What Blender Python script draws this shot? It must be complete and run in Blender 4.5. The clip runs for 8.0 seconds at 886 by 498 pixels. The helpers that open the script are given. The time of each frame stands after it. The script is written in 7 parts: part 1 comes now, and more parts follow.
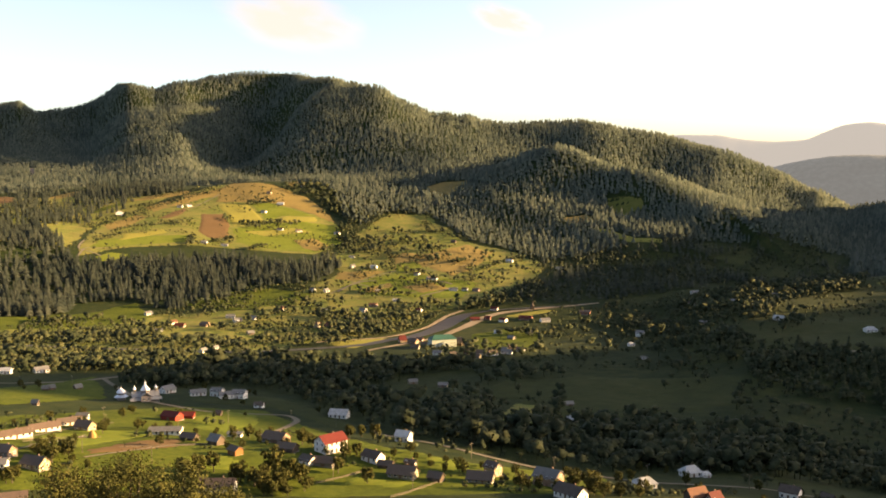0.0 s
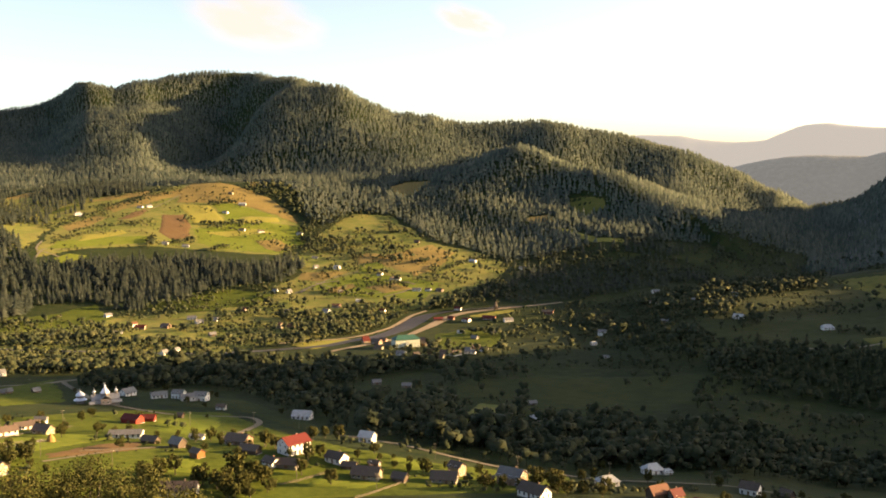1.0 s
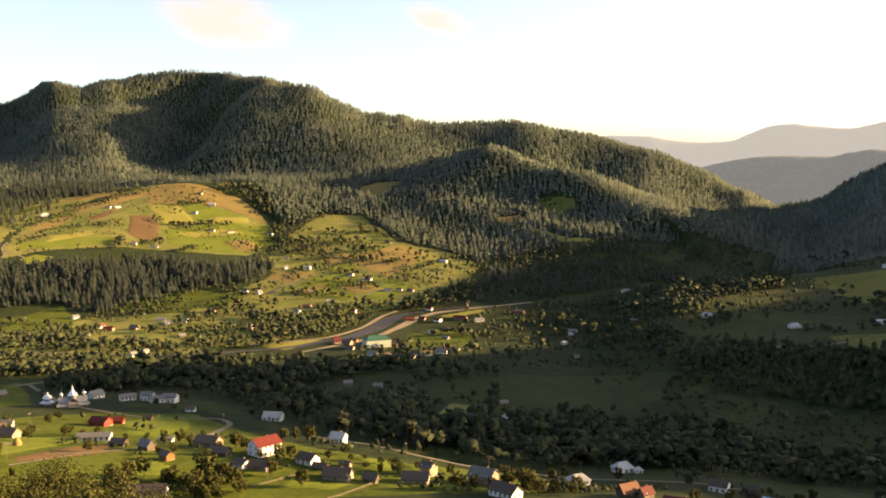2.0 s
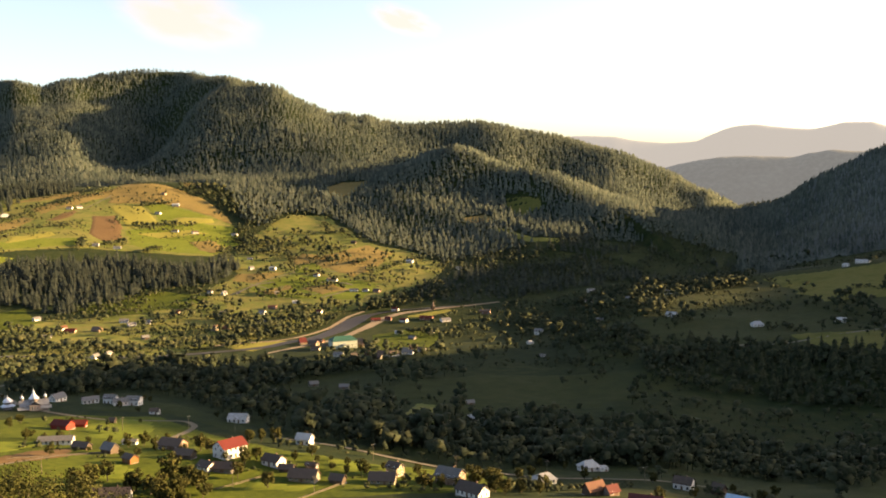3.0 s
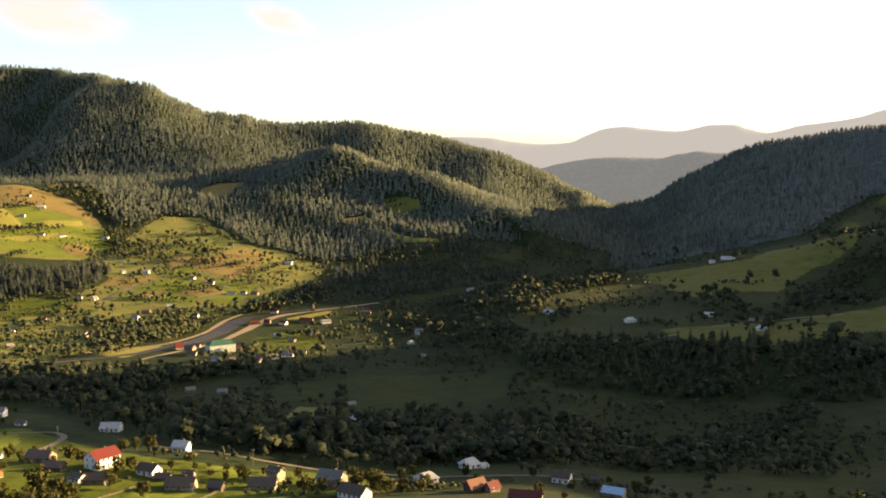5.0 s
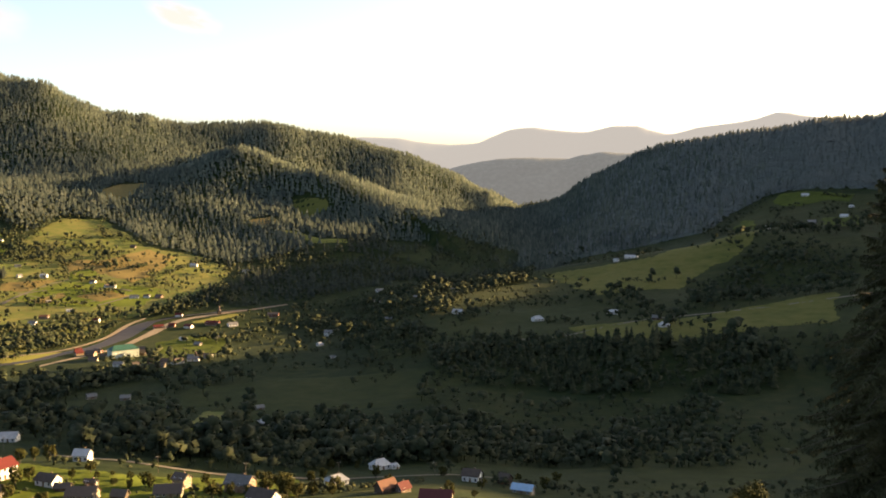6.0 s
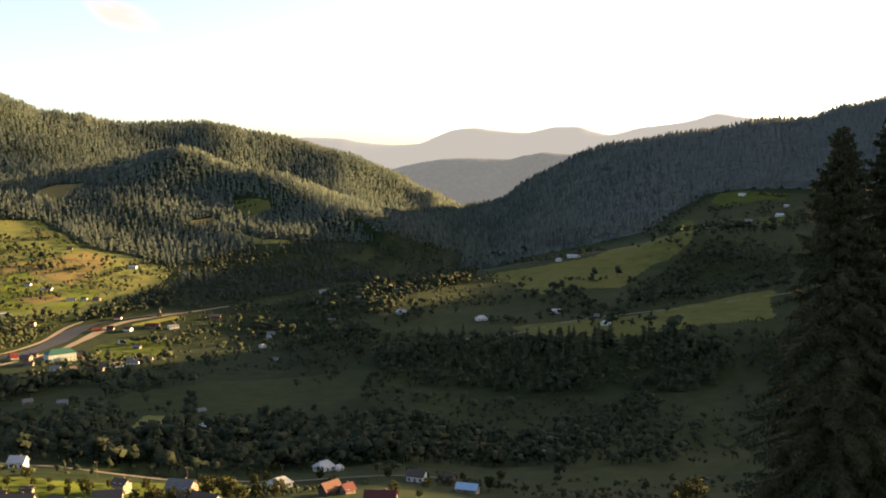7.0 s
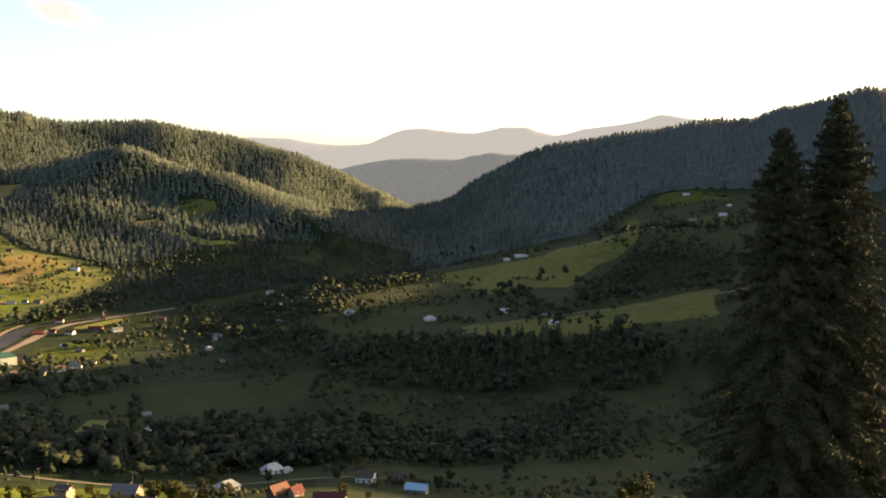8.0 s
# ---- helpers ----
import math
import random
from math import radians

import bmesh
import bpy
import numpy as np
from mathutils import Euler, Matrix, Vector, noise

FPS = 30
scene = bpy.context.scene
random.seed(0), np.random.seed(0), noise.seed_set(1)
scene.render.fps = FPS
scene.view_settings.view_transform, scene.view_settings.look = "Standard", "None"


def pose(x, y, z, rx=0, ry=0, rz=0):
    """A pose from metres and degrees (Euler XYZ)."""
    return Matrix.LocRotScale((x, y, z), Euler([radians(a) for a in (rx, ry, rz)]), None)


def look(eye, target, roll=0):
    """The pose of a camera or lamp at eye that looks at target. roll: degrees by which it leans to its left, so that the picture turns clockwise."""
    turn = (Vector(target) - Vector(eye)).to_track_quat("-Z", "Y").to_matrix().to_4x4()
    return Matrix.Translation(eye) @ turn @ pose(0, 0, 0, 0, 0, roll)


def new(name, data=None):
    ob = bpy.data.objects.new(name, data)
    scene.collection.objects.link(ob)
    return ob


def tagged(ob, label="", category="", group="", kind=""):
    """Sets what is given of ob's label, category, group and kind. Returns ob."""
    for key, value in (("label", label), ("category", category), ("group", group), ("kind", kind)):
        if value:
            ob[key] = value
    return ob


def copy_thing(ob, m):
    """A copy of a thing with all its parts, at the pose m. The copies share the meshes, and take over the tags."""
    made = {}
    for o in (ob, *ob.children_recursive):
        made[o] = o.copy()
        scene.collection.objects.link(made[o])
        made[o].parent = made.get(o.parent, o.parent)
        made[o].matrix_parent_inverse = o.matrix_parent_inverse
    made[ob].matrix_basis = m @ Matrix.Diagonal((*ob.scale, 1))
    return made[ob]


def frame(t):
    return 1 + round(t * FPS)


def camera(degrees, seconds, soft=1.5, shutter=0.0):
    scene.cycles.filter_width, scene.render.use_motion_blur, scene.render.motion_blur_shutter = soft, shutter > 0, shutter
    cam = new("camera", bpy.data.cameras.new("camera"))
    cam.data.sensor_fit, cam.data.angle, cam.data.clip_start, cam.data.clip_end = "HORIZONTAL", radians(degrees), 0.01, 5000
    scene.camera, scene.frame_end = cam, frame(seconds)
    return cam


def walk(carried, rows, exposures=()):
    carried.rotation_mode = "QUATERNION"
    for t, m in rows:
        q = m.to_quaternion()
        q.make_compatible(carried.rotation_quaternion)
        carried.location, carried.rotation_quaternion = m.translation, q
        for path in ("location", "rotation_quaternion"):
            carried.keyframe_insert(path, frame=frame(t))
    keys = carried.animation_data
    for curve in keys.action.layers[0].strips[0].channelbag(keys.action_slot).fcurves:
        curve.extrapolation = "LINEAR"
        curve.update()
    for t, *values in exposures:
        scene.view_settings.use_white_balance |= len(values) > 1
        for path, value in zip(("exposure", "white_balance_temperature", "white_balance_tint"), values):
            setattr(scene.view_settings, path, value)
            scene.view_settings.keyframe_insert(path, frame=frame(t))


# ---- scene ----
# Metres; z = 0 is the river, +y is where the camera looks first, the camera hovers over a hill.
EYE = 195.0
TILT, LEAN = -4.547, 0.294
cam = camera(48.53, 8.0, soft=1.85)
ROWS = [(0.0, 0.0), (0.5, 1.186), (1.0, 2.149), (1.5, 2.953), (3.0, 5.829), (3.5, 6.84), (4.0, 8.266), (4.5, 10.496),
        (5.0, 12.839), (5.2, 13.95), (6.3, 19.4), (6.5, 20.063), (7.0, 21.469), (7.5, 22.901), (8.0, 24.49)]
walk(cam, [(t, pose(0, 0, EYE, 90 + TILT, LEAN, -turn)) for t, turn in ROWS], [(0.0, 2.74, 7600, 15), (8.0, 2.74, 7250, 14)])

# Low evening sun from the right, under a hazy sky.
SUN_AZ, SUN_EL = 85.0, 12.0
world = bpy.data.worlds.new("sky")
scene.world = world
world.use_nodes = True
wn = world.node_tree
sky = wn.nodes.new("ShaderNodeTexSky")
sky.sky_type, sky.sun_disc = "NISHITA", False
sky.sun_elevation, sky.sun_rotation = radians(SUN_EL), radians(SUN_AZ)
sky.air_density, sky.dust_density, sky.ozone_density, sky.altitude = 0.68, 2.5, 0.5, 400
wn.links.new(sky.outputs[0], wn.nodes["Background"].inputs[0])
wn.nodes["Background"].inputs[1].default_value = 0.063
sun_data = bpy.data.lights.new("sun", "SUN")
sun_data.energy, sun_data.angle, sun_data.color = 4.6, radians(0.6), (1.0, 0.72, 0.38)
sun = new("sun", sun_data)
a, e = radians(SUN_AZ), radians(SUN_EL)
sun.matrix_world = look((900, 80, 700), Vector((900, 80, 700)) - Vector((math.sin(a) * math.cos(e), math.cos(a) * math.cos(e), math.sin(e))))


# ---- materials ----
def material(name, colours, rough=0.9, scale=1.0, detail=4.0, bump=0.0, bump_scale=8.0, metal=0.0, per_object=0.0, per_island=0.0, scale2=0.0, coords="Object", spec=0.25):
    """A surface whose colour wanders through a list of colours with noise at two sizes; scale is in 1/m."""
    m = bpy.data.materials.new(name)
    m.use_nodes = True
    nt = m.node_tree
    n, l = nt.nodes, nt.links
    b = n["Principled BSDF"]
    b.inputs["Roughness"].default_value, b.inputs["Metallic"].default_value = rough, metal
    b.inputs["Specular IOR Level"].default_value = spec
    tc = n.new("ShaderNodeTexCoord")
    tex = n.new("ShaderNodeTexNoise")
    tex.inputs["Scale"].default_value, tex.inputs["Detail"].default_value, tex.inputs["Roughness"].default_value = scale, detail, 0.62
    l.new(tc.outputs[coords], tex.inputs["Vector"])
    value = tex.outputs["Fac"]
    if scale2:
        t2 = n.new("ShaderNodeTexNoise")
        t2.inputs["Scale"].default_value, t2.inputs["Detail"].default_value = scale2, 3.0
        l.new(tc.outputs[coords], t2.inputs["Vector"])
        mx = n.new("ShaderNodeMath")
        mx.operation = "MULTIPLY_ADD"
        mx.inputs[1].default_value = 0.5
        half = n.new("ShaderNodeMath")
        half.operation = "MULTIPLY"
        half.inputs[1].default_value = 0.5
        l.new(t2.outputs["Fac"], half.inputs[0])
        l.new(value, mx.inputs[0])
        l.new(half.outputs[0], mx.inputs[2])
        value = mx.outputs[0]
    for amount, node, out in ((per_object, "ShaderNodeObjectInfo", "Random"), (per_island, "ShaderNodeNewGeometry", "Random Per Island")):
        if amount:
            src = n.new(node)
            mx = n.new("ShaderNodeMath")
            mx.operation = "MULTIPLY_ADD"
            mx.inputs[1].default_value = amount
            off = n.new("ShaderNodeMath")
            off.operation = "SUBTRACT"
            off.inputs[1].default_value = amount / 2
            l.new(value, off.inputs[0])
            l.new(src.outputs[out], mx.inputs[0])
            l.new(off.outputs[0], mx.inputs[2])
            value = mx.outputs[0]
    ramp = n.new("ShaderNodeValToRGB")
    els = ramp.color_ramp.elements
    k = len(colours)
    for i, c in enumerate(colours):
        pos = 0.5 if k == 1 else 0.3 + 0.4 * i / (k - 1)
        el = els[i] if i < 2 else els.new(pos)
        el.position, el.color = pos, (*c, 1)
    if k == 1:
        els.remove(els[1])
    l.new(value, ramp.inputs[0])
    l.new(ramp.outputs[0], b.inputs["Base Color"])
    if bump:
        t3 = n.new("ShaderNodeTexNoise")
        t3.inputs["Scale"].default_value, t3.inputs["Detail"].default_value = bump_scale, 3.0
        l.new(tc.outputs[coords], t3.inputs["Vector"])
        bp = n.new("ShaderNodeBump")
        bp.inputs["Strength"].default_value, bp.inputs["Distance"].default_value = 1.0, bump
        l.new(t3.outputs["Fac"], bp.inputs["Height"])
        l.new(bp.outputs[0], b.inputs["Normal"])
    return m


# Base grass darkened for the valley's shade; the brighter lawn is its lit copy.
GRASS = material("shade_darkened_grass", [(0.009, 0.015, 0.005), (0.014, 0.023, 0.0065), (0.024, 0.032, 0.009), (0.040, 0.038, 0.014)], 0.95, 0.008, 8, 0.25, 0.5, scale2=0.09, spec=0.08)
LAWN = material("mown_grass", [(0.026, 0.036, 0.0060), (0.046, 0.060, 0.0090), (0.066, 0.082, 0.0120), (0.092, 0.094, 0.0180)], 0.95, 0.03, 9, 0.2, 0.9, scale2=0.3, spec=0.05)
GREEN_FIELD = material("green_crop", [(0.0672, 0.0888, 0.0132), (0.1008, 0.1224, 0.018), (0.1344, 0.1392, 0.0264)], 0.95, 0.025, 7, 0.1, 1.0, scale2=0.25, spec=0.05)
YELLOW_FIELD = material("ripe_crop", [(0.1595, 0.154, 0.0308), (0.198, 0.176, 0.0396)], 0.95, 0.02, 6, 0.1, 1.0, scale2=0.2, spec=0.08)
BROWN_FIELD = material("bare_soil", [(0.095, 0.058, 0.026), (0.12, 0.075, 0.034)], 0.95, 0.03, 6, 0.15, 1.0, scale2=0.3, spec=0.08)
GOLD_FIELD = material("dry_grass", [(0.1357, 0.1038, 0.033), (0.1829, 0.1322, 0.0448)], 0.95, 0.02, 6, 0.1, 1.0, scale2=0.2, spec=0.08)
GRAVEL = material("river_gravel", [(0.16, 0.125, 0.085), (0.27, 0.21, 0.145)], 0.95, 0.05, 8, 0.1, 2.0, scale2=0.5, spec=0.08)
ROAD = material("dirt_road", [(0.105, 0.092, 0.070), (0.165, 0.142, 0.106)], 0.95, 0.08, 6, 0.05, 2.0, scale2=0.6, spec=0.08)
WATER = material("river_water", [(0.030, 0.027, 0.025), (0.052, 0.046, 0.041)], 0.5, 0.04, 6, 0.05, 0.4, spec=0.12, scale2=0.3)
# Mountain needle colour, lifted and greyed so that it holds some haze.
HAZED_SPRUCE = material("hazed_spruce_needles", [(0.044, 0.057, 0.046), (0.068, 0.083, 0.063), (0.102, 0.114, 0.083)], 0.95, 0.006, 6, per_island=0.4, scale2=0.02, spec=0.08)
# Darkened copy: nearer woods without the haze lift, and the shaded gorge.
DARKENED_SPRUCE = material("darkened_spruce_needles", [(0.026, 0.034, 0.026), (0.040, 0.049, 0.036), (0.064, 0.070, 0.050)], 0.95, 0.006, 6, per_island=0.35, scale2=0.03, spec=0.08)
# Needles paled further, with the ridge's haze painted into the base colour.
RIDGE_HAZE_SPRUCE = material("ridge_haze_needles", [(0.088, 0.100, 0.090), (0.108, 0.118, 0.104), (0.126, 0.134, 0.118)], 0.95, 0.006, 6, per_island=0.15, scale2=0.02, spec=0.08)
LEAVES = material("broad_leaves", [(0.017, 0.023, 0.011), (0.032, 0.039, 0.018), (0.058, 0.059, 0.027)], 0.85, 0.06, 4, per_island=0.4, spec=0.08)
# Darkened copy of the broad leaf colour, for trees that stand in shade.
SHADE_LEAVES = material("shade_leaves", [(0.017, 0.023, 0.012), (0.028, 0.035, 0.017), (0.045, 0.048, 0.023)], 0.85, 0.15, 4, per_island=0.3, spec=0.08)
PASTURE = material("hill_pasture", [(0.05, 0.0663, 0.0175), (0.0975, 0.1125, 0.025), (0.14, 0.1275, 0.0375), (0.105, 0.1275, 0.025)], 0.95, 0.012, 8, 0.15, 0.8, scale2=0.06, spec=0.08)
# Slope meadow colour, lightened and yellowed to suggest low raking sun.
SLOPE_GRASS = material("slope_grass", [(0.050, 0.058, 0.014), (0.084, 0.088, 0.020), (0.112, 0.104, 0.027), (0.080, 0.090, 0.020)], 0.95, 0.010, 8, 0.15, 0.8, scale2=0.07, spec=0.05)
# Pasture with the hillside's shade mixed into its colour.
SHADE_GRASS = material("shade_grass", [(0.015, 0.022, 0.0055), (0.025, 0.034, 0.0085), (0.040, 0.041, 0.013)], 0.95, 0.015, 8, 0.2, 0.6, scale2=0.08, spec=0.08)


# ---- the lie of the land ----
# Height over the river along lines that fan out from the viewpoint: bearing in degrees, then distance, height, distance, height ...
NEAR = (0, 166, 60, 162, 100, 151, 150, 134, 200, 116, 260, 96, 325, 77)
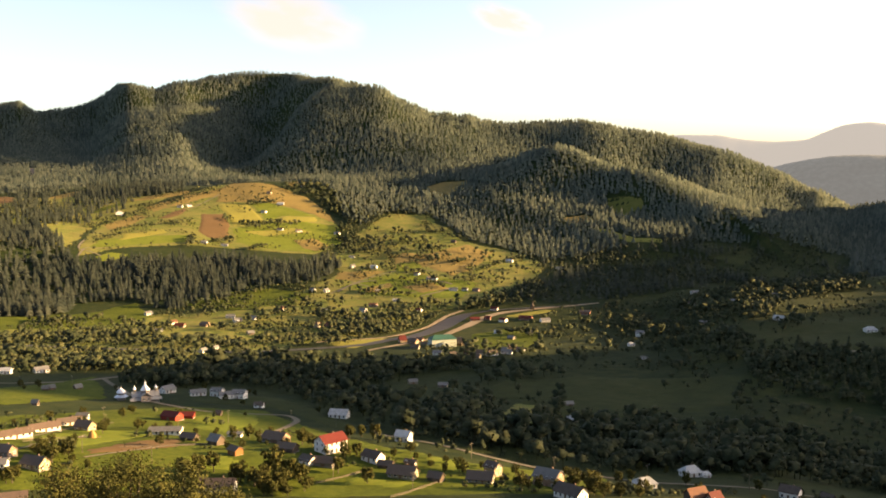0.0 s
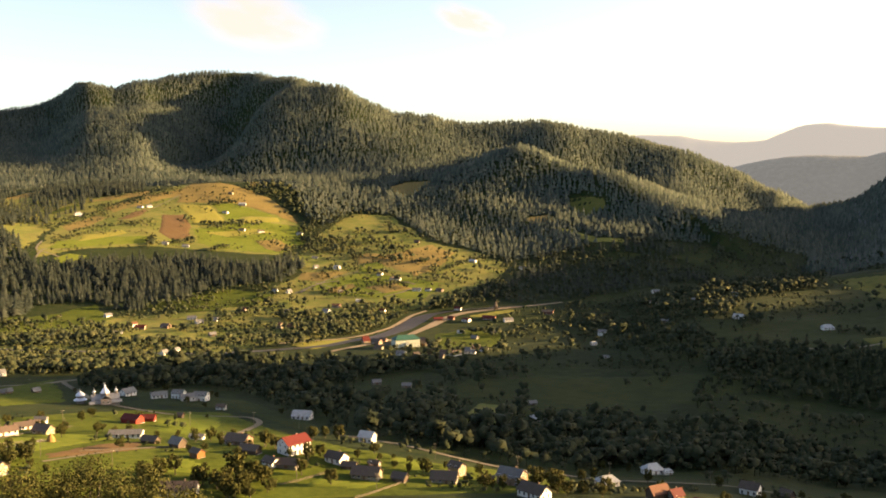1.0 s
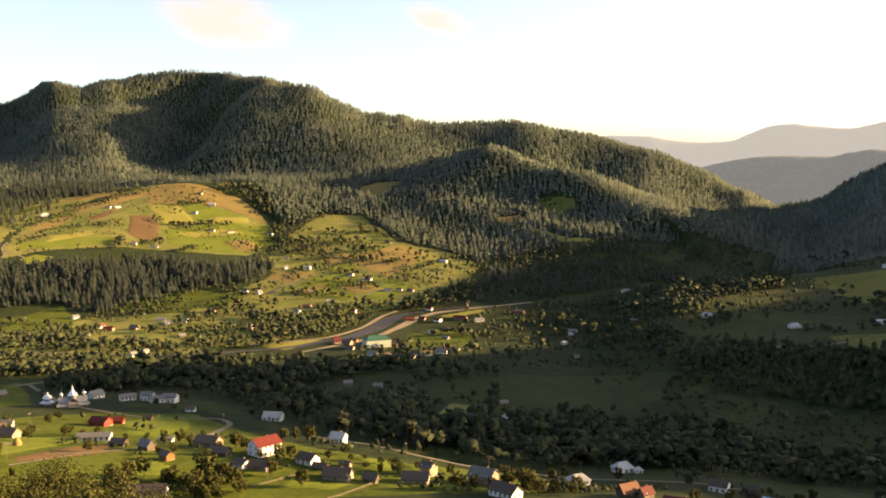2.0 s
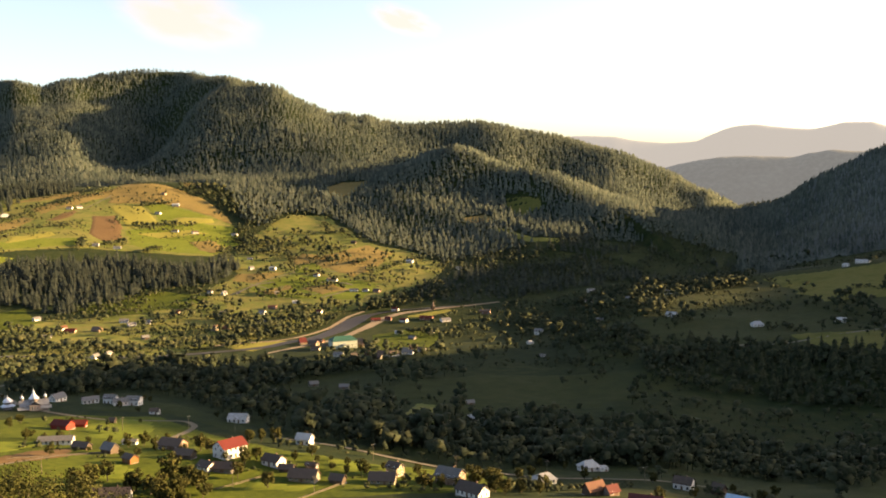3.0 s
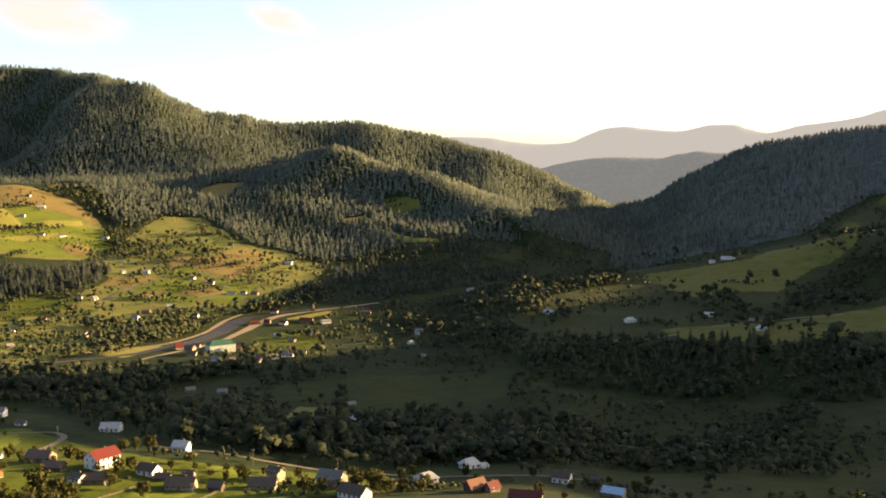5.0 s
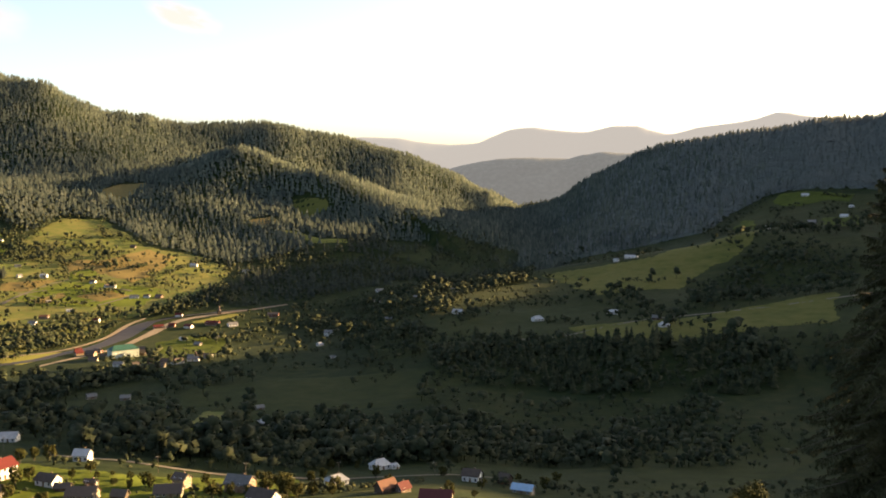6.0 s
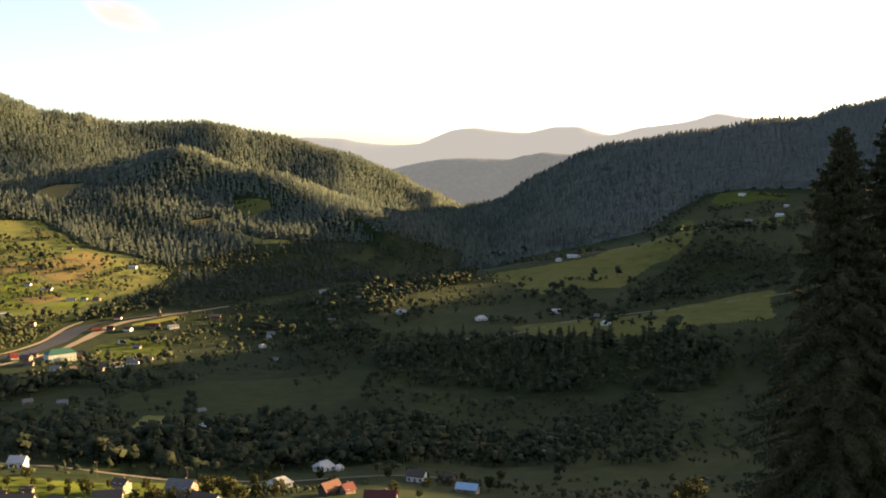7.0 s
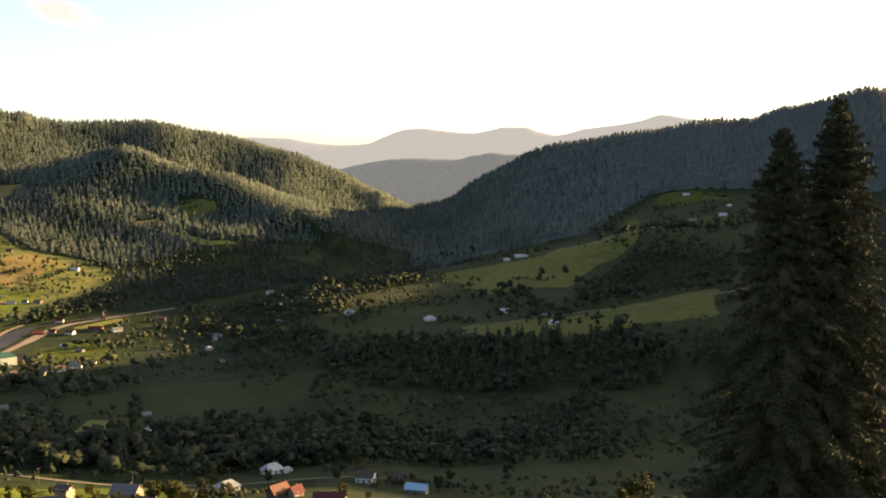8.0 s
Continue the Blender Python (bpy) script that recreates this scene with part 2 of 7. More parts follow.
FAN = {
    -180: (520, 156, 1170, 221, 1950, 286, 4290, 390),
    -110: (520, 117, 1170, 130, 1950, 182, 4290, 338),
    -60: (403, 91, 572, 80.6, 910, 39, 1300, 19.5, 1755, 78, 2470, 156, 3770, 390, 4290, 260),
    -26: (403, 78, 436, 78.7, 507, 72.4, 572, 66.2, 676, 55.4, 780, 43, 910, 29.8, 1027, 22.1, 1170, 16.6, 1300, 15.9, 1378, 15.3, 1495, 26, 1625, 53.7, 1755, 92.7, 1950, 119.7, 2210, 138.2, 2535, 162.5, 2925, 178.5, 3315, 208.6, 3705, 273.4, 4095, 381, 4290, 462, 4680, 293),
    -23: (403, 75.2, 436, 75.9, 507, 69.4, 572, 63.1, 676, 52, 780, 39.3, 910, 25.8, 1027, 17.8, 1170, 12.2, 1300, 11.4, 1378, 10.8, 1495, 21.7, 1625, 48.7, 1729, 77.4, 1950, 107.9, 2210, 134.4, 2405, 151.9, 2535, 160.2, 2600, 163.3, 2860, 180.8, 2925, 185.2, 3250, 218, 3315, 227.5, 3640, 289, 3705, 306.6, 3900, 369.2, 4095, 439.3, 4290, 443.2, 4550, 338.6, 4680, 310.4),
    -20: (403, 72.5, 436, 73.1, 507, 66.5, 572, 60, 676, 48.6, 780, 35.6, 910, 21.7, 1027, 13.6, 1170, 7.7, 1300, 7, 1378, 6.3, 1495, 17.4, 1625, 43.7, 1729, 69.8, 1950, 96.1, 2210, 130.7, 2405, 151, 2600, 161.4, 2860, 185.7, 3250, 224.2, 3640, 285.8, 3900, 371, 4095, 456.3, 4550, 287.3),
    -17.5: (403, 70.4, 436, 71.3, 507, 64.6, 572, 58, 676, 46.4, 780, 33.2, 910, 19, 1027, 10.8, 1170, 4.8, 1300, 4, 1378, 5.7, 1495, 16.6, 1625, 42.6, 1729, 65.2, 1950, 96.9, 2145, 125.9, 2210, 135.4, 2314, 149.1, 2405, 155.1, 2470, 157.7, 2600, 168.2, 2665, 174.7, 2860, 209.3, 2990, 237.3, 3250, 305.3, 3510, 385.7, 3640, 423.5, 3835, 489.8, 3900, 488.1, 4095, 494.3, 4290, 421.8, 4550, 373.5),
    -15: (403, 68.4, 436, 69.5, 507, 62.7, 572, 55.9, 676, 44.2, 780, 30.8, 910, 16.4, 1027, 8.1, 1170, 2, 1300, 1.1, 1378, 5.1, 1495, 15.9, 1625, 41.4, 1729, 60.6, 1950, 97.8, 2145, 129.8, 2314, 156.7, 2470, 161, 2665, 181.9, 2990, 259.3, 3250, 326.8, 3510, 402.4, 3835, 501.4, 4290, 332.4),
    -12.8: (403, 67.2, 436, 68.5, 442, 68.4, 507, 61.1, 572, 53.8, 676, 42.1, 780, 29.2, 910, 15.4, 1027, 6.2, 1170, 0, 1300, 1.7, 1378, 5.8, 1495, 16.2, 1625, 42, 1729, 58, 1885, 82, 1950, 94.3, 2080, 118.6, 2145, 131.4, 2236, 149.1, 2314, 162, 2470, 161.9, 2535, 163.2, 2665, 173.3, 2730, 182.8, 2990, 229.7, 3250, 296.5, 3380, 332.6, 3510, 382.3, 3705, 455.7, 3835, 529.2, 3900, 543.2, 4290, 398.3, 4355, 386.3),
    -10.5: (403, 65.9, 442, 67.8, 507, 59.5, 572, 51.8, 676, 40, 780, 27.5, 910, 14.4, 1027, 4.3, 1170, -2, 1300, 2.3, 1378, 6.6, 1495, 16.4, 1625, 42.6, 1729, 55.5, 1885, 77.2, 2080, 118, 2236, 153.9, 2340, 171.8, 2535, 158.4, 2730, 167.9, 2990, 195.3, 3380, 272.8, 3705, 405.2, 3900, 561.6, 4355, 392.6),
    -8.2: (403, 64.8, 442, 66.6, 448, 66.3, 507, 58.6, 572, 50.2, 676, 37.6, 780, 25.4, 910, 13.7, 1027, 3.6, 1131, -0.2, 1261, 1.4, 1365, 5.8, 1495, 17.2, 1625, 39, 1729, 51.6, 1820, 63.2, 1885, 73.6, 2015, 98.9, 2080, 112.9, 2210, 142.3, 2340, 166, 2535, 161.3, 2730, 182, 2990, 239.9, 3250, 327.6, 3380, 377.6, 3510, 440.8, 3640, 501.7, 3705, 507.7, 3900, 558.2, 4160, 467.7, 4355, 431.5),
    -6: (403, 63.8, 448, 65.6, 507, 57.7, 572, 48.6, 676, 35.2, 780, 23.4, 910, 13, 1027, 2.9, 1131, -0.1, 1261, 1.8, 1365, 5.7, 1495, 18, 1625, 35.5, 1820, 58.3, 2015, 93.4, 2210, 136.6, 2366, 164.9, 2535, 164.2, 2730, 196, 2990, 272.5, 3250, 358.2, 3510, 460.1, 3640, 510.9, 4160, 341.9),
    -3: (403, 63.4, 448, 63.5, 507, 55.7, 572, 46.8, 676, 33.4, 780, 22.8, 910, 12.8, 1014, 5.7, 1124, -0.9, 1235, -1.6, 1365, 6.8, 1495, 19.3, 1625, 35.8, 1690, 43.6, 1820, 59.9, 1885, 70.1, 2015, 93.5, 2080, 106.5, 2210, 134.6, 2275, 147.4, 2366, 164.3, 2535, 180.1, 2730, 221.2, 2860, 262.4, 2990, 309, 3250, 409, 3510, 439.8, 3640, 448.9, 3770, 409.9, 4160, 346.5),
    0: (403, 62.9, 448, 61.4, 507, 53.7, 572, 45.1, 676, 31.5, 780, 22.1, 910, 12.6, 1014, 7.3, 1124, -1.9, 1235, -4.6, 1300, 0.1, 1365, 7.9, 1495, 20.6, 1690, 44, 1885, 70.2, 2080, 105.2, 2275, 146.4, 2535, 195.7, 2860, 269.6, 3250, 373.4, 3770, 230.4),
    3: (403, 62.4, 448, 58.2, 507, 50.6, 520, 48.9, 572, 41.8, 585, 40, 676, 29, 780, 20.5, 910, 12.3, 1014, 7.2, 1124, -1.3, 1235, -3.6, 1300, 1.3, 1365, 8.4, 1495, 20.2, 1560, 26.6, 1690, 40.8, 1755, 48.4, 1885, 66.5, 1950, 77, 2080, 105.1, 2145, 120.2, 2275, 162.8, 2340, 183.3, 2470, 187, 2535, 195.4, 2730, 224, 2860, 258.2, 2990, 295, 3185, 343.4, 3250, 343.2, 3705, 218, 3770, 209.1),
    6: (403, 61.9, 448, 54.9, 520, 45.9, 585, 36.7, 676, 26.4, 780, 18.9, 910, 12, 1027, 6.6, 1131, -1.3, 1248, -2.7, 1313, 3.9, 1404, 12.6, 1560, 24.9, 1755, 44.1, 1950, 72.2, 2145, 121.4, 2340, 208, 2470, 192, 2730, 213.8, 2990, 295.8, 3185, 342, 3705, 199),
    9: (403, 61.7, 448, 53.3, 520, 42.4, 585, 33.7, 676, 24.6, 780, 17.9, 910, 13.2, 1027, 7.8, 1131, 1.3, 1248, -0.1, 1300, 2.8, 1404, 11, 1560, 25.8, 1755, 46.8, 1924, 68.4, 2080, 102.6, 2145, 119, 2236, 150.8, 2340, 165.4, 2470, 167.5, 2665, 200.3, 2730, 217.7, 2860, 266.5, 2990, 308.7, 3055, 326.1, 3185, 325.6, 3640, 207.4, 3705, 198.5),
    12: (403, 61.5, 448, 51.7, 520, 38.9, 585, 30.7, 676, 22.9, 780, 16.9, 910, 14.5, 1040, 8.5, 1170, 2, 1300, 3, 1404, 9.3, 1560, 26.8, 1755, 49.6, 1924, 68.3, 2080, 100.2, 2236, 139.6, 2366, 114.2, 2665, 162.9, 2860, 232.8, 3055, 288.2, 3640, 145.2),
    15: (403, 61.8, 448, 52, 520, 39, 585, 30.6, 676, 22.6, 780, 19.2, 910, 19.3, 1014, 19.4, 1105, 18.6, 1170, 17.4, 1235, 18, 1300, 18.1, 1365, 20, 1534, 20.1, 1690, 37.4, 1755, 45.9, 1885, 62.4, 2080, 88.4, 2236, 115, 2340, 111.3, 2600, 150.5, 2665, 162.9, 2860, 216.8, 2925, 231.3, 3055, 231.1, 3380, 145, 3640, 113.2),
    18: (403, 62.2, 448, 52.3, 520, 39.1, 585, 30.6, 676, 22.4, 780, 21.4, 910, 24.1, 1014, 29, 1105, 32, 1235, 33.4, 1365, 33, 1534, 16.4, 1690, 32.8, 1885, 60.8, 2080, 76.7, 2340, 93.7, 2600, 116, 2925, 159.5, 3380, 29.5),
    21: (403, 60.4, 448, 50.7, 520, 36.5, 585, 26.9, 676, 18.5, 780, 17.5, 858, 22, 910, 25.5, 1001, 31.3, 1105, 32.9, 1235, 36.7, 1365, 39.4, 1430, 38.5, 1534, 24.6, 1625, 21.7, 1690, 28.6, 1820, 44.9, 1885, 51.3, 2080, 64.1, 2340, 72.8, 2600, 77.8, 2730, 84.4, 2925, 78.6, 3250, 7.8, 3380, -10.7),
    24: (403, 58.5, 448, 49.1, 520, 33.9, 585, 23.2, 676, 14.6, 780, 13.7, 858, 21, 936, 29.9, 1001, 34.3, 1105, 33.8, 1235, 40, 1365, 45.9, 1430, 50.4, 1625, 17.5, 1820, 38.4, 2080, 51.4, 2340, 61.4, 2730, 81.9, 3250, 3.9),
    27: (403, 59.1, 448, 49.2, 520, 34.6, 585, 24.8, 676, 15, 780, 17.2, 858, 28.5, 884, 32.6, 936, 36.6, 1001, 39, 1105, 40, 1170, 43, 1235, 47.6, 1300, 52.1, 1365, 57.2, 1430, 63, 1625, 37.6, 1820, 53.9, 1885, 57.6, 2080, 80.5, 2145, 88.2, 2340, 120.6, 2535, 153.9, 2730, 129.7, 2990, 69.3, 3250, 49.9),
    30: (403, 59.7, 448, 49.2, 520, 35.2, 585, 26.4, 676, 15.3, 780, 20.6, 884, 41.2, 949, 43.7, 1040, 43.6, 1170, 49, 1300, 61.2, 1430, 75.7, 1625, 57.6, 1885, 73.3, 2145, 122.6, 2340, 178.2, 2535, 233.1, 2990, 90.1),
    33: (403, 59.8, 448, 49.3, 520, 35.8, 546, 31.7, 585, 26.9, 624, 22.3, 676, 19.4, 780, 22.2, 858, 36.6, 884, 40.8, 1001, 47.2, 1092, 51.2, 1170, 49.9, 1287, 63.7, 1378, 79.7, 1430, 87.2, 1625, 80.4, 1820, 93.6, 1885, 101.7, 2015, 127.5, 2145, 164.3, 2210, 185.9, 2340, 224.6, 2470, 261.5, 2535, 260.1, 2990, 114.6),
    36: (403, 60, 448, 49.4, 546, 31.8, 624, 22.9, 676, 23.4, 780, 23.9, 858, 37.2, 923, 45.2, 1001, 50.7, 1092, 56.7, 1183, 49.9, 1287, 67.5, 1378, 89.5, 1469, 105.5, 1625, 103.2, 1820, 117.6, 2015, 150.9, 2210, 213.9, 2470, 282.9, 2990, 113.9),
    39: (403, 61.5, 448, 50.6, 546, 34, 624, 27, 676, 25.6, 702, 24.8, 780, 26.4, 858, 36.7, 923, 45.8, 1001, 53.8, 1092, 62.8, 1183, 60.2, 1287, 76.6, 1378, 95.1, 1430, 103.5, 1625, 111.3, 1820, 132.4, 2015, 177.8, 2210, 243.9, 2405, 296.3, 2470, 294.4, 2925, 146.5, 2990, 135.9),
    42: (403, 63, 448, 51.9, 546, 36.2, 624, 31, 702, 26.1, 780, 29, 858, 36.2, 936, 48.5, 1014, 58.6, 1105, 70.5, 1209, 70.6, 1326, 93.1, 1430, 108.4, 1625, 119.4, 1820, 145.5, 2015, 193.9, 2210, 252.3, 2405, 300.7, 2925, 131.7),
    45: (403, 65.8, 448, 55, 546, 41, 624, 37.8, 702, 34.4, 780, 36.6, 858, 44, 936, 56, 1014, 66.1, 1105, 76.7, 1209, 77.8, 1326, 99.2, 1430, 113.6, 1625, 127.3, 1820, 160.3, 2015, 219.9, 2210, 286.6, 2340, 325, 2405, 322.5, 2860, 174.7, 2925, 164.1),
    48: (403, 68.7, 448, 58, 546, 45.9, 624, 44.6, 702, 42.6, 780, 44.2, 858, 51.8, 936, 63.4, 1014, 73.6, 1105, 82.9, 1209, 84.9, 1326, 105.2, 1430, 118.8, 1625, 135.2, 1820, 173.7, 2015, 239.5, 2210, 309.8, 2340, 353.2, 2860, 184.2),
    # Bearings 55 to 79: unseen hill, its heights set to cast the valley's shade.
    55: (403, 72.8, 546, 58.5, 702, 62.6, 858, 82, 1014, 121.4, 1170, 197.7, 1326, 301.3, 1482, 387.9, 1638, 395.2, 1800, 340, 1950, 268, 2080, 212, 2340, 178, 2860, 160),
    62: (403, 75.4, 546, 71.5, 702, 80.6, 858, 109.8, 1014, 160, 1170, 234.8, 1300, 309.1, 1417, 342, 1560, 321.4, 1950, 262.1, 2340, 247, 2860, 169),
    68: (403, 78, 702, 85.9, 1014, 130.5, 1235, 236, 1404, 302, 1560, 262, 1950, 171, 2860, 130),
    73: (403, 80, 702, 92, 1014, 150, 1235, 256, 1404, 325, 1560, 305, 1950, 225, 2860, 140),
    79: (403, 80, 702, 84, 1014, 115, 1300, 190, 1450, 215, 1690, 190, 2860, 117),
    110: (403, 91, 1170, 117, 1950, 169, 4290, 312),
}
DS = np.concatenate([np.linspace(0, 390, 40), np.geomspace(402, 4760, 180), np.linspace(4800, 4950, 3)])


def smooth_curve(x, xs, ys):
    """Monotone cubic through the points, level past the last one."""
    xs, ys = np.array(xs, float), np.array(ys, float)
    h, s = np.diff(xs), np.diff(ys) / np.diff(xs)
    m = np.zeros(len(xs))
    same = s[:-1] * s[1:] > 0
    m[1:-1] = np.where(same, 2 * s[:-1] * s[1:] / np.where(same, s[:-1] + s[1:], 1), 0)
    m[0], m[-1] = s[0], 0
    x = np.clip(x, xs[0], xs[-1])
    i = np.clip(np.searchsorted(xs, x) - 1, 0, len(h) - 1)
    t = (x - xs[i]) / h[i]
    return (ys[i] * (1 + 2 * t) * (1 - t) ** 2 + m[i] * h[i] * t * (1 - t) ** 2
            + ys[i + 1] * t * t * (3 - 2 * t) - m[i + 1] * h[i] * t * t * (1 - t))


def lattice(ix, iy, seed):
    h = (ix * 374761393 + iy * 668265263 + seed * 974634777) & 0x7FFFFFFF
    h = ((h ^ (h >> 13)) * 1274126177) & 0x7FFFFFFF
    return ((h ^ (h >> 16)) & 0xFFFF) / 65535.0


def wave(x, y, size, seed=0, octaves=4):
    """Smooth noise about 0, within -1 to 1, with lumps of that size in metres."""
    x, y = np.asarray(x, float), np.asarray(y, float)
    total, amp, norm = 0, 1.0, 0
    for o in range(octaves):
        u, v = x / size * 2 ** o + 57.3 * o, y / size * 2 ** o - 31.7 * o
        iu, iv = np.floor(u).astype(np.int64), np.floor(v).astype(np.int64)
        fu, fv = u - iu, v - iv
        fu, fv = fu * fu * (3 - 2 * fu), fv * fv * (3 - 2 * fv)
        a = lattice(iu, iv, seed + o) * (1 - fu) + lattice(iu + 1, iv, seed + o) * fu
        b = lattice(iu, iv + 1, seed + o) * (1 - fu) + lattice(iu + 1, iv + 1, seed + o) * fu
        total, norm = total + amp * (a * (1 - fv) + b * fv - 0.5) * 2, norm + amp
        amp *= 0.5
    return total / norm


FAN_AZ = np.array(sorted(FAN))
LINES = np.array([smooth_curve(DS, *np.array(NEAR + FAN[k]).reshape(-1, 2).T) for k in sorted(FAN)])
GRID_AZ = np.concatenate([np.arange(-180, -34, 4.0), np.arange(-34, 62, 0.4), np.arange(62, 180.1, 4.0)])


def across(az):
    """All the lines' heights at a bearing, with a cubic between neighbouring lines."""
    n = len(FAN_AZ)
    i = int(np.searchsorted(FAN_AZ, az, side="right") - 1) % n
    x1 = FAN_AZ[i]
    x2 = FAN_AZ[(i + 1) % n] + (360 if i == n - 1 else 0)
    x0 = FAN_AZ[i - 1] - (360 if i == 0 else 0)
    x3 = FAN_AZ[(i + 2) % n] + (360 if i >= n - 2 else 0)
    p0, p1, p2, p3 = LINES[i - 1], LINES[i], LINES[(i + 1) % n], LINES[(i + 2) % n]
    h, t = x2 - x1, (az - x1) / (x2 - x1)
    s0, s1, s2 = (p1 - p0) / (x1 - x0), (p2 - p1) / h, (p3 - p2) / (x3 - x2)
    m1 = np.where(s0 * s1 > 0, 2 * s0 * s1 / np.where(s0 * s1 > 0, s0 + s1, 1), 0)
    m2 = np.where(s1 * s2 > 0, 2 * s1 * s2 / np.where(s1 * s2 > 0, s1 + s2, 1), 0)
    return (p1 * (1 + 2 * t) * (1 - t) ** 2 + m1 * h * t * (1 - t) ** 2 + p2 * t * t * (3 - 2 * t) - m2 * h * t * t * (1 - t))


HEIGHTS = np.array([across(a) for a in GRID_AZ])


# Spurs and gullies that come down from the mountain: crest points (bearing, distance, rise) and the width of the steep side, and how much broader the other is.
SPURS = [([(5.5, 2480, 42), (6.8, 2390, 42), (8.8, 2320, 42), (10.8, 2245, 42), (12.1, 2170, 42), (14.1, 2080, 42), (15.7, 1965, 42)], 78, 2.2),
         ([(3.5, 2110, 15), (5.2, 2055, 15), (6.8, 1995, 15), (8.8, 1925, 15), (10.4, 1850, 15), (12.3, 1790, 15)], 60, 2.2),
         ([(-4.6, 3560, 0), (-5.2, 3460, 30), (-6.4, 3350, 75), (-7.8, 3190, 95), (-9.0, 3010, 92), (-10.2, 2840, 55), (-10.9, 2720, 8)], 85, 4.6),
         ([(-7.6, 3640, -5), (-9.0, 3480, -30), (-10.6, 3300, -32), (-11.8, 3120, -30), (-12.6, 2950, -10)], 70, 1.5),
         ([(-13.0, 3800, -8), (-14.0, 3700, -26), (-15.5, 3640, -30), (-17.0, 3620, -20)], 90, 1.2)]
# Knolls and dips that fit the skyline to the camera's view: bearing, distance, rise.
WEST_CREST = [(-27, 4290, 0), (-24.2, 4265, 3), (-23.1, 4100, 16), (-22.3, 4092, -24), (-20.5, 4092, -8), (-19.2, 4050, 4), (-18.1, 4000, 34), (-16.1, 3810, -14),
         (-14.6, 3820, 20), (-12.4, 3873, 11), (-9.4, 3873, 15), (-6.3, 3616, 21), (-5.4, 3616, 1), (-4.8, 3616, 5), (-4.3, 3600, -25), (-2.8, 3441, -65), (-0.5, 3260, -29), (0.4, 3240, -6)]
EAST_CREST = [(0.8, 3210, -9), (1.5, 3186, 8), (2.2, 3170, 2), (3.1, 3160, 2), (5.9, 3177, 5), (8.0, 3100, 16), (10.3, 3057, 2), (11.4, 3057, 15), (13.3, 3041, 23), (15.6, 2934, 32), (17.8, 2934, 47),
         (19.3, 2900, 56), (20.9, 2720, 47), (22.6, 2716, 4), (24.5, 2679, 22), (26.7, 2557, 22), (28.9, 2536, 9), (31.1, 2522, 6), (36.7, 2454, -9),
         (38.6, 2387, -5), (41.8, 2387, 0), (43.2, 2354, 18), (44.2, 2340, 10), (46.5, 2322, 4), (49, 2322, 0)]


def spurs(x, y):
    total = 0
    for crest, steep, broad in SPURS:
        pts = np.array([(math.sin(radians(a)) * d, math.cos(radians(a)) * d) for a, d, _ in crest])
        near, side, rise = np.full(np.shape(x), 1e9), np.ones(np.shape(x)), np.zeros(np.shape(x))
        for (x1, y1), (x2, y2), r1, r2 in zip(pts, pts[1:], [c[2] for c in crest], [c[2] for c in crest[1:]]):
            ex, ey = x2 - x1, y2 - y1
            t = np.clip(((x - x1) * ex + (y - y1) * ey) / (ex * ex + ey * ey), 0, 1)
            q = np.hypot(x - x1 - t * ex, y - y1 - t * ey)
            right = (x - x1) * ey - (y - y1) * ex < 0
            m = q < near
            near = np.where(m, q, near)
            side = np.where(m, np.where(right, broad, 1.0), side)
            rise = np.where(m, r1 + (r2 - r1) * t, rise)
        total = total + rise * np.exp(-(near / (steep * side)) ** 2)
    az, d = np.degrees(np.arctan2(x, y)), np.hypot(x, y)
    ca, cd, cr = np.array(WEST_CREST + EAST_CREST).T
    return total + np.interp(az, ca, cr) * np.exp(-((d - np.interp(az, ca, cd)) / 230) ** 2)


def height(x, y):
    """The ground's height at places (arrays or numbers)."""
    x, y = np.asarray(x, float), np.asarray(y, float)
    az, d = np.degrees(np.arctan2(x, y)), np.hypot(x, y)
    i = np.clip(np.searchsorted(GRID_AZ, az) - 1, 0, len(GRID_AZ) - 2)
    j = np.clip(np.searchsorted(DS, d) - 1, 0, len(DS) - 2)
    s = np.clip((az - GRID_AZ[i]) / (GRID_AZ[i + 1] - GRID_AZ[i]), 0, 1)
    t = np.clip((d - DS[j]) / (DS[j + 1] - DS[j]), 0, 1)
    z = (HEIGHTS[i, j] * (1 - s) + HEIGHTS[i + 1, j] * s) * (1 - t) + (HEIGHTS[i, j + 1] * (1 - s) + HEIGHTS[i + 1, j + 1] * s) * t
    rough = np.clip((d - 480) / 650, 0.05, 1) * np.clip(np.abs(z - 2) / 25, 0.12, 1)
    far = np.clip((d - 2450) / 900, 0, 1)
    return z + spurs(x, y) + rough * 3.0 * wave(x, y, 130, 5) + far * 28 * wave(x, y, 540, 9, 3)


def polar(az, d):
    a = np.radians(az)
    return np.sin(a) * d, np.cos(a) * d
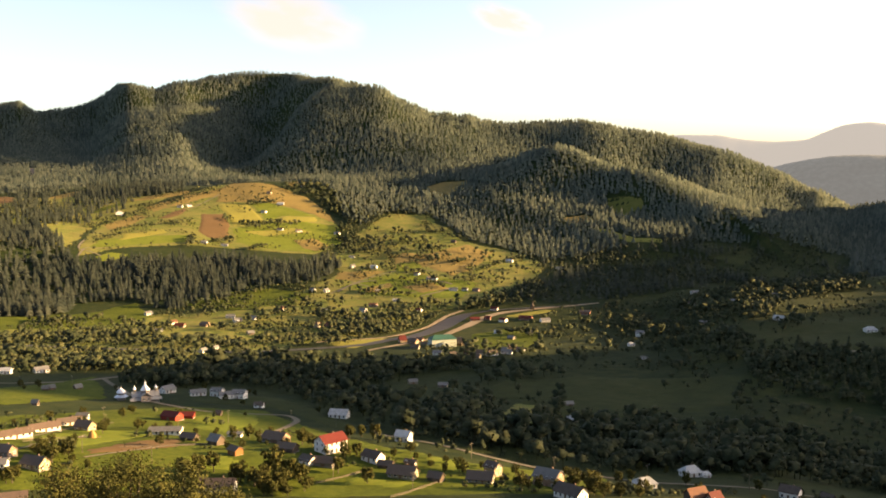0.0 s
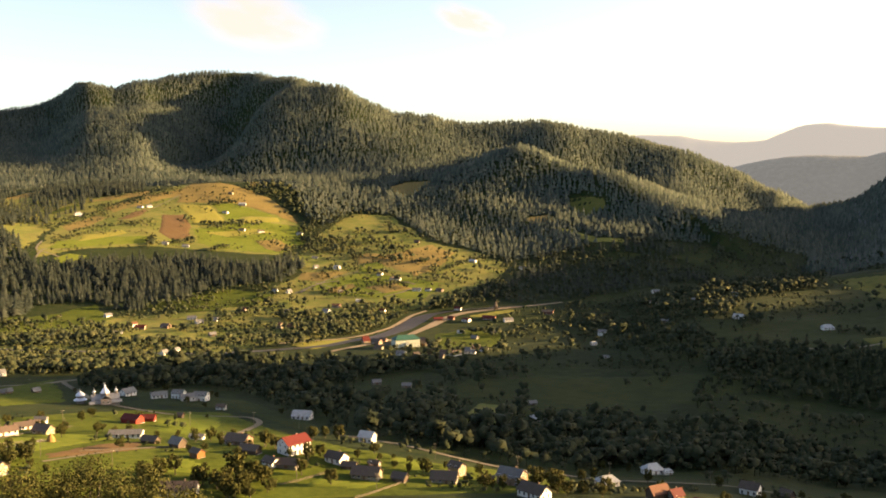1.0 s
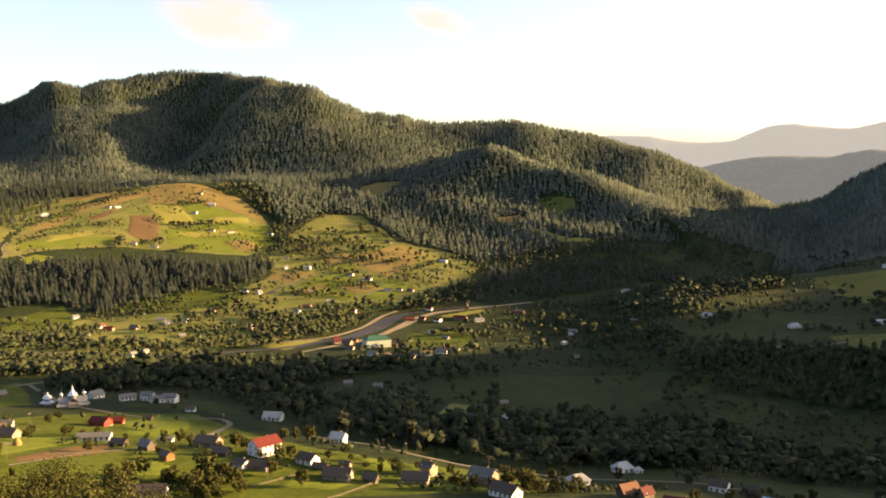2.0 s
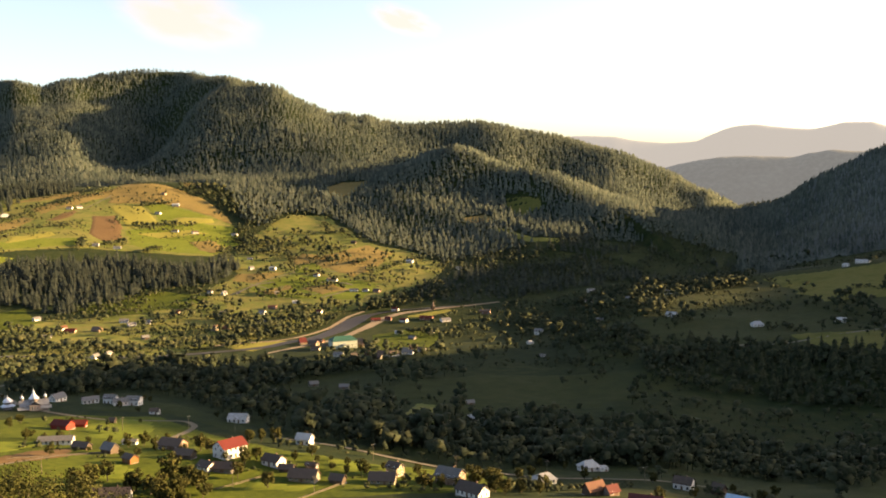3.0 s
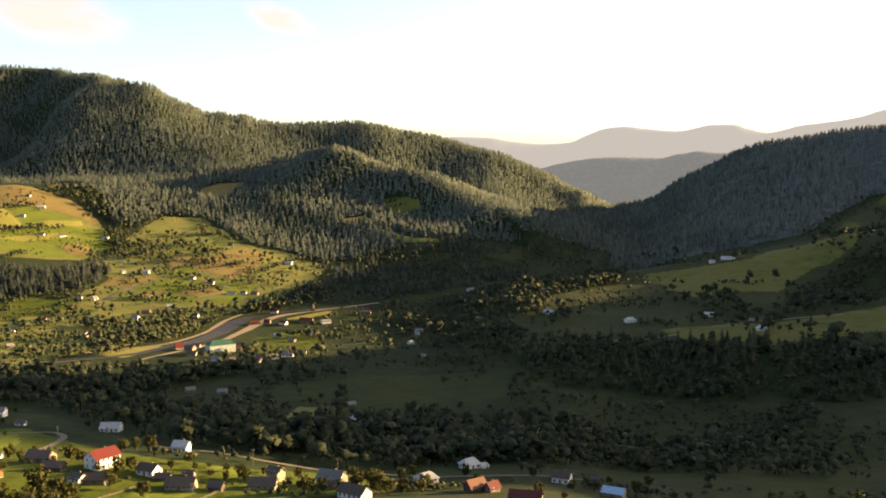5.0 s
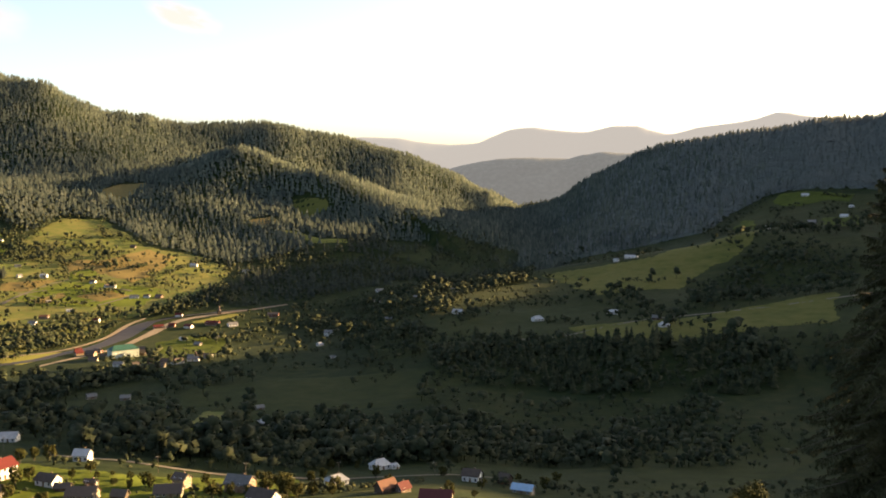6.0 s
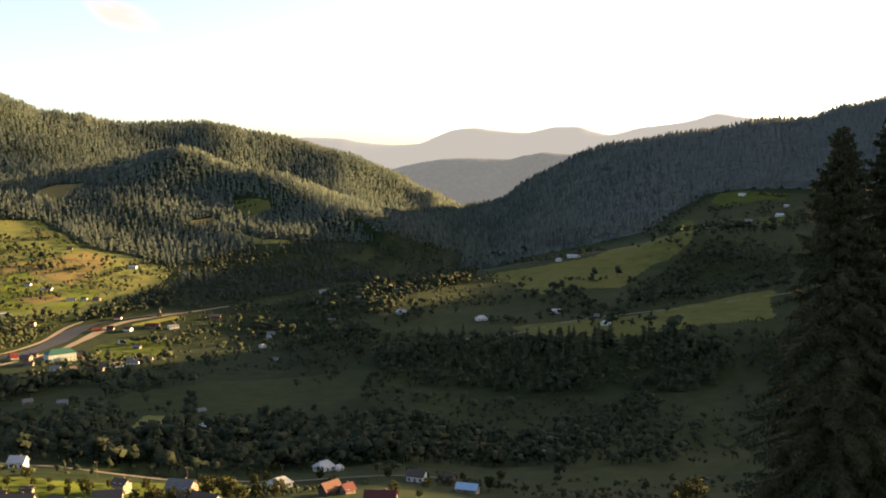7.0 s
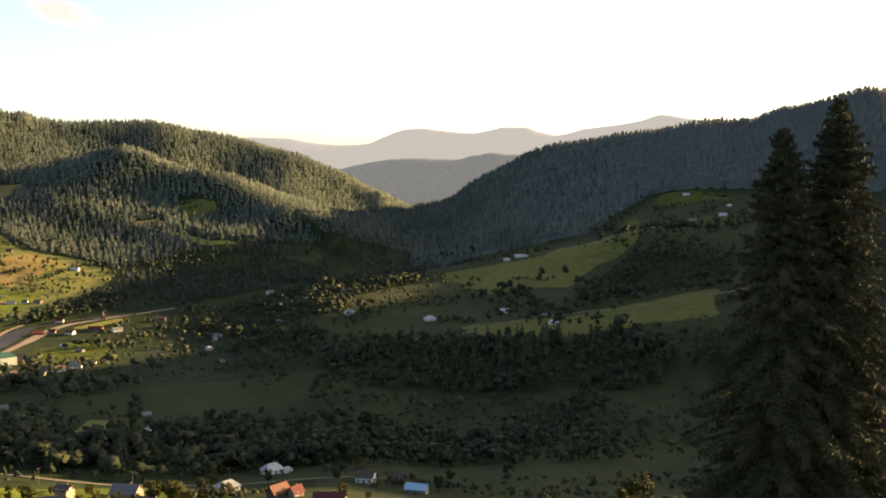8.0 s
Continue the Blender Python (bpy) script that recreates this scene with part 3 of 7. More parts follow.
def surface(name, verts, faces, mat, smooth=True, normals=None):
    """A mesh object from arrays of places and of triangles or quads."""
    me = bpy.data.meshes.new(name)
    verts, faces = np.asarray(verts, np.float32), np.asarray(faces, np.int32)
    k = faces.shape[1]
    me.vertices.add(len(verts))
    me.vertices.foreach_set("co", verts.ravel())
    me.loops.add(faces.size)
    me.loops.foreach_set("vertex_index", faces.ravel())
    me.polygons.add(len(faces))
    me.polygons.foreach_set("loop_start", np.arange(0, faces.size, k, dtype=np.int32))
    me.polygons.foreach_set("use_smooth", np.full(len(faces), smooth))
    me.update(calc_edges=True)
    me.materials.append(mat)
    if normals is not None:
        me.normals_split_custom_set_from_vertices(normals)
    return new(name, me)


def ground_sheet():
    az = np.concatenate([np.arange(-180, -36, 4.0), np.arange(-36, 72, 0.3), np.arange(72, 180, 4.0)])
    d = np.concatenate([np.concatenate([[0.02], np.linspace(4, 390, 32)]), np.geomspace(400, 4760, 210), np.linspace(4800, 4950, 4)])
    A, D = np.meshgrid(az, d, indexing="ij")
    x, y = polar(A, D)
    verts = np.stack([x, y, height(x, y)], -1).reshape(-1, 3)
    na, nd = len(az), len(d)
    i, j = np.meshgrid(np.arange(na), np.arange(nd - 1), indexing="ij")
    k = (i + 1) % na
    faces = np.stack([i * nd + j, i * nd + j + 1, k * nd + j + 1, k * nd + j], -1).reshape(-1, 4)
    ob = surface("ground", verts, faces, GRASS)
    return tagged(ob, "hilly green meadow ground of a wide mountain valley", "ground", kind="structure")


ground = ground_sheet()


def draped(name, outline, mat, lift=0.3, step=6.0, ragged=2.0):
    """A sheet of ground that follows the land inside an outline of corners (bearing, distance); its edge wanders a little."""
    corners = np.array([polar(a, d) for a, d in outline])
    lo, hi = corners.min(0) - step, corners.max(0) + step
    xs, ys = np.arange(lo[0], hi[0] + step, step), np.arange(lo[1], hi[1] + step, step)
    X, Y = np.meshgrid(xs, ys, indexing="ij")
    best = np.full(X.shape, 1e9)
    NX, NY = X.copy(), Y.copy()
    for (x1, y1), (x2, y2) in zip(corners, np.roll(corners, -1, 0)):
        t = np.clip(((X - x1) * (x2 - x1) + (Y - y1) * (y2 - y1)) / max(1e-6, (x2 - x1) ** 2 + (y2 - y1) ** 2), 0, 1)
        qx, qy = x1 + t * (x2 - x1), y1 + t * (y2 - y1)
        near = np.hypot(X - qx, Y - qy)
        m = near < best
        best[m], NX[m], NY[m] = near[m], qx[m], qy[m]
    ins = inside(X, Y, corners)
    snap = best < 0.55 * step
    X, Y = np.where(snap, NX, X), np.where(snap, NY, Y)
    ins |= snap
    X, Y = X + ragged * wave(X, Y, 25, 3, 3), Y + ragged * wave(X, Y, 25, 4, 3)
    rim = np.where(snap, -0.35, lift)
    verts = np.stack([X, Y, height(X, Y) + rim], -1).reshape(-1, 3)
    ny = len(ys)
    i, j = np.nonzero(ins[:-1, :-1] & ins[1:, 1:] & ins[1:, :-1] & ins[:-1, 1:])
    faces = np.stack([i * ny + j, (i + 1) * ny + j, (i + 1) * ny + j + 1, i * ny + j + 1], -1)
    used, back = np.unique(faces, return_inverse=True)
    return surface(name, verts[used], back.reshape(-1, 4), mat)


def inside(x, y, corners):
    odd = np.zeros(np.shape(x), bool)
    for (x1, y1), (x2, y2) in zip(corners, np.roll(corners, -1, 0)):
        cross = (y1 > y) != (y2 > y)
        odd ^= cross & (x < (x2 - x1) * (y - y1) / np.where(y2 == y1, 1e-9, y2 - y1) + x1)
    return odd


ROUTES = []
WOOD_GAPS = []
BANK_GAPS = [[(2.94, 641), (4.22, 713), (6.29, 707), (6.69, 668), (5.95, 620), (3.34, 616)],
             [(0.96, 743), (3.63, 834), (9.63, 856), (12.95, 795), (11.63, 688), (7.46, 664), (6.8, 740), (2.95, 724)]]


def strip(name, line, width, mat, lift=0.35, step=4.0, flat=False):
    """A ribbon along the land through points (bearing, distance); width in metres, or one for each point."""
    ROUTES.append((line, np.max(width) / 2 + 3.0))
    pts = np.array([polar(a, d) for a, d in line])
    along = np.concatenate([[0], np.cumsum(np.hypot(*np.diff(pts, axis=0).T))])
    s = np.arange(0, along[-1] + step, step)
    x, y = smooth_curve(s, along, pts[:, 0]), smooth_curve(s, along, pts[:, 1])
    w = np.interp(s, along, np.broadcast_to(width, len(pts))) * (1 + 0.12 * wave(s, 0 * s, 30, 2, 2))
    tx, ty = np.gradient(x), np.gradient(y)
    n = np.hypot(tx, ty) + 1e-9
    cols = 5
    rows = []
    for c in np.linspace(-0.5, 0.5, cols):
        px, py = x - ty / n * w * c, y + tx / n * w * c
        pz = height(x, y) if flat else height(px, py)
        rows.append(np.stack([px, py, pz + lift], -1))
    verts = np.stack(rows, 1).reshape(-1, 3)
    i, j = np.meshgrid(np.arange(len(s) - 1), np.arange(cols - 1), indexing="ij")
    faces = np.stack([i * cols + j, i * cols + j + 1, (i + 1) * cols + j + 1, (i + 1) * cols + j], -1).reshape(-1, 4)
    return surface(name, verts, faces, mat)


def far_ridge(name, crest, dist, depth, mat, label, rough=6.0, seed=1):
    """A distant range: crest points (bearing, height), standing at dist and falling away before and behind."""
    az = np.arange(crest[0][0], crest[-1][0], 0.12)
    top = smooth_curve(az, *np.array(crest).T)
    t = np.linspace(-1, 1, 25)
    A, T = np.meshgrid(az, t, indexing="ij")
    D = dist + T * depth
    x, y = polar(A, D)
    z = top[:, None] * (1 - np.abs(T) ** 1.4) + rough * wave(x, y, 260, seed, 4) * (1.2 - np.abs(T)) * np.clip(top[:, None] / 60, 0, 1) + 20 * np.abs(T) + 0.5 * rough * wave(x, y, 45, seed + 7, 2)
    n = len(t)
    i, j = np.meshgrid(np.arange(len(az) - 1), np.arange(n - 1), indexing="ij")
    faces = np.stack([i * n + j, i * n + j + 1, (i + 1) * n + j + 1, (i + 1) * n + j], -1).reshape(-1, 4)
    return tagged(surface(name, np.stack([x, y, z], -1).reshape(-1, 3), faces, mat), label, "mountain range", kind="structure")


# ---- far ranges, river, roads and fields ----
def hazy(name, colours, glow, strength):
    """Woods so far off that the haze before them is painted in as emission."""
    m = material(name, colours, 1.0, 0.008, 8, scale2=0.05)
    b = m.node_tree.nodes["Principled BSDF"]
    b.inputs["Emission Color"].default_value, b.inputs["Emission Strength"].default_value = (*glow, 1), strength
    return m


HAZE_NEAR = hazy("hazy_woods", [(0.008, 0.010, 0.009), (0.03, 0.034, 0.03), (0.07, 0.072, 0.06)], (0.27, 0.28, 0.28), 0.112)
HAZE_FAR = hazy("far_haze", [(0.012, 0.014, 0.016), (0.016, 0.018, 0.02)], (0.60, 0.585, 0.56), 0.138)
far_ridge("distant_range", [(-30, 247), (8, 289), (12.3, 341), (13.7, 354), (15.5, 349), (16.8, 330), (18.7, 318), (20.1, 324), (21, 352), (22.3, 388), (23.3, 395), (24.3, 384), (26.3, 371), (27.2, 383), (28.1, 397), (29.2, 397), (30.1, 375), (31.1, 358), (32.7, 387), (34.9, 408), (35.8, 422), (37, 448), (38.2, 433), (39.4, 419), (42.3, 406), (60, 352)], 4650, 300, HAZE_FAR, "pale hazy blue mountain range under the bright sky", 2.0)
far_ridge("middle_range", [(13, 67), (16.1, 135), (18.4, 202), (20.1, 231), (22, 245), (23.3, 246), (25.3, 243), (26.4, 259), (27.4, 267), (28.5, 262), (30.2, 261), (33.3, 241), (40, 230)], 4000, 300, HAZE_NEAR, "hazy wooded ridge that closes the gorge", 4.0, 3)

river = tagged(strip("river", [(-24, 1118), (-14, 1060)] + [(-6.49, 1082), (-4.84, 1094), (-3.18, 1132), (-1.85, 1157), (-0.68, 1211), (0.15, 1260), (0.75, 1292), (1.48, 1315), (2.48, 1326), (3.81, 1337), (7.09, 1353)], (9, 11, 11, 12, 14, 17, 22, 27, 26, 18, 9, 7, 6), WATER, 0.5, flat=True), "shallow grey river that bends through the valley", "river", kind="structure")
tagged(strip("gravel_bank", [(-4.84, 1040), (-3.18, 1079), (-1.85, 1113), (-0.18, 1164), (0.88, 1224), (1.75, 1267), (2.48, 1296), (3.47, 1318), (5.13, 1334), (7.09, 1353), (9.05, 1384)], (7, 8, 7, 8, 11, 14, 13, 10, 8, 6, 5), GRAVEL, 0.45), "pale gravel bank and track beside the river", "gravel bank", kind="structure")
tagged(strip("gravel_bank", [(-7.47, 1122), (-5.82, 1132), (-4.17, 1141), (-2.68, 1167), (-1.34, 1221), (-0.31, 1278), (0.26, 1307), (1.15, 1333)], (4, 5, 5, 5, 5, 6, 6, 4), GRAVEL, 0.45), "pale gravel bank across the river", "gravel bank", kind="structure")
tagged(strip("road", [(-30, 780), (-24, 783), (-21, 812), (-18.8, 845), (-16, 884), (-12, 949)], 7, ROAD), "pale dusty road along the meadow", "road", kind="structure")
tagged(strip("lane", [(-19.3, 832), (-18.9, 780), (-18.4, 728), (-17.8, 676), (-16, 624), (-13, 592), (-9.5, 588), (-8.7, 559), (-9.6, 526), (-11, 500)], 4, ROAD), "narrow lane that bends past the church", "road", kind="structure")
tagged(strip("village_lane", [(-4.2, 517), (-1, 491), (2.5, 468), (6, 458), (10, 455), (16, 458), (22, 465)], 4, ROAD), "dirt lane through the hamlet", "road", kind="structure")
tagged(strip("hill_road", [(22, 956), (26, 962), (30, 1008), (34, 1027), (38, 1056), (42, 1086)], 5, ROAD), "country road along the shaded slope", "road", kind="structure")
tagged(draped("hill_meadow", [(-20.7, 1682), (-18.2, 1737), (-14.7, 1773), (-11.9, 1748), (-7.4, 1717), (-5.7, 1837), (-6.0, 1977), (-6.7, 2082), (-8.0, 2190), (-9.2, 2262), (-10.2, 2301), (-12.1, 2335), (-13.3, 2319), (-14.6, 2220), (-17.1, 2127), (-19.2, 1995), (-20.1, 1827)], PASTURE, 0.3, 7, 8), "bright green meadow on the field hill", "meadow", kind="structure")
tagged(draped("hill_meadow", [(-12.2, 1917), (-10.2, 1971), (-8.0, 1995), (-6.0, 1977), (-5.7, 1846), (-7.4, 1728), (-10.9, 1757), (-12.1, 1806)], GREEN_FIELD, 0.5, 6, 4), "bright green meadow on the field hill", "meadow", kind="structure")
tagged(draped("hill_meadow", [(-11.2, 2121), (-9.9, 2124), (-8.6, 2082), (-7.3, 2031), (-9.3, 2025), (-10.2, 1974)], GREEN_FIELD, 0.6, 5, 3), "bright green strip on the hilltop", "meadow", kind="structure")
tagged(draped("hill_meadow", [(-20.1, 1723), (-18.2, 1753), (-14.7, 1789), (-14.2, 1862), (-17.1, 1842), (-19.5, 1804)], GREEN_FIELD, 0.5, 6, 4), "green strip along the hill foot", "meadow", kind="structure")
tagged(draped("hill_meadow", [(-19.7, 1685), (-18.8, 1712), (-17.7, 1703), (-18.2, 1667), (-19.4, 1664)], GREEN_FIELD, 0.6, 5, 3), "small bright meadow beside the spruce wood", "meadow", kind="structure")
tagged(draped("hill_field", [(-17.1, 2121), (-14.6, 2226), (-12.7, 2277), (-12.4, 2217), (-14.6, 2139), (-16.5, 2058)], GOLD_FIELD, 0.5, 6, 6), "dry golden shoulder of the field hill", "field", kind="structure")
tagged(draped("hill_field", [(-19.2, 1956), (-17.4, 2058), (-16.5, 2022), (-17.7, 1939), (-18.9, 1886)], GOLD_FIELD, 0.5, 6, 5), "dry terrace on the hill", "field", kind="structure")
tagged(draped("hill_field", [(-11.8, 1900), (-8.6, 1943), (-7.3, 1917), (-10.3, 1867)], YELLOW_FIELD, 0.7, 5, 2), "mown strip across the green meadow", "field", kind="structure")
tagged(draped("hill_field", [(-12.2, 2335), (-10.2, 2301), (-9.2, 2262), (-7.8, 2181), (-6.5, 2055), (-6.0, 1986), (-7.3, 2031), (-8.6, 2082), (-9.9, 2124), (-13.1, 2139), (-12.9, 2265)], GOLD_FIELD, 0.7, 6, 6), "golden dry grass on the hilltop", "field", kind="structure")
tagged(draped("hill_field", [(-13.1, 2127), (-11.2, 2121), (-10.2, 1971), (-12.1, 1928), (-12.4, 2007)], YELLOW_FIELD, 0.9, 5, 2), "yellow green crop field on the hill", "field", kind="structure")
tagged(draped("hill_field", [(-13.9, 2028), (-12.6, 2031), (-12.2, 1941), (-12.3, 1854), (-13.4, 1827), (-14.1, 1885)], BROWN_FIELD, 0.9, 5, 3), "brown ploughed field on the hill", "field", kind="structure")
tagged(draped("hill_field", [(-16.3, 1998), (-15.5, 2058), (-14.5, 2103), (-14.7, 2040), (-15.6, 1992)], BROWN_FIELD, 0.9, 5, 3), "reddish bare strip of soil on the hill", "field", kind="structure")
tagged(draped("hill_field", [(-8.8, 1848), (-7.4, 1872), (-6.4, 1807), (-7.4, 1747), (-8.2, 1772)], GOLD_FIELD, 0.9, 5, 3), "dry brown grass corner beside the spruce wood", "field", kind="structure")
tagged(draped("hill_field", [(-9.3, 2025), (-7.3, 2031), (-7.2, 1998), (-9.9, 1962)], YELLOW_FIELD, 0.9, 5, 2), "pale mown strip on the hill", "field", kind="structure")
tagged(draped("hill_field", [(-18.1, 1855), (-15.9, 1906), (-15.6, 1871), (-18.5, 1788)], YELLOW_FIELD, 0.9, 5, 2), "pale mown strip on the hill", "field", kind="structure")
tagged(draped("clearing_field", [(-9.1, 2748), (-7.3, 2658), (-7.2, 2319), (-8.9, 2286)], GOLD_FIELD, 0.9, 5, 3), "small golden clearing under the mountain", "field", kind="structure")
tagged(draped("slope_pasture_meadow", [(-7.4, 1672), (-5.7, 1796), (-4.7, 1965), (-3.1, 2085), (-0.8, 2061), (1.3, 1839), (3.8, 1789), (5.9, 1691), (5.0, 1526), (2.8, 1392), (-0.8, 1318), (-4.8, 1302), (-9.4, 1315), (-11.6, 1383), (-9.3, 1471), (-6.1, 1582)], PASTURE, 0.3, 8, 10), "patchy green and golden pasture on the hillside", "meadow", kind="structure")
tagged(draped("valley_pasture_meadow", [(-26.9, 1225), (-20.2, 1370), (-11.9, 1374), (-4.8, 1302), (-0.8, 1312), (-2.8, 1184), (-7.4, 1128), (-12.0, 1051), (-18.8, 933), (-27.0, 895)], PASTURE, 0.3, 8, 10), "grass between the orchards of the valley", "meadow", kind="structure")
tagged(draped("west_pasture_meadow", [(-26.7, 1757), (-21.0, 1725), (-19.2, 1977), (-15.5, 2211), (-18.5, 2319), (-22.6, 2301), (-26.7, 2181)], PASTURE, 0.3, 8, 10), "pasture strips among the spruce groves", "meadow", kind="structure")
tagged(draped("slope_field", [(-3.1, 1722), (-0.8, 1734), (1.5, 1823), (2.9, 1759), (2.2, 1640), (0.2, 1592), (-2.1, 1637)], GOLD_FIELD, 0.5, 6, 8), "golden brown slope of dry grass", "field", kind="structure")
tagged(draped("slope_meadow", [(-5.8, 1511), (-2.8, 1589), (-0.1, 1555), (2.2, 1519), (1.2, 1399), (-2.8, 1419), (-4.8, 1446)], GREEN_FIELD, 0.5, 6, 8), "green meadow above the river", "meadow", kind="structure")
tagged(draped("slope_meadow", [(1.8, 1578), (6.0, 1668), (5.5, 1527), (2.8, 1472)], PASTURE, 0.5, 6, 5), "green meadow beside the shaded wood", "meadow", kind="structure")
tagged(draped("slope_field", [(-6.1, 1594), (-3.1, 1606), (-4.8, 1526), (-6.6, 1548)], GOLD_FIELD, 0.5, 6, 5), "golden dry pasture", "field", kind="structure")
tagged(draped("slope_meadow", [(-3.1, 2085), (-0.8, 2061), (0.5, 1923), (1.3, 1844), (-2.1, 1818), (-4.7, 1887), (-4.6, 1965)], PASTURE, 0.5, 6, 8), "open pasture between the woods", "meadow", kind="structure")
tagged(draped("valley_meadow", [(-26.1, 1336), (-20.2, 1395), (-17.5, 1452), (-16.3, 1345), (-18.7, 1276), (-26.1, 1218)], LAWN, 0.35, 6, 6), "meadow at the foot of the wood", "meadow", kind="structure")
tagged(draped("valley_meadow", [(-15.7, 1494), (-10.0, 1508), (-7.4, 1463), (-8.7, 1392), (-11.9, 1366), (-14.8, 1403)], LAWN, 0.35, 6, 8), "village meadow", "meadow", kind="structure")
tagged(draped("valley_meadow", [(-7.4, 1121), (-3.2, 1150), (-3.5, 1118), (-5.5, 1069)], YELLOW_FIELD, 0.35, 5, 3), "yellow grass along the river", "meadow", kind="structure")
tagged(draped("river_meadow", [(1.5, 1184), (3.8, 1226), (6.0, 1179), (5.2, 1055), (1.8, 1015)], LAWN, 0.35, 6, 3), "gardens beside the river", "meadow", kind="structure")
tagged(draped("river_meadow", [(2.8, 1295), (5.8, 1335), (7.3, 1337), (4.8, 1293)], YELLOW_FIELD, 0.35, 6, 3), "yellow meadow beside the river road", "meadow", kind="structure")
tagged(draped("hamlet_meadow", [(-27.1, 557), (-19.5, 597), (-14.9, 618), (-10.4, 610), (-8.8, 561), (-6.2, 502), (-3.5, 463), (1.1, 448), (7.2, 455), (9.8, 454), (9.8, 396), (-2.9, 386), (-16.0, 389), (-27.3, 399)], LAWN, 0.25, 3, 3), "sunlit green lawn of the hamlet", "meadow", kind="structure")
tagged(draped("hamlet_field", [(-20.4, 455), (-17.7, 479), (-14.9, 492), (-15.1, 461), (-18.1, 449), (-20.2, 443)], BROWN_FIELD, 0.4, 3, 3), "dry brown garden plot in the hamlet", "field", kind="structure")
tagged(draped("roadside_meadow", [(-27.1, 691), (-19.7, 870), (-19.0, 665), (-27.1, 602)], LAWN, 0.35, 5, 3), "meadow below the valley road", "meadow", kind="structure")
tagged(draped("shaded_meadow", [(2.5, 611), (5.5, 698), (6.4, 645), (3.8, 571)], LAWN, 0.35, 5, 4), "green clearing in the shaded bank", "meadow", kind="structure")
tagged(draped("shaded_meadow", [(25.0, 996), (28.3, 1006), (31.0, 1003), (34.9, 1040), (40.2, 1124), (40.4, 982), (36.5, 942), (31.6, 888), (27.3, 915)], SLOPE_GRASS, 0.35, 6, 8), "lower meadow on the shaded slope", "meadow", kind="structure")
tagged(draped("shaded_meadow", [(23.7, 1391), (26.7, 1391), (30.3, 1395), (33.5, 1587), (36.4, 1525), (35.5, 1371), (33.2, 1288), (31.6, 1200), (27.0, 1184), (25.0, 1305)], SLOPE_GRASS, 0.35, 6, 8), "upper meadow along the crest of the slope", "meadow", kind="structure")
tagged(draped("shaded_field", [(28.7, 570), (32.0, 659), (37.5, 676), (39.7, 583), (34.9, 482), (30.0, 435)], SHADE_GRASS, 0.35, 6, 6), "dry pasture on a rounded spur", "field", kind="structure")
tagged(draped("shaded_field", [(3.0, 802), (7.7, 869), (17.6, 858), (20.9, 846), (17.6, 755), (11.0, 695), (5.6, 668)], SHADE_GRASS, 0.3, 7, 10), "pasture in the shade of the hill, darkened in colour", "field", kind="structure")
tagged(draped("shaded_field", [(13.0, 1082), (17.6, 1039), (20.9, 1003), (19.3, 931), (14.3, 907)], SHADE_GRASS, 0.3, 7, 8), "darkened grass slope among the shaded houses", "field", kind="structure")
tagged(draped("shaded_field", [(-14.9, 643), (-10.1, 625), (-4.9, 497), (3.8, 469), (3.2, 490), (-4.9, 547), (-7.5, 627), (-9.5, 683), (-14.9, 709)], SHADE_GRASS, 0.3, 5, 4), "grass below the hamlet lane", "field", kind="structure")
tagged(draped("shaded_meadow", [(17.1, 1127), (19.7, 1155), (23.7, 1121), (23.0, 1036), (18.4, 1040)], SHADE_GRASS, 0.35, 6, 6), "garden meadow on the slope", "meadow", kind="structure")
tagged(draped("shaded_meadow", [(34.2, 1770), (36.4, 1944), (41.0, 1878), (44.0, 1801), (44.0, 1478), (36.7, 1537)], SHADE_GRASS, 0.4, 7, 8), "hillside farm pasture under the ridge", "meadow", kind="structure")
tagged(draped("hamlet_field", [(-23.0, 499), (-20.1, 523), (-15.9, 511), (-17.7, 485), (-20.4, 462), (-23.0, 457)], GREEN_FIELD, 0.38, 3, 2), "bright green hay strip in the hamlet", "field", kind="structure")
tagged(draped("hamlet_field", [(-15.9, 443), (-13.1, 450), (-11.8, 432), (-12.1, 418), (-15.0, 423)], GREEN_FIELD, 0.38, 3, 2), "bright yellow green lawn before the barn", "field", kind="structure")
tagged(draped("hamlet_field", [(-5.6, 420), (-3.2, 410), (-0.5, 413), (-2.9, 397), (-6.2, 403)], GREEN_FIELD, 0.38, 3, 2), "sunlit mown garden lawn", "field", kind="structure")
tagged(draped("hamlet_field", [(-1.2, 452), (1.5, 446), (1.8, 424), (0.1, 424), (-1.5, 439)], GREEN_FIELD, 0.38, 3, 2), "sunlit mown lawn under the lane", "field", kind="structure")
tagged(draped("hamlet_field", [(-14.9, 571), (-12.7, 602), (-10.8, 588), (-10.6, 547), (-12.7, 509), (-14.6, 523)], GREEN_FIELD, 0.38, 3, 2), "smooth green lawn inside the lane's bend", "field", kind="structure")
tagged(draped("slope_grass_field", [(12.9, 1310), (18.4, 1231), (21.7, 1328), (23.7, 1426), (28.3, 1409), (33.5, 1649), (36.7, 1606), (44.0, 1478), (44.2, 898), (36.5, 900), (28.3, 869), (19.7, 952), (15.1, 1042)], SHADE_GRASS, 0.2, 8, 8), "olive grass over the shaded slope", "field", kind="structure")
tagged(draped("glade_meadow", [(6.8, 2001), (8.3, 2046), (8.9, 1980), (7.6, 1946)], GOLD_FIELD, 0.5, 6, 5), "golden glade on the lower spur", "meadow", kind="structure")
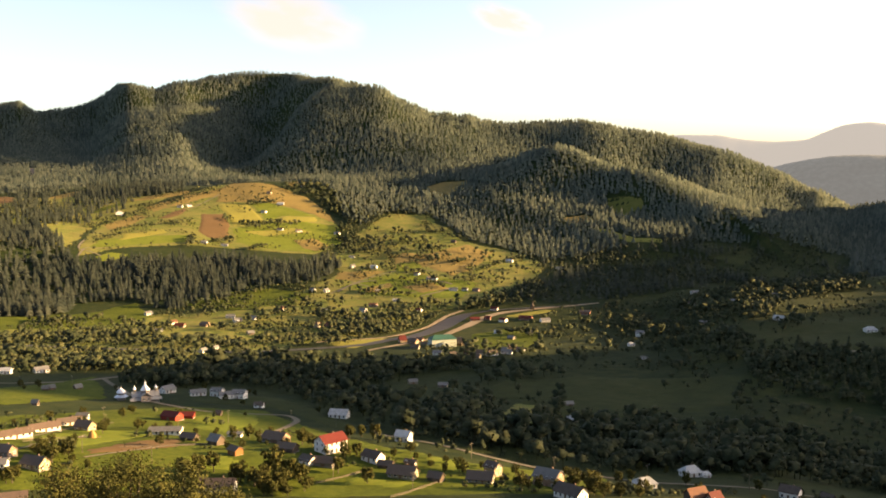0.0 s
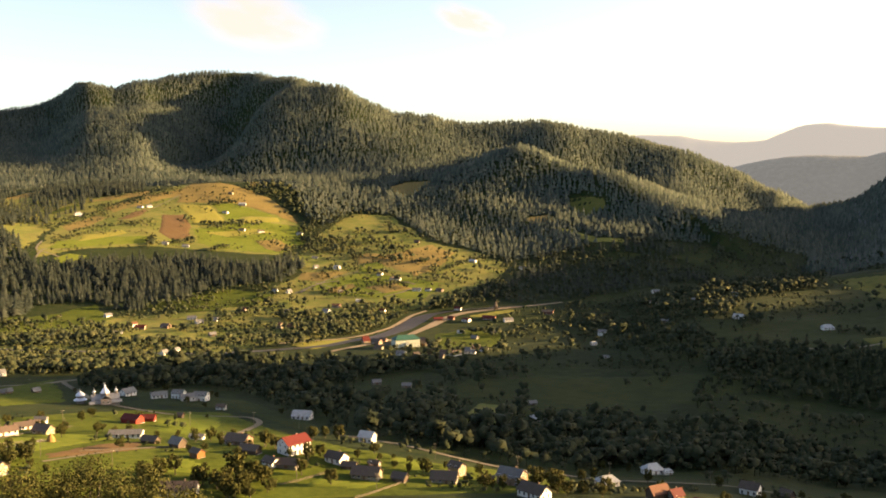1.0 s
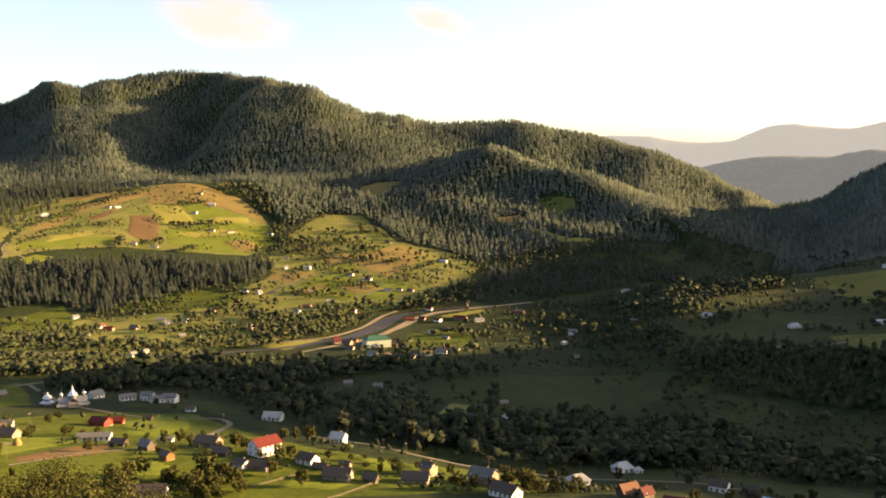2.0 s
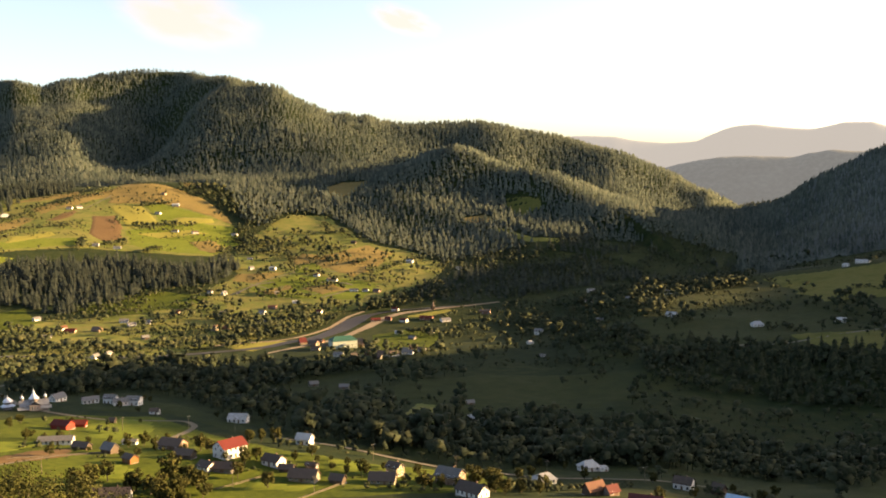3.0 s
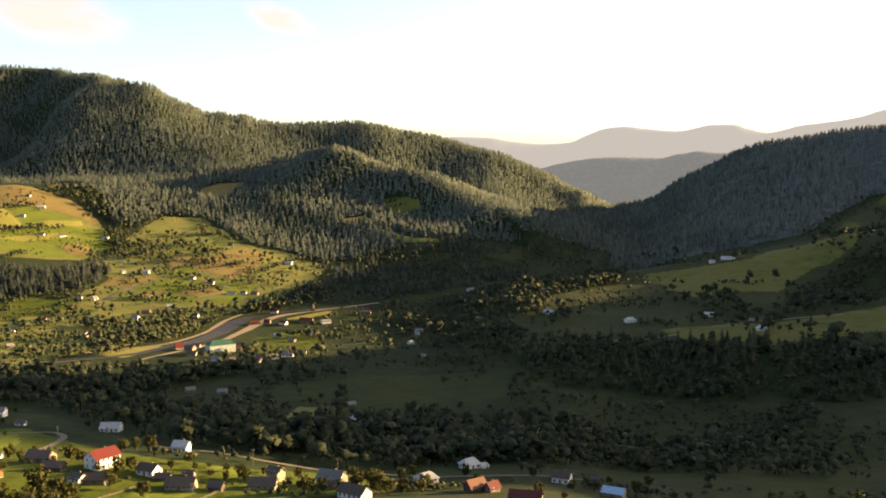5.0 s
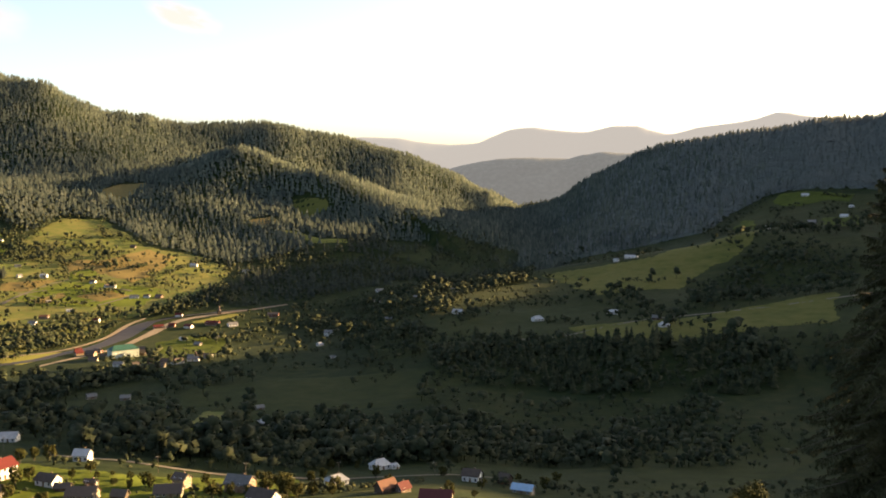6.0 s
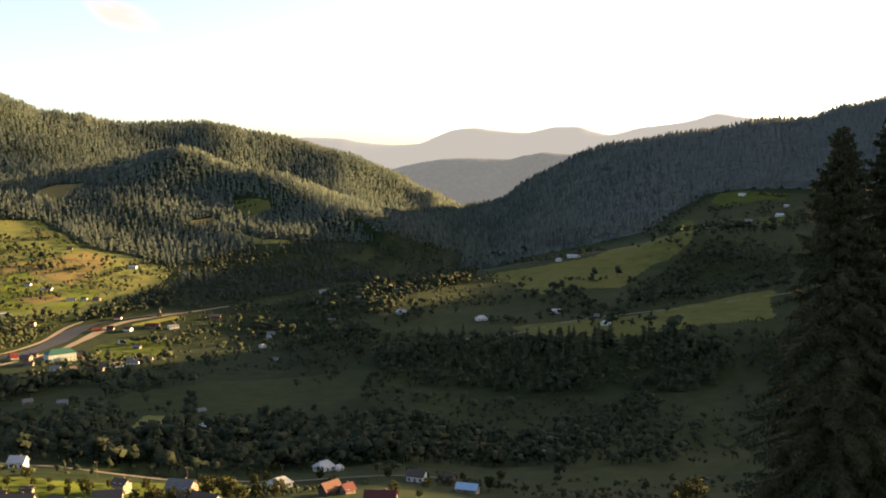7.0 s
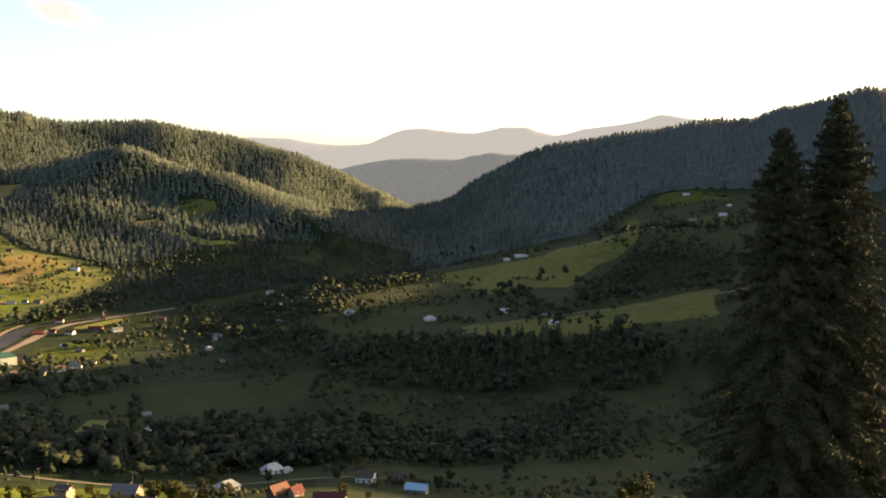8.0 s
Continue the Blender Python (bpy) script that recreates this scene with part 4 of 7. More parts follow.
tagged(draped("glade_meadow", [(-1.0, 2322), (-0.0, 2394), (2.0, 2352), (1.1, 2310), (0.5, 2223), (-0.7, 2217)], GOLD_FIELD, 0.5, 6, 5), "narrow golden clearing in the spruce forest", "meadow", kind="structure")
tagged(draped("glade_meadow", [(9.3, 2160), (10.5, 2148), (11.4, 2115), (11.8, 2070), (11.0, 2061), (10.4, 2028), (9.7, 2064), (9.5, 2115)], SLOPE_GRASS, 0.5, 6, 5), "green glade below the high spur", "meadow", kind="structure")
tagged(draped("glade_meadow", [(8.6, 1714), (10.8, 1735), (14.1, 1738), (12.4, 1661), (9.8, 1633)], SHADE_GRASS, 0.5, 6, 5), "dim glade in the shaded forest", "meadow", kind="structure")
tagged(draped("glade_meadow", [(15.4, 1712), (17.3, 1772), (18.8, 1757), (16.7, 1673)], SHADE_GRASS, 0.5, 6, 5), "dim glade in the shaded forest", "meadow", kind="structure")
tagged(draped("glade_meadow", [(8.6, 1928), (9.8, 1904), (11.1, 1824), (12.6, 1812), (12.6, 1774), (10.8, 1791), (8.8, 1897)], YELLOW_FIELD, 0.5, 6, 5), "pale grassy crest of the lower spur", "meadow", kind="structure")
tagged(strip("footpath", [(-24.2, 450), (-23.0, 465), (-21.6, 482), (-20.3, 496)], 1.6, ROAD, 0.55), "narrow trodden path over the hamlet lawn", "path", kind="structure")
tagged(strip("footpath", [(-20.5, 439), (-18.1, 451), (-15.0, 467), (-12.7, 470)], 1.8, ROAD, 0.55), "trodden path beside the garden plot", "path", kind="structure")
tagged(strip("footpath", [(-23.3, 493), (-21.9, 512), (-20.4, 531), (-18.9, 543)], 1.8, ROAD, 0.55), "trodden path along the barns", "path", kind="structure")
tagged(strip("footpath", [(-6.6, 1459), (-5.4, 1510), (-4.1, 1559), (-2.8, 1597)], 2.5, ROAD, 0.55), "farm track up the hillside pasture", "path", kind="structure")
tagged(strip("footpath", [(-5.4, 1528), (-2.1, 1445), (-0.1, 1495)], 2.5, ROAD, 0.55), "farm track across the pasture", "path", kind="structure")
tagged(strip("footpath", [(-20.5, 1683), (-20.1, 1730), (-18.9, 1735)], 3, ROAD, 0.55), "farm track round the hill meadow", "path", kind="structure")
tagged(strip("footpath", [(-14.6, 2079), (-12.7, 2220), (-11.8, 2295)], 3, ROAD, 0.55), "farm track to the hilltop", "path", kind="structure")
tagged(strip("footpath", [(-23.3, 465), (-21.9, 476), (-20.4, 500)], 1.4, ROAD, 0.55), "pale trodden path across the hay strip", "path", kind="structure")
tagged(strip("footpath", [(-2.8, 1640), (-0.8, 1593), (1.5, 1638)], 2.5, ROAD, 0.55), "farm track across the golden slope", "path", kind="structure")
tagged(strip("footpath", [(-18.6, 1647), (-19.5, 1699), (-20.4, 1729), (-20.1, 1800)], 3, ROAD, 0.55), "farm track round the foot of the hill", "path", kind="structure")
for outline, mat, words in (([(-22.17, 2271), (-21.16, 2367), (-20.0, 2460), (-19.95, 2367), (-21.12, 2277)], GOLD_FIELD, "golden glade among the spruce groves"),
                            ([(-18.11, 2191), (-16.76, 2252), (-15.54, 2271), (-14.46, 2284), (-14.31, 2240), (-15.54, 2209), (-16.7, 2191)], GOLD_FIELD, "golden meadow along the hill shoulder"),
                            ([(-20.04, 2102), (-18.86, 2167), (-18.11, 2197), (-17.97, 2161), (-19.61, 2084)], LAWN, "green strip below the spruce groves"),
                            ([(-24.22, 2679), (-23.28, 2754), (-23.23, 2694), (-24.23, 2515)], GRAVEL, "pale quarry road in the woods"),
                            ([(-22.81, 3151), (-22.36, 3108), (-22.49, 2942), (-22.72, 2862), (-22.76, 3016)], GRAVEL, "pale bare scar on the mountain foot"),
                            ([(-24.6, 2309), (-23.48, 2303), (-23.66, 2173), (-24.6, 2167)], BROWN_FIELD, "reddish bare clearing")):
    middle = sum(d for _, d in outline) / len(outline)
    WOOD_GAPS.append([(a, d - 65 if d < middle else d) for a, d in outline])
    tagged(draped("forest_glade", outline, mat, 0.6, 6, 5), words, "glade", kind="structure")
for outline, mat, words in (([(-3.13, 1710), (-2.3, 1743), (-1.31, 1724), (-1.65, 1672), (-2.81, 1644)], GOLD_FIELD, "dry golden knoll on the slope"),
                            ([(-4.8, 1485), (-3.15, 1523), (-2.82, 1489), (-4.47, 1448)], GOLD_FIELD, "dry golden strip of pasture"),
                            ([(-1.32, 1681), (0.5, 1672), (1.82, 1607), (0.5, 1549), (-0.82, 1603)], GOLD_FIELD, "brownish dry pasture"),
                            ([(-2.81, 1644), (-1.48, 1672), (-0.99, 1612), (-2.15, 1589), (-2.81, 1589)], GREEN_FIELD, "bright green plot round the farm"),
                            ([(-2.82, 1489), (-0.83, 1515), (0.49, 1473), (-1.16, 1436)], GOLD_FIELD, "golden pasture above the river")):
    tagged(draped("slope_plot", outline, mat, 0.75, 5, 7), words, "field", kind="structure")
for outline in [[(34.31, 1639), (36.22, 1586), (35.8, 1757), (34.97, 1781)], [(36.52, 1894), (37.04, 1963), (39.03, 1931), (40.99, 1879), (40.69, 1807), (39.47, 1847), (37.77, 1832)], [(39.02, 1672), (41.16, 1682), (41.32, 1544), (39.65, 1531)]]:
    tagged(draped("farm_glade", outline, LAWN, 0.9, 6, 8), "green glade round the ridge farms", "meadow", kind="structure")
tagged(draped("bank_clearing", BANK_GAPS[0], PASTURE, 0.5, 4, 3), "green clearing among the dark bank trees", "meadow", kind="structure")
tagged(draped("bank_clearing", BANK_GAPS[1], SHADE_GRASS, 0.45, 5, 5), "olive pasture above the bank trees", "meadow", kind="structure")
for line in ([(-6.18, 1464), (-5.52, 1502), (-4.86, 1523), (-3.97, 1532)], [(-1.33, 1419), (-0.34, 1444), (0.43, 1473)], [(0.5, 1498), (-0.17, 1515), (-1.33, 1519)]):
    tagged(strip("farm_track", line, 4, ROAD, 1.1), "pale farm track across the pasture", "path", kind="structure")
WOOD_GAPS += [[(6.8, 2001), (8.3, 2046), (8.9, 1980), (7.6, 1946)], [(-1.0, 2322), (-0.0, 2394), (2.0, 2352), (1.1, 2310), (0.5, 2223), (-0.7, 2217)], [(9.3, 2160), (10.5, 2148), (11.4, 2115), (11.8, 2070), (11.0, 2061), (10.4, 2028), (9.7, 2064), (9.5, 2115)], [(8.6, 1714), (10.8, 1735), (14.1, 1738), (12.4, 1661), (9.8, 1633)], [(15.4, 1712), (17.3, 1772), (18.8, 1757), (16.7, 1673)], [(8.6, 1928), (9.8, 1904), (11.1, 1824), (12.6, 1812), (12.6, 1774), (10.8, 1791), (8.8, 1897)]]


# ---- where the houses stand: bearing, distance, length, width, eaves, rise, turn, walls, roof ----
HAMLET = [
    (-6.72, 449, 11, 9, 5.6, 3.6, 35, "white", "red"),
    (-7.09, 428, 7.9, 5.3, 2.4, 2.6, -20, "pale", "brown"),
    (-8.05, 430, 6, 5, 2.4, 2.2, -50, "white", "dark"),
    (-9.90, 473, 10, 8, 3.4, 3.2, -35, "pink", "brown"),
    (-9.25, 448, 7.9, 5.3, 2.6, 2.4, -32, "wood", "dark"),
    (-12.24, 443, 4.8, 4.4, 3.2, 1.8, -52, "orange", "dark"),
    (-13.31, 468, 5.3, 5.3, 3, 3, -45, "wood", "grey"),
    (-14.79, 484, 7, 4.4, 2.2, 2.2, -38, "wood", "dark"),
    (-16.09, 504, 14, 6.5, 2.8, 1.8, -14, "white", "grey"),
    (-12.22, 497, 6, 3.5, 2.2, 1, -20, "white", "grey"),
    (-15.73, 556, 9, 7, 3.4, 2.6, -40, "scarlet", "red"),
    (-15.07, 564, 10, 5, 2.4, 2, -15, "scarlet", "red"),
]
HAMLET_WEST = [
    (-13.12, 578, 2.8, 2.6, 2.4, 1.6, -30, "wood", "brown"),
    (-24.15, 488, 15, 6.2, 2.6, 2.4, 17, "white", "brown"),
    (-22.50, 514, 12.3, 6.2, 2.6, 2.4, 15, "white", "brown"),
    (-21.22, 536, 10.6, 5.3, 2.6, 2.2, 12, "white", "dark"),
    (-20.41, 519, 7.9, 6.2, 2.8, 3, -42, "cream", "dark"),
    (-20.51, 556, 5.3, 3.5, 2.6, 1.8, -20, "white", "grey"),
    (-23.03, 423, 8.8, 6.2, 3, 3.2, -45, "cream", "dark"),
    (-24.52, 441, 7, 5.3, 3, 2.8, -45, "pink", "brown"),
    (-24.94, 423, 7, 4.4, 2.6, 2, -20, "white", "grey"),
    (-13.28, 393, 12.3, 7, 3.4, 3.6, -16, "white", "brown"),
    (-22.91, 621, 3.1, 2.6, 2.2, 1.8, -30, "wood", "grey"),
]
HAMLET_EAST = [
    (-4.23, 436, 7.9, 6.2, 3.4, 2.8, -42, "white", "dark"),
    (-2.49, 415, 10.6, 6.6, 2.6, 3.6, -20, "cream", "brown"),
    (-3.49, 428, 5.4, 3.9, 2, 1.8, -20, "wood", "dark"),
    (-2.02, 433, 4.4, 2.6, 2, 1.2, -30, "pink", "brown"),
    (-0.51, 411, 5.4, 3.9, 2.4, 2.4, -30, "wood", "dark"),
    (-2.41, 490, 6.6, 5.3, 4, 2.8, -28, "white", "white"),
    (-6.19, 586, 9.7, 7.9, 3.2, 3.2, -20, "white", "white"),
    (2.15, 412, 9.7, 6.2, 2.6, 3.4, -12, "cream", "dark"),
    (2.89, 427, 5.7, 5.3, 4.6, 2.4, -42, "cream", "dark"),
    (6.17, 416, 9.7, 7.9, 4.8, 3.6, -30, "pink", "grey"),
    (7.49, 384, 10.6, 7, 3.4, 3.4, -40, "white", "dark"),
]
LANE_END = [
    (11.74, 435, 7.9, 7, 2.8, 2.6, 30, "white", "white"),
    (4.78, 418, 3.5, 3, 2.2, 1.4, -20, "pink", "brown"),
    (14.33, 491, 7.9, 7, 3, 3.2, 32, "white", "white"),
    (14.66, 395, 7, 5.4, 3, 3.4, 38, "wood", "orange"),
    (15.67, 395, 4.4, 4.4, 2.4, 2.6, 40, "pink", "red"),
    (17.67, 367, 10.6, 6.2, 2.6, 3, -10, "cream", "darkred"),
    (19.81, 441, 7, 6.2, 4, 2.8, -18, "white", "dark"),
    (21.77, 441, 4.6, 4.6, 3, 3, -35, "wood", "dark"),
    (22.84, 414, 7.9, 5.3, 2.6, 2.2, -18, "cream", "blue"),
    (15.20, 491, 3.5, 3.1, 2, 1.4, 20, "white", "white"),
]
CHURCH_ROW = [
    (-15.94, 702, 8, 7, 3, 3.4, 40, "white", "grey"),
    (-14.26, 683, 9, 6, 3, 2.2, 10, "white", "grey"),
    (-13.18, 681, 7, 6, 4.4, 2.4, -30, "white", "grey"),
    (-12.68, 667, 8, 6, 3.6, 2.2, 10, "white", "grey"),
    (-11.94, 669, 8, 7, 4.4, 2.6, -25, "white", "grey"),
    (-10.83, 623, 5, 4, 2.4, 1.8, -25, "white", "dark"),
    (-24.36, 871, 9, 7, 3.4, 2.6, -20, "white", "white"),
    (-22.56, 883, 10, 7, 3.4, 2.8, 20, "white", "grey"),
    (-22.36, 719, 3.5, 3.1, 2.2, 2, -20, "wood", "grey"),
    (-22.08, 725, 3.9, 3.5, 2.4, 2.2, 20, "wood", "grey"),
    (-20.71, 733, 4.4, 3.5, 2.2, 2.4, 30, "wood", "grey"),
]
RIVERSIDE = [
    (0.99, 1078, 7.9, 7, 4, 4, -40, "wood", "dark"),
    (-1.80, 1106, 10, 8, 4, 3, -30, "pink", "dark"),
    (-2.43, 1118, 8, 7, 3.4, 3, 20, "pink", "red"),
    (-0.37, 986, 9, 6, 3, 2.4, -20, "white", "grey"),
    (2.32, 983, 14, 8, 3.4, 3.4, -15, "white", "brown"),
    (3.70, 994, 11, 6, 2.8, 2.4, -15, "white", "grey"),
    (3.49, 1271, 10, 7, 3.4, 2.6, -35, "white", "red"),
    (2.98, 1333, 9, 6, 3, 2.4, -15, "white", "red"),
    (1.83, 1280, 12, 6, 3, 2, 10, "brick", "red"),
    (4.81, 1282, 17, 8, 3.6, 2.6, -20, "brick", "red"),
    (5.93, 1271, 12, 8, 3.4, 2.4, 20, "white", "grey"),
    (2.58, 1283, 8, 6, 3, 2.4, -20, "brick", "red"),
]
RIVER_YARDS = [
    (-2.45, 1135, 7, 5.5, 2.6, 3.2, 20, "pink", "red"),
    (-1.42, 1128, 9, 5, 2.6, 2.4, -35, "brick", "brown"),
    (-1.69, 1049, 9, 6, 2.8, 2.4, -20, "cream", "brown"),
    (-1.09, 1079, 8, 5.5, 2.6, 2.4, -12, "wood", "dark"),
    (0.88, 1122, 7, 5, 3, 2.8, -12, "pink", "brown"),
    (1.28, 1088, 7, 5, 2.8, 2.8, -12, "white", "grey"),
    (0.54, 972, 6, 6, 2.8, 3.2, 20, "cream", "dark"),
    (1.41, 992, 7, 5, 2.6, 2.8, -12, "pink", "red"),
    (3.57, 1012, 6, 6, 2.8, 2.4, -12, "pale", "grey"),
    (4.04, 1037, 8, 6, 2.6, 2.8, 20, "wood", "dark"),
    (4.53, 1012, 8, 5.5, 2.8, 2.4, -20, "white", "brown"),
    (3.97, 1138, 8, 5.5, 2.6, 2.4, -35, "pale", "grey"),
    (2.88, 981, 9, 6, 2.8, 3.2, 30, "white", "dark"),
    (1.88, 964, 9, 6, 2.8, 2.4, -20, "pale", "brown"),
]
RIVERSIDE_EAST = [
    (8.25, 1310, 14, 8, 4, 2.4, -10, "brick", "brown"),
    (3.16, 1187, 8, 5, 2.6, 1.8, -15, "white", "white"),
    (11.40, 1153, 9, 8, 5.2, 2.8, -10, "white", "grey"),
    (10.90, 1064, 6, 5, 2.6, 2, 30, "white", "white"),
    (11.56, 961, 8, 5, 1.8, 1.4, -20, "white", "grey"),
    (14.56, 1329, 22, 7, 2.8, 2, -8, "white", "dark"),
    (14.42, 1435, 11, 8, 3, 3, 20, "white", "grey"),
    (16.63, 1278, 10, 8, 3, 2.8, -20, "white", "grey"),
    (18.42, 1533, 9, 8, 3, 2.6, 20, "white", "white"),
    (18.78, 1296, 9, 7, 3, 2.6, -20, "white", "grey"),
    (14.92, 1167, 7.9, 4.4, 2.8, 2, -5, "pale", "grey"),
    (5.03, 1188, 9, 4, 2.2, 1.4, -5, "white", "grey"),
]
SHADED_SLOPE = [
    (19.00, 1107, 11, 8, 3.2, 3.4, -25, "white", "white"),
    (23.67, 1054, 11, 8, 3, 3.4, 25, "white", "white"),
    (28.02, 1062, 12, 8, 3, 2.4, -10, "white", "white"),
    (30.92, 959, 8, 7, 3, 3, 30, "white", "white"),
    (30.50, 1002, 7.9, 6.2, 2.8, 2.8, -20, "wood", "grey"),
    (28.19, 1398, 7, 6, 3, 2.4, -30, "white", "white"),
    (29.04, 1407, 18, 7, 3, 2.4, -12, "white", "white"),
    (36.43, 1559, 8, 7, 3.4, 2.8, 20, "white", "white"),
    (38.38, 1908, 12, 9, 3.4, 3, -15, "white", "white"),
    (38.74, 1607, 12.3, 8.8, 4, 4, 20, "pale", "grey"),
    (40.40, 1663, 12, 9, 3.4, 3, -20, "white", "white"),
    (40.72, 1760, 8, 6, 3, 2, 10, "white", "white"),
    (7.37, 715, 5.3, 4.4, 2.4, 1.8, 20, "pale", "grey"),
    (7.53, 649, 6.2, 4.4, 2.4, 2, -20, "pale", "white"),
    (9.14, 639, 7, 4.4, 2.4, 2, 10, "pale", "grey"),
    (-0.06, 777, 7, 5.3, 2.6, 2, -10, "pale", "grey"),
    (-1.85, 796, 7, 5.3, 2.6, 2.2, 15, "pale", "grey"),
    (2.50, 716, 7.9, 4.4, 2.4, 1.8, 5, "pale", "grey"),
    (8.63, 614, 5.3, 4.4, 2.4, 1.8, -30, "wood", "grey"),
]
VALLEY = [
    (-15.16, 1263, 12, 8, 3.6, 3.2, -20, "pink", "red"),
    (-15.52, 1288, 8, 7, 4, 3, 30, "white", "orange"),
    (-13.78, 1264, 11, 8, 3.6, 3.6, -40, "pink", "brown"),
    (-13.91, 1050, 7, 6, 3, 3.2, 45, "white", "grey"),
    (-13.22, 1075, 6, 5, 3, 2.4, 45, "white", "grey"),
    (-16.86, 1362, 9, 7, 3, 2.8, 30, "white", "grey"),
    (-16.36, 1224, 10, 5, 2.6, 1.8, -5, "white", "grey"),
    (-9.46, 1359, 9, 7, 3.4, 3, -35, "pink", "orange"),
    (-12.35, 1319, 11, 7, 3.2, 2.6, -10, "white", "grey"),
    (-11.95, 1288, 10, 7, 3.2, 2.8, 20, "white", "grey"),
    (-11.05, 1299, 9, 7, 3.2, 2.6, -30, "white", "grey"),
    (-7.46, 1225, 8, 7, 5.4, 2.8, -35, "cream", "orange"),
]
VALLEY_EAST = [
    (-6.78, 1230, 9, 7, 3.2, 3, -30, "pink", "orange"),
    (-4.70, 1267, 12, 7, 3, 2.8, -15, "white", "grey"),
    (-4.13, 1366, 11, 8, 4, 2, -20, "pink", "orange"),
    (-2.77, 1394, 10, 5, 2.6, 1.8, -5, "white", "white"),
    (-1.45, 1327, 8, 7, 3.6, 3, -30, "white", "red"),
    (-7.63, 1471, 7, 6, 4.4, 2.6, -30, "white", "grey"),
    (-6.84, 1468, 7, 6, 3.6, 3.4, 40, "white", "grey"),
    (-3.89, 1458, 6, 5, 3, 2.2, 20, "cream", "grey"),
    (-4.07, 1615, 10, 8, 4.4, 2.6, -20, "white", "white"),
    (-5.29, 1624, 7, 6, 3.6, 2.6, 30, "white", "grey"),
    (-5.34, 1712, 9, 5, 2.6, 2, -10, "white", "grey"),
    (-1.56, 1564, 8, 7, 3.6, 3, -30, "white", "dark"),
]
FIELD_HILL = [
    (-0.54, 1531, 9, 7, 3.2, 2.8, -20, "white", "brown"),
    (-0.84, 1536, 7, 5, 3, 2.4, 30, "white", "dark"),
    (-11.23, 1199, 7.9, 6.2, 3, 3, 20, "pale", "grey"),
    (-7.02, 1339, 8, 6, 3, 2.6, -20, "white", "grey"),
    (-4.72, 1333, 9, 7, 3.2, 2.8, -30, "white", "grey"),
    (-18.23, 2055, 14, 10, 5, 3.6, 10, "white", "white"),
    (-14.98, 2103, 11, 8, 3.6, 3, -20, "white", "brown"),
    (-14.49, 2109, 11, 8, 3.6, 3, 20, "white", "grey"),
    (-9.39, 2115, 14, 8, 4, 2.6, -10, "white", "white"),
    (-10.01, 2199, 9, 8, 3.6, 3.2, -30, "cream", "brown"),
    (-10.35, 2046, 11, 7, 3.2, 2.8, -30, "white", "grey"),
]
FIELD_HILL_FOOT = [
    (-13.70, 1792, 10, 7, 3.2, 2.8, -15, "white", "grey"),
    (-9.44, 1921, 12, 7, 3.2, 2.8, -20, "white", "brown"),
    (-8.38, 1913, 11, 8, 3.4, 2.8, 20, "white", "brown"),
    (-6.18, 1910, 11, 7, 3, 2.6, -20, "white", "grey"),
    (-12.58, 1773, 12, 6, 2.8, 2, -10, "white", "grey"),
    (-8.05, 2286, 11, 8, 3.4, 3, -20, "white", "brown"),
    (3.86, 1675, 11, 8, 3.6, 2.8, -20, "white", "white"),
    (0.58, 1458, 12, 7, 3.2, 2.4, -10, "white", "grey"),
    (1.91, 1454, 10, 7, 3.2, 2.8, -30, "pink", "brown"),
    (6.75, 1630, 10, 7, 3.2, 2.8, -20, "white", "grey"),
    (0.60, 1828, 8.8, 6.2, 3, 2.8, -20, "wood", "brown"),
    (1.25, 1458, 8, 6, 3, 2.4, -20, "white", "dark"),
]
KEEP_CLEAR = [polar(a, d) for sites in (HAMLET, HAMLET_WEST, HAMLET_EAST, LANE_END, CHURCH_ROW, RIVERSIDE, RIVER_YARDS, RIVERSIDE_EAST, SHADED_SLOPE, VALLEY, VALLEY_EAST, FIELD_HILL, FIELD_HILL_FOOT) for a, d, *_ in sites] + [polar(-0.1, 1069), polar(-17.15, 646)]


# ---- woods ----
rng = np.random.default_rng(7)


def scatter(outline, spacing, keep=None):
    """Places about that far apart inside an outline of (bearing, distance)."""
    corners = np.array([polar(a, d) for a, d in outline])
    lo, hi = corners.min(0), corners.max(0)
    X, Y = np.meshgrid(np.arange(lo[0], hi[0], spacing), np.arange(lo[1], hi[1], spacing))
    x = X.ravel() + rng.uniform(-0.48, 0.48, X.size) * spacing
    y = Y.ravel() + rng.uniform(-0.48, 0.48, X.size) * spacing
    m = inside(x, y, corners)
    if keep is not None:
        m &= keep(x, y) > rng.uniform(0, 1, len(x))
    return x[m], y[m]


def spruce_shape(tiers, sides, seed):
    """A spruce of height 1: jagged skirts of boughs, one over another."""
    r = np.random.default_rng(seed)
    verts, faces = [], []
    for k in range(tiers):
        top = 1.0 - 0.86 * k / tiers * (1 if k else 0)
        low = 1.0 - 0.9 * (k + 1) / tiers - 0.03
        radius = 0.2 * ((k + 1) / tiers) ** 0.8
        base = len(verts)
        verts.append((r.normal(0, 0.006), r.normal(0, 0.006), min(1.0, top)))
        for s in range(sides):
            a = 2 * math.pi * (s + 0.5 * (k % 2)) / sides
            q = radius * (1.15 if s % 2 == 0 else 0.62) * r.uniform(0.8, 1.2)
            verts.append((q * math.cos(a), q * math.sin(a), low + (0.035 if s % 2 else -0.01) + r.normal(0, 0.012)))
        for s in range(sides):
            faces.append((base, base + 1 + s, base + 1 + (s + 1) % sides))
    return np.array(verts), np.array(faces)


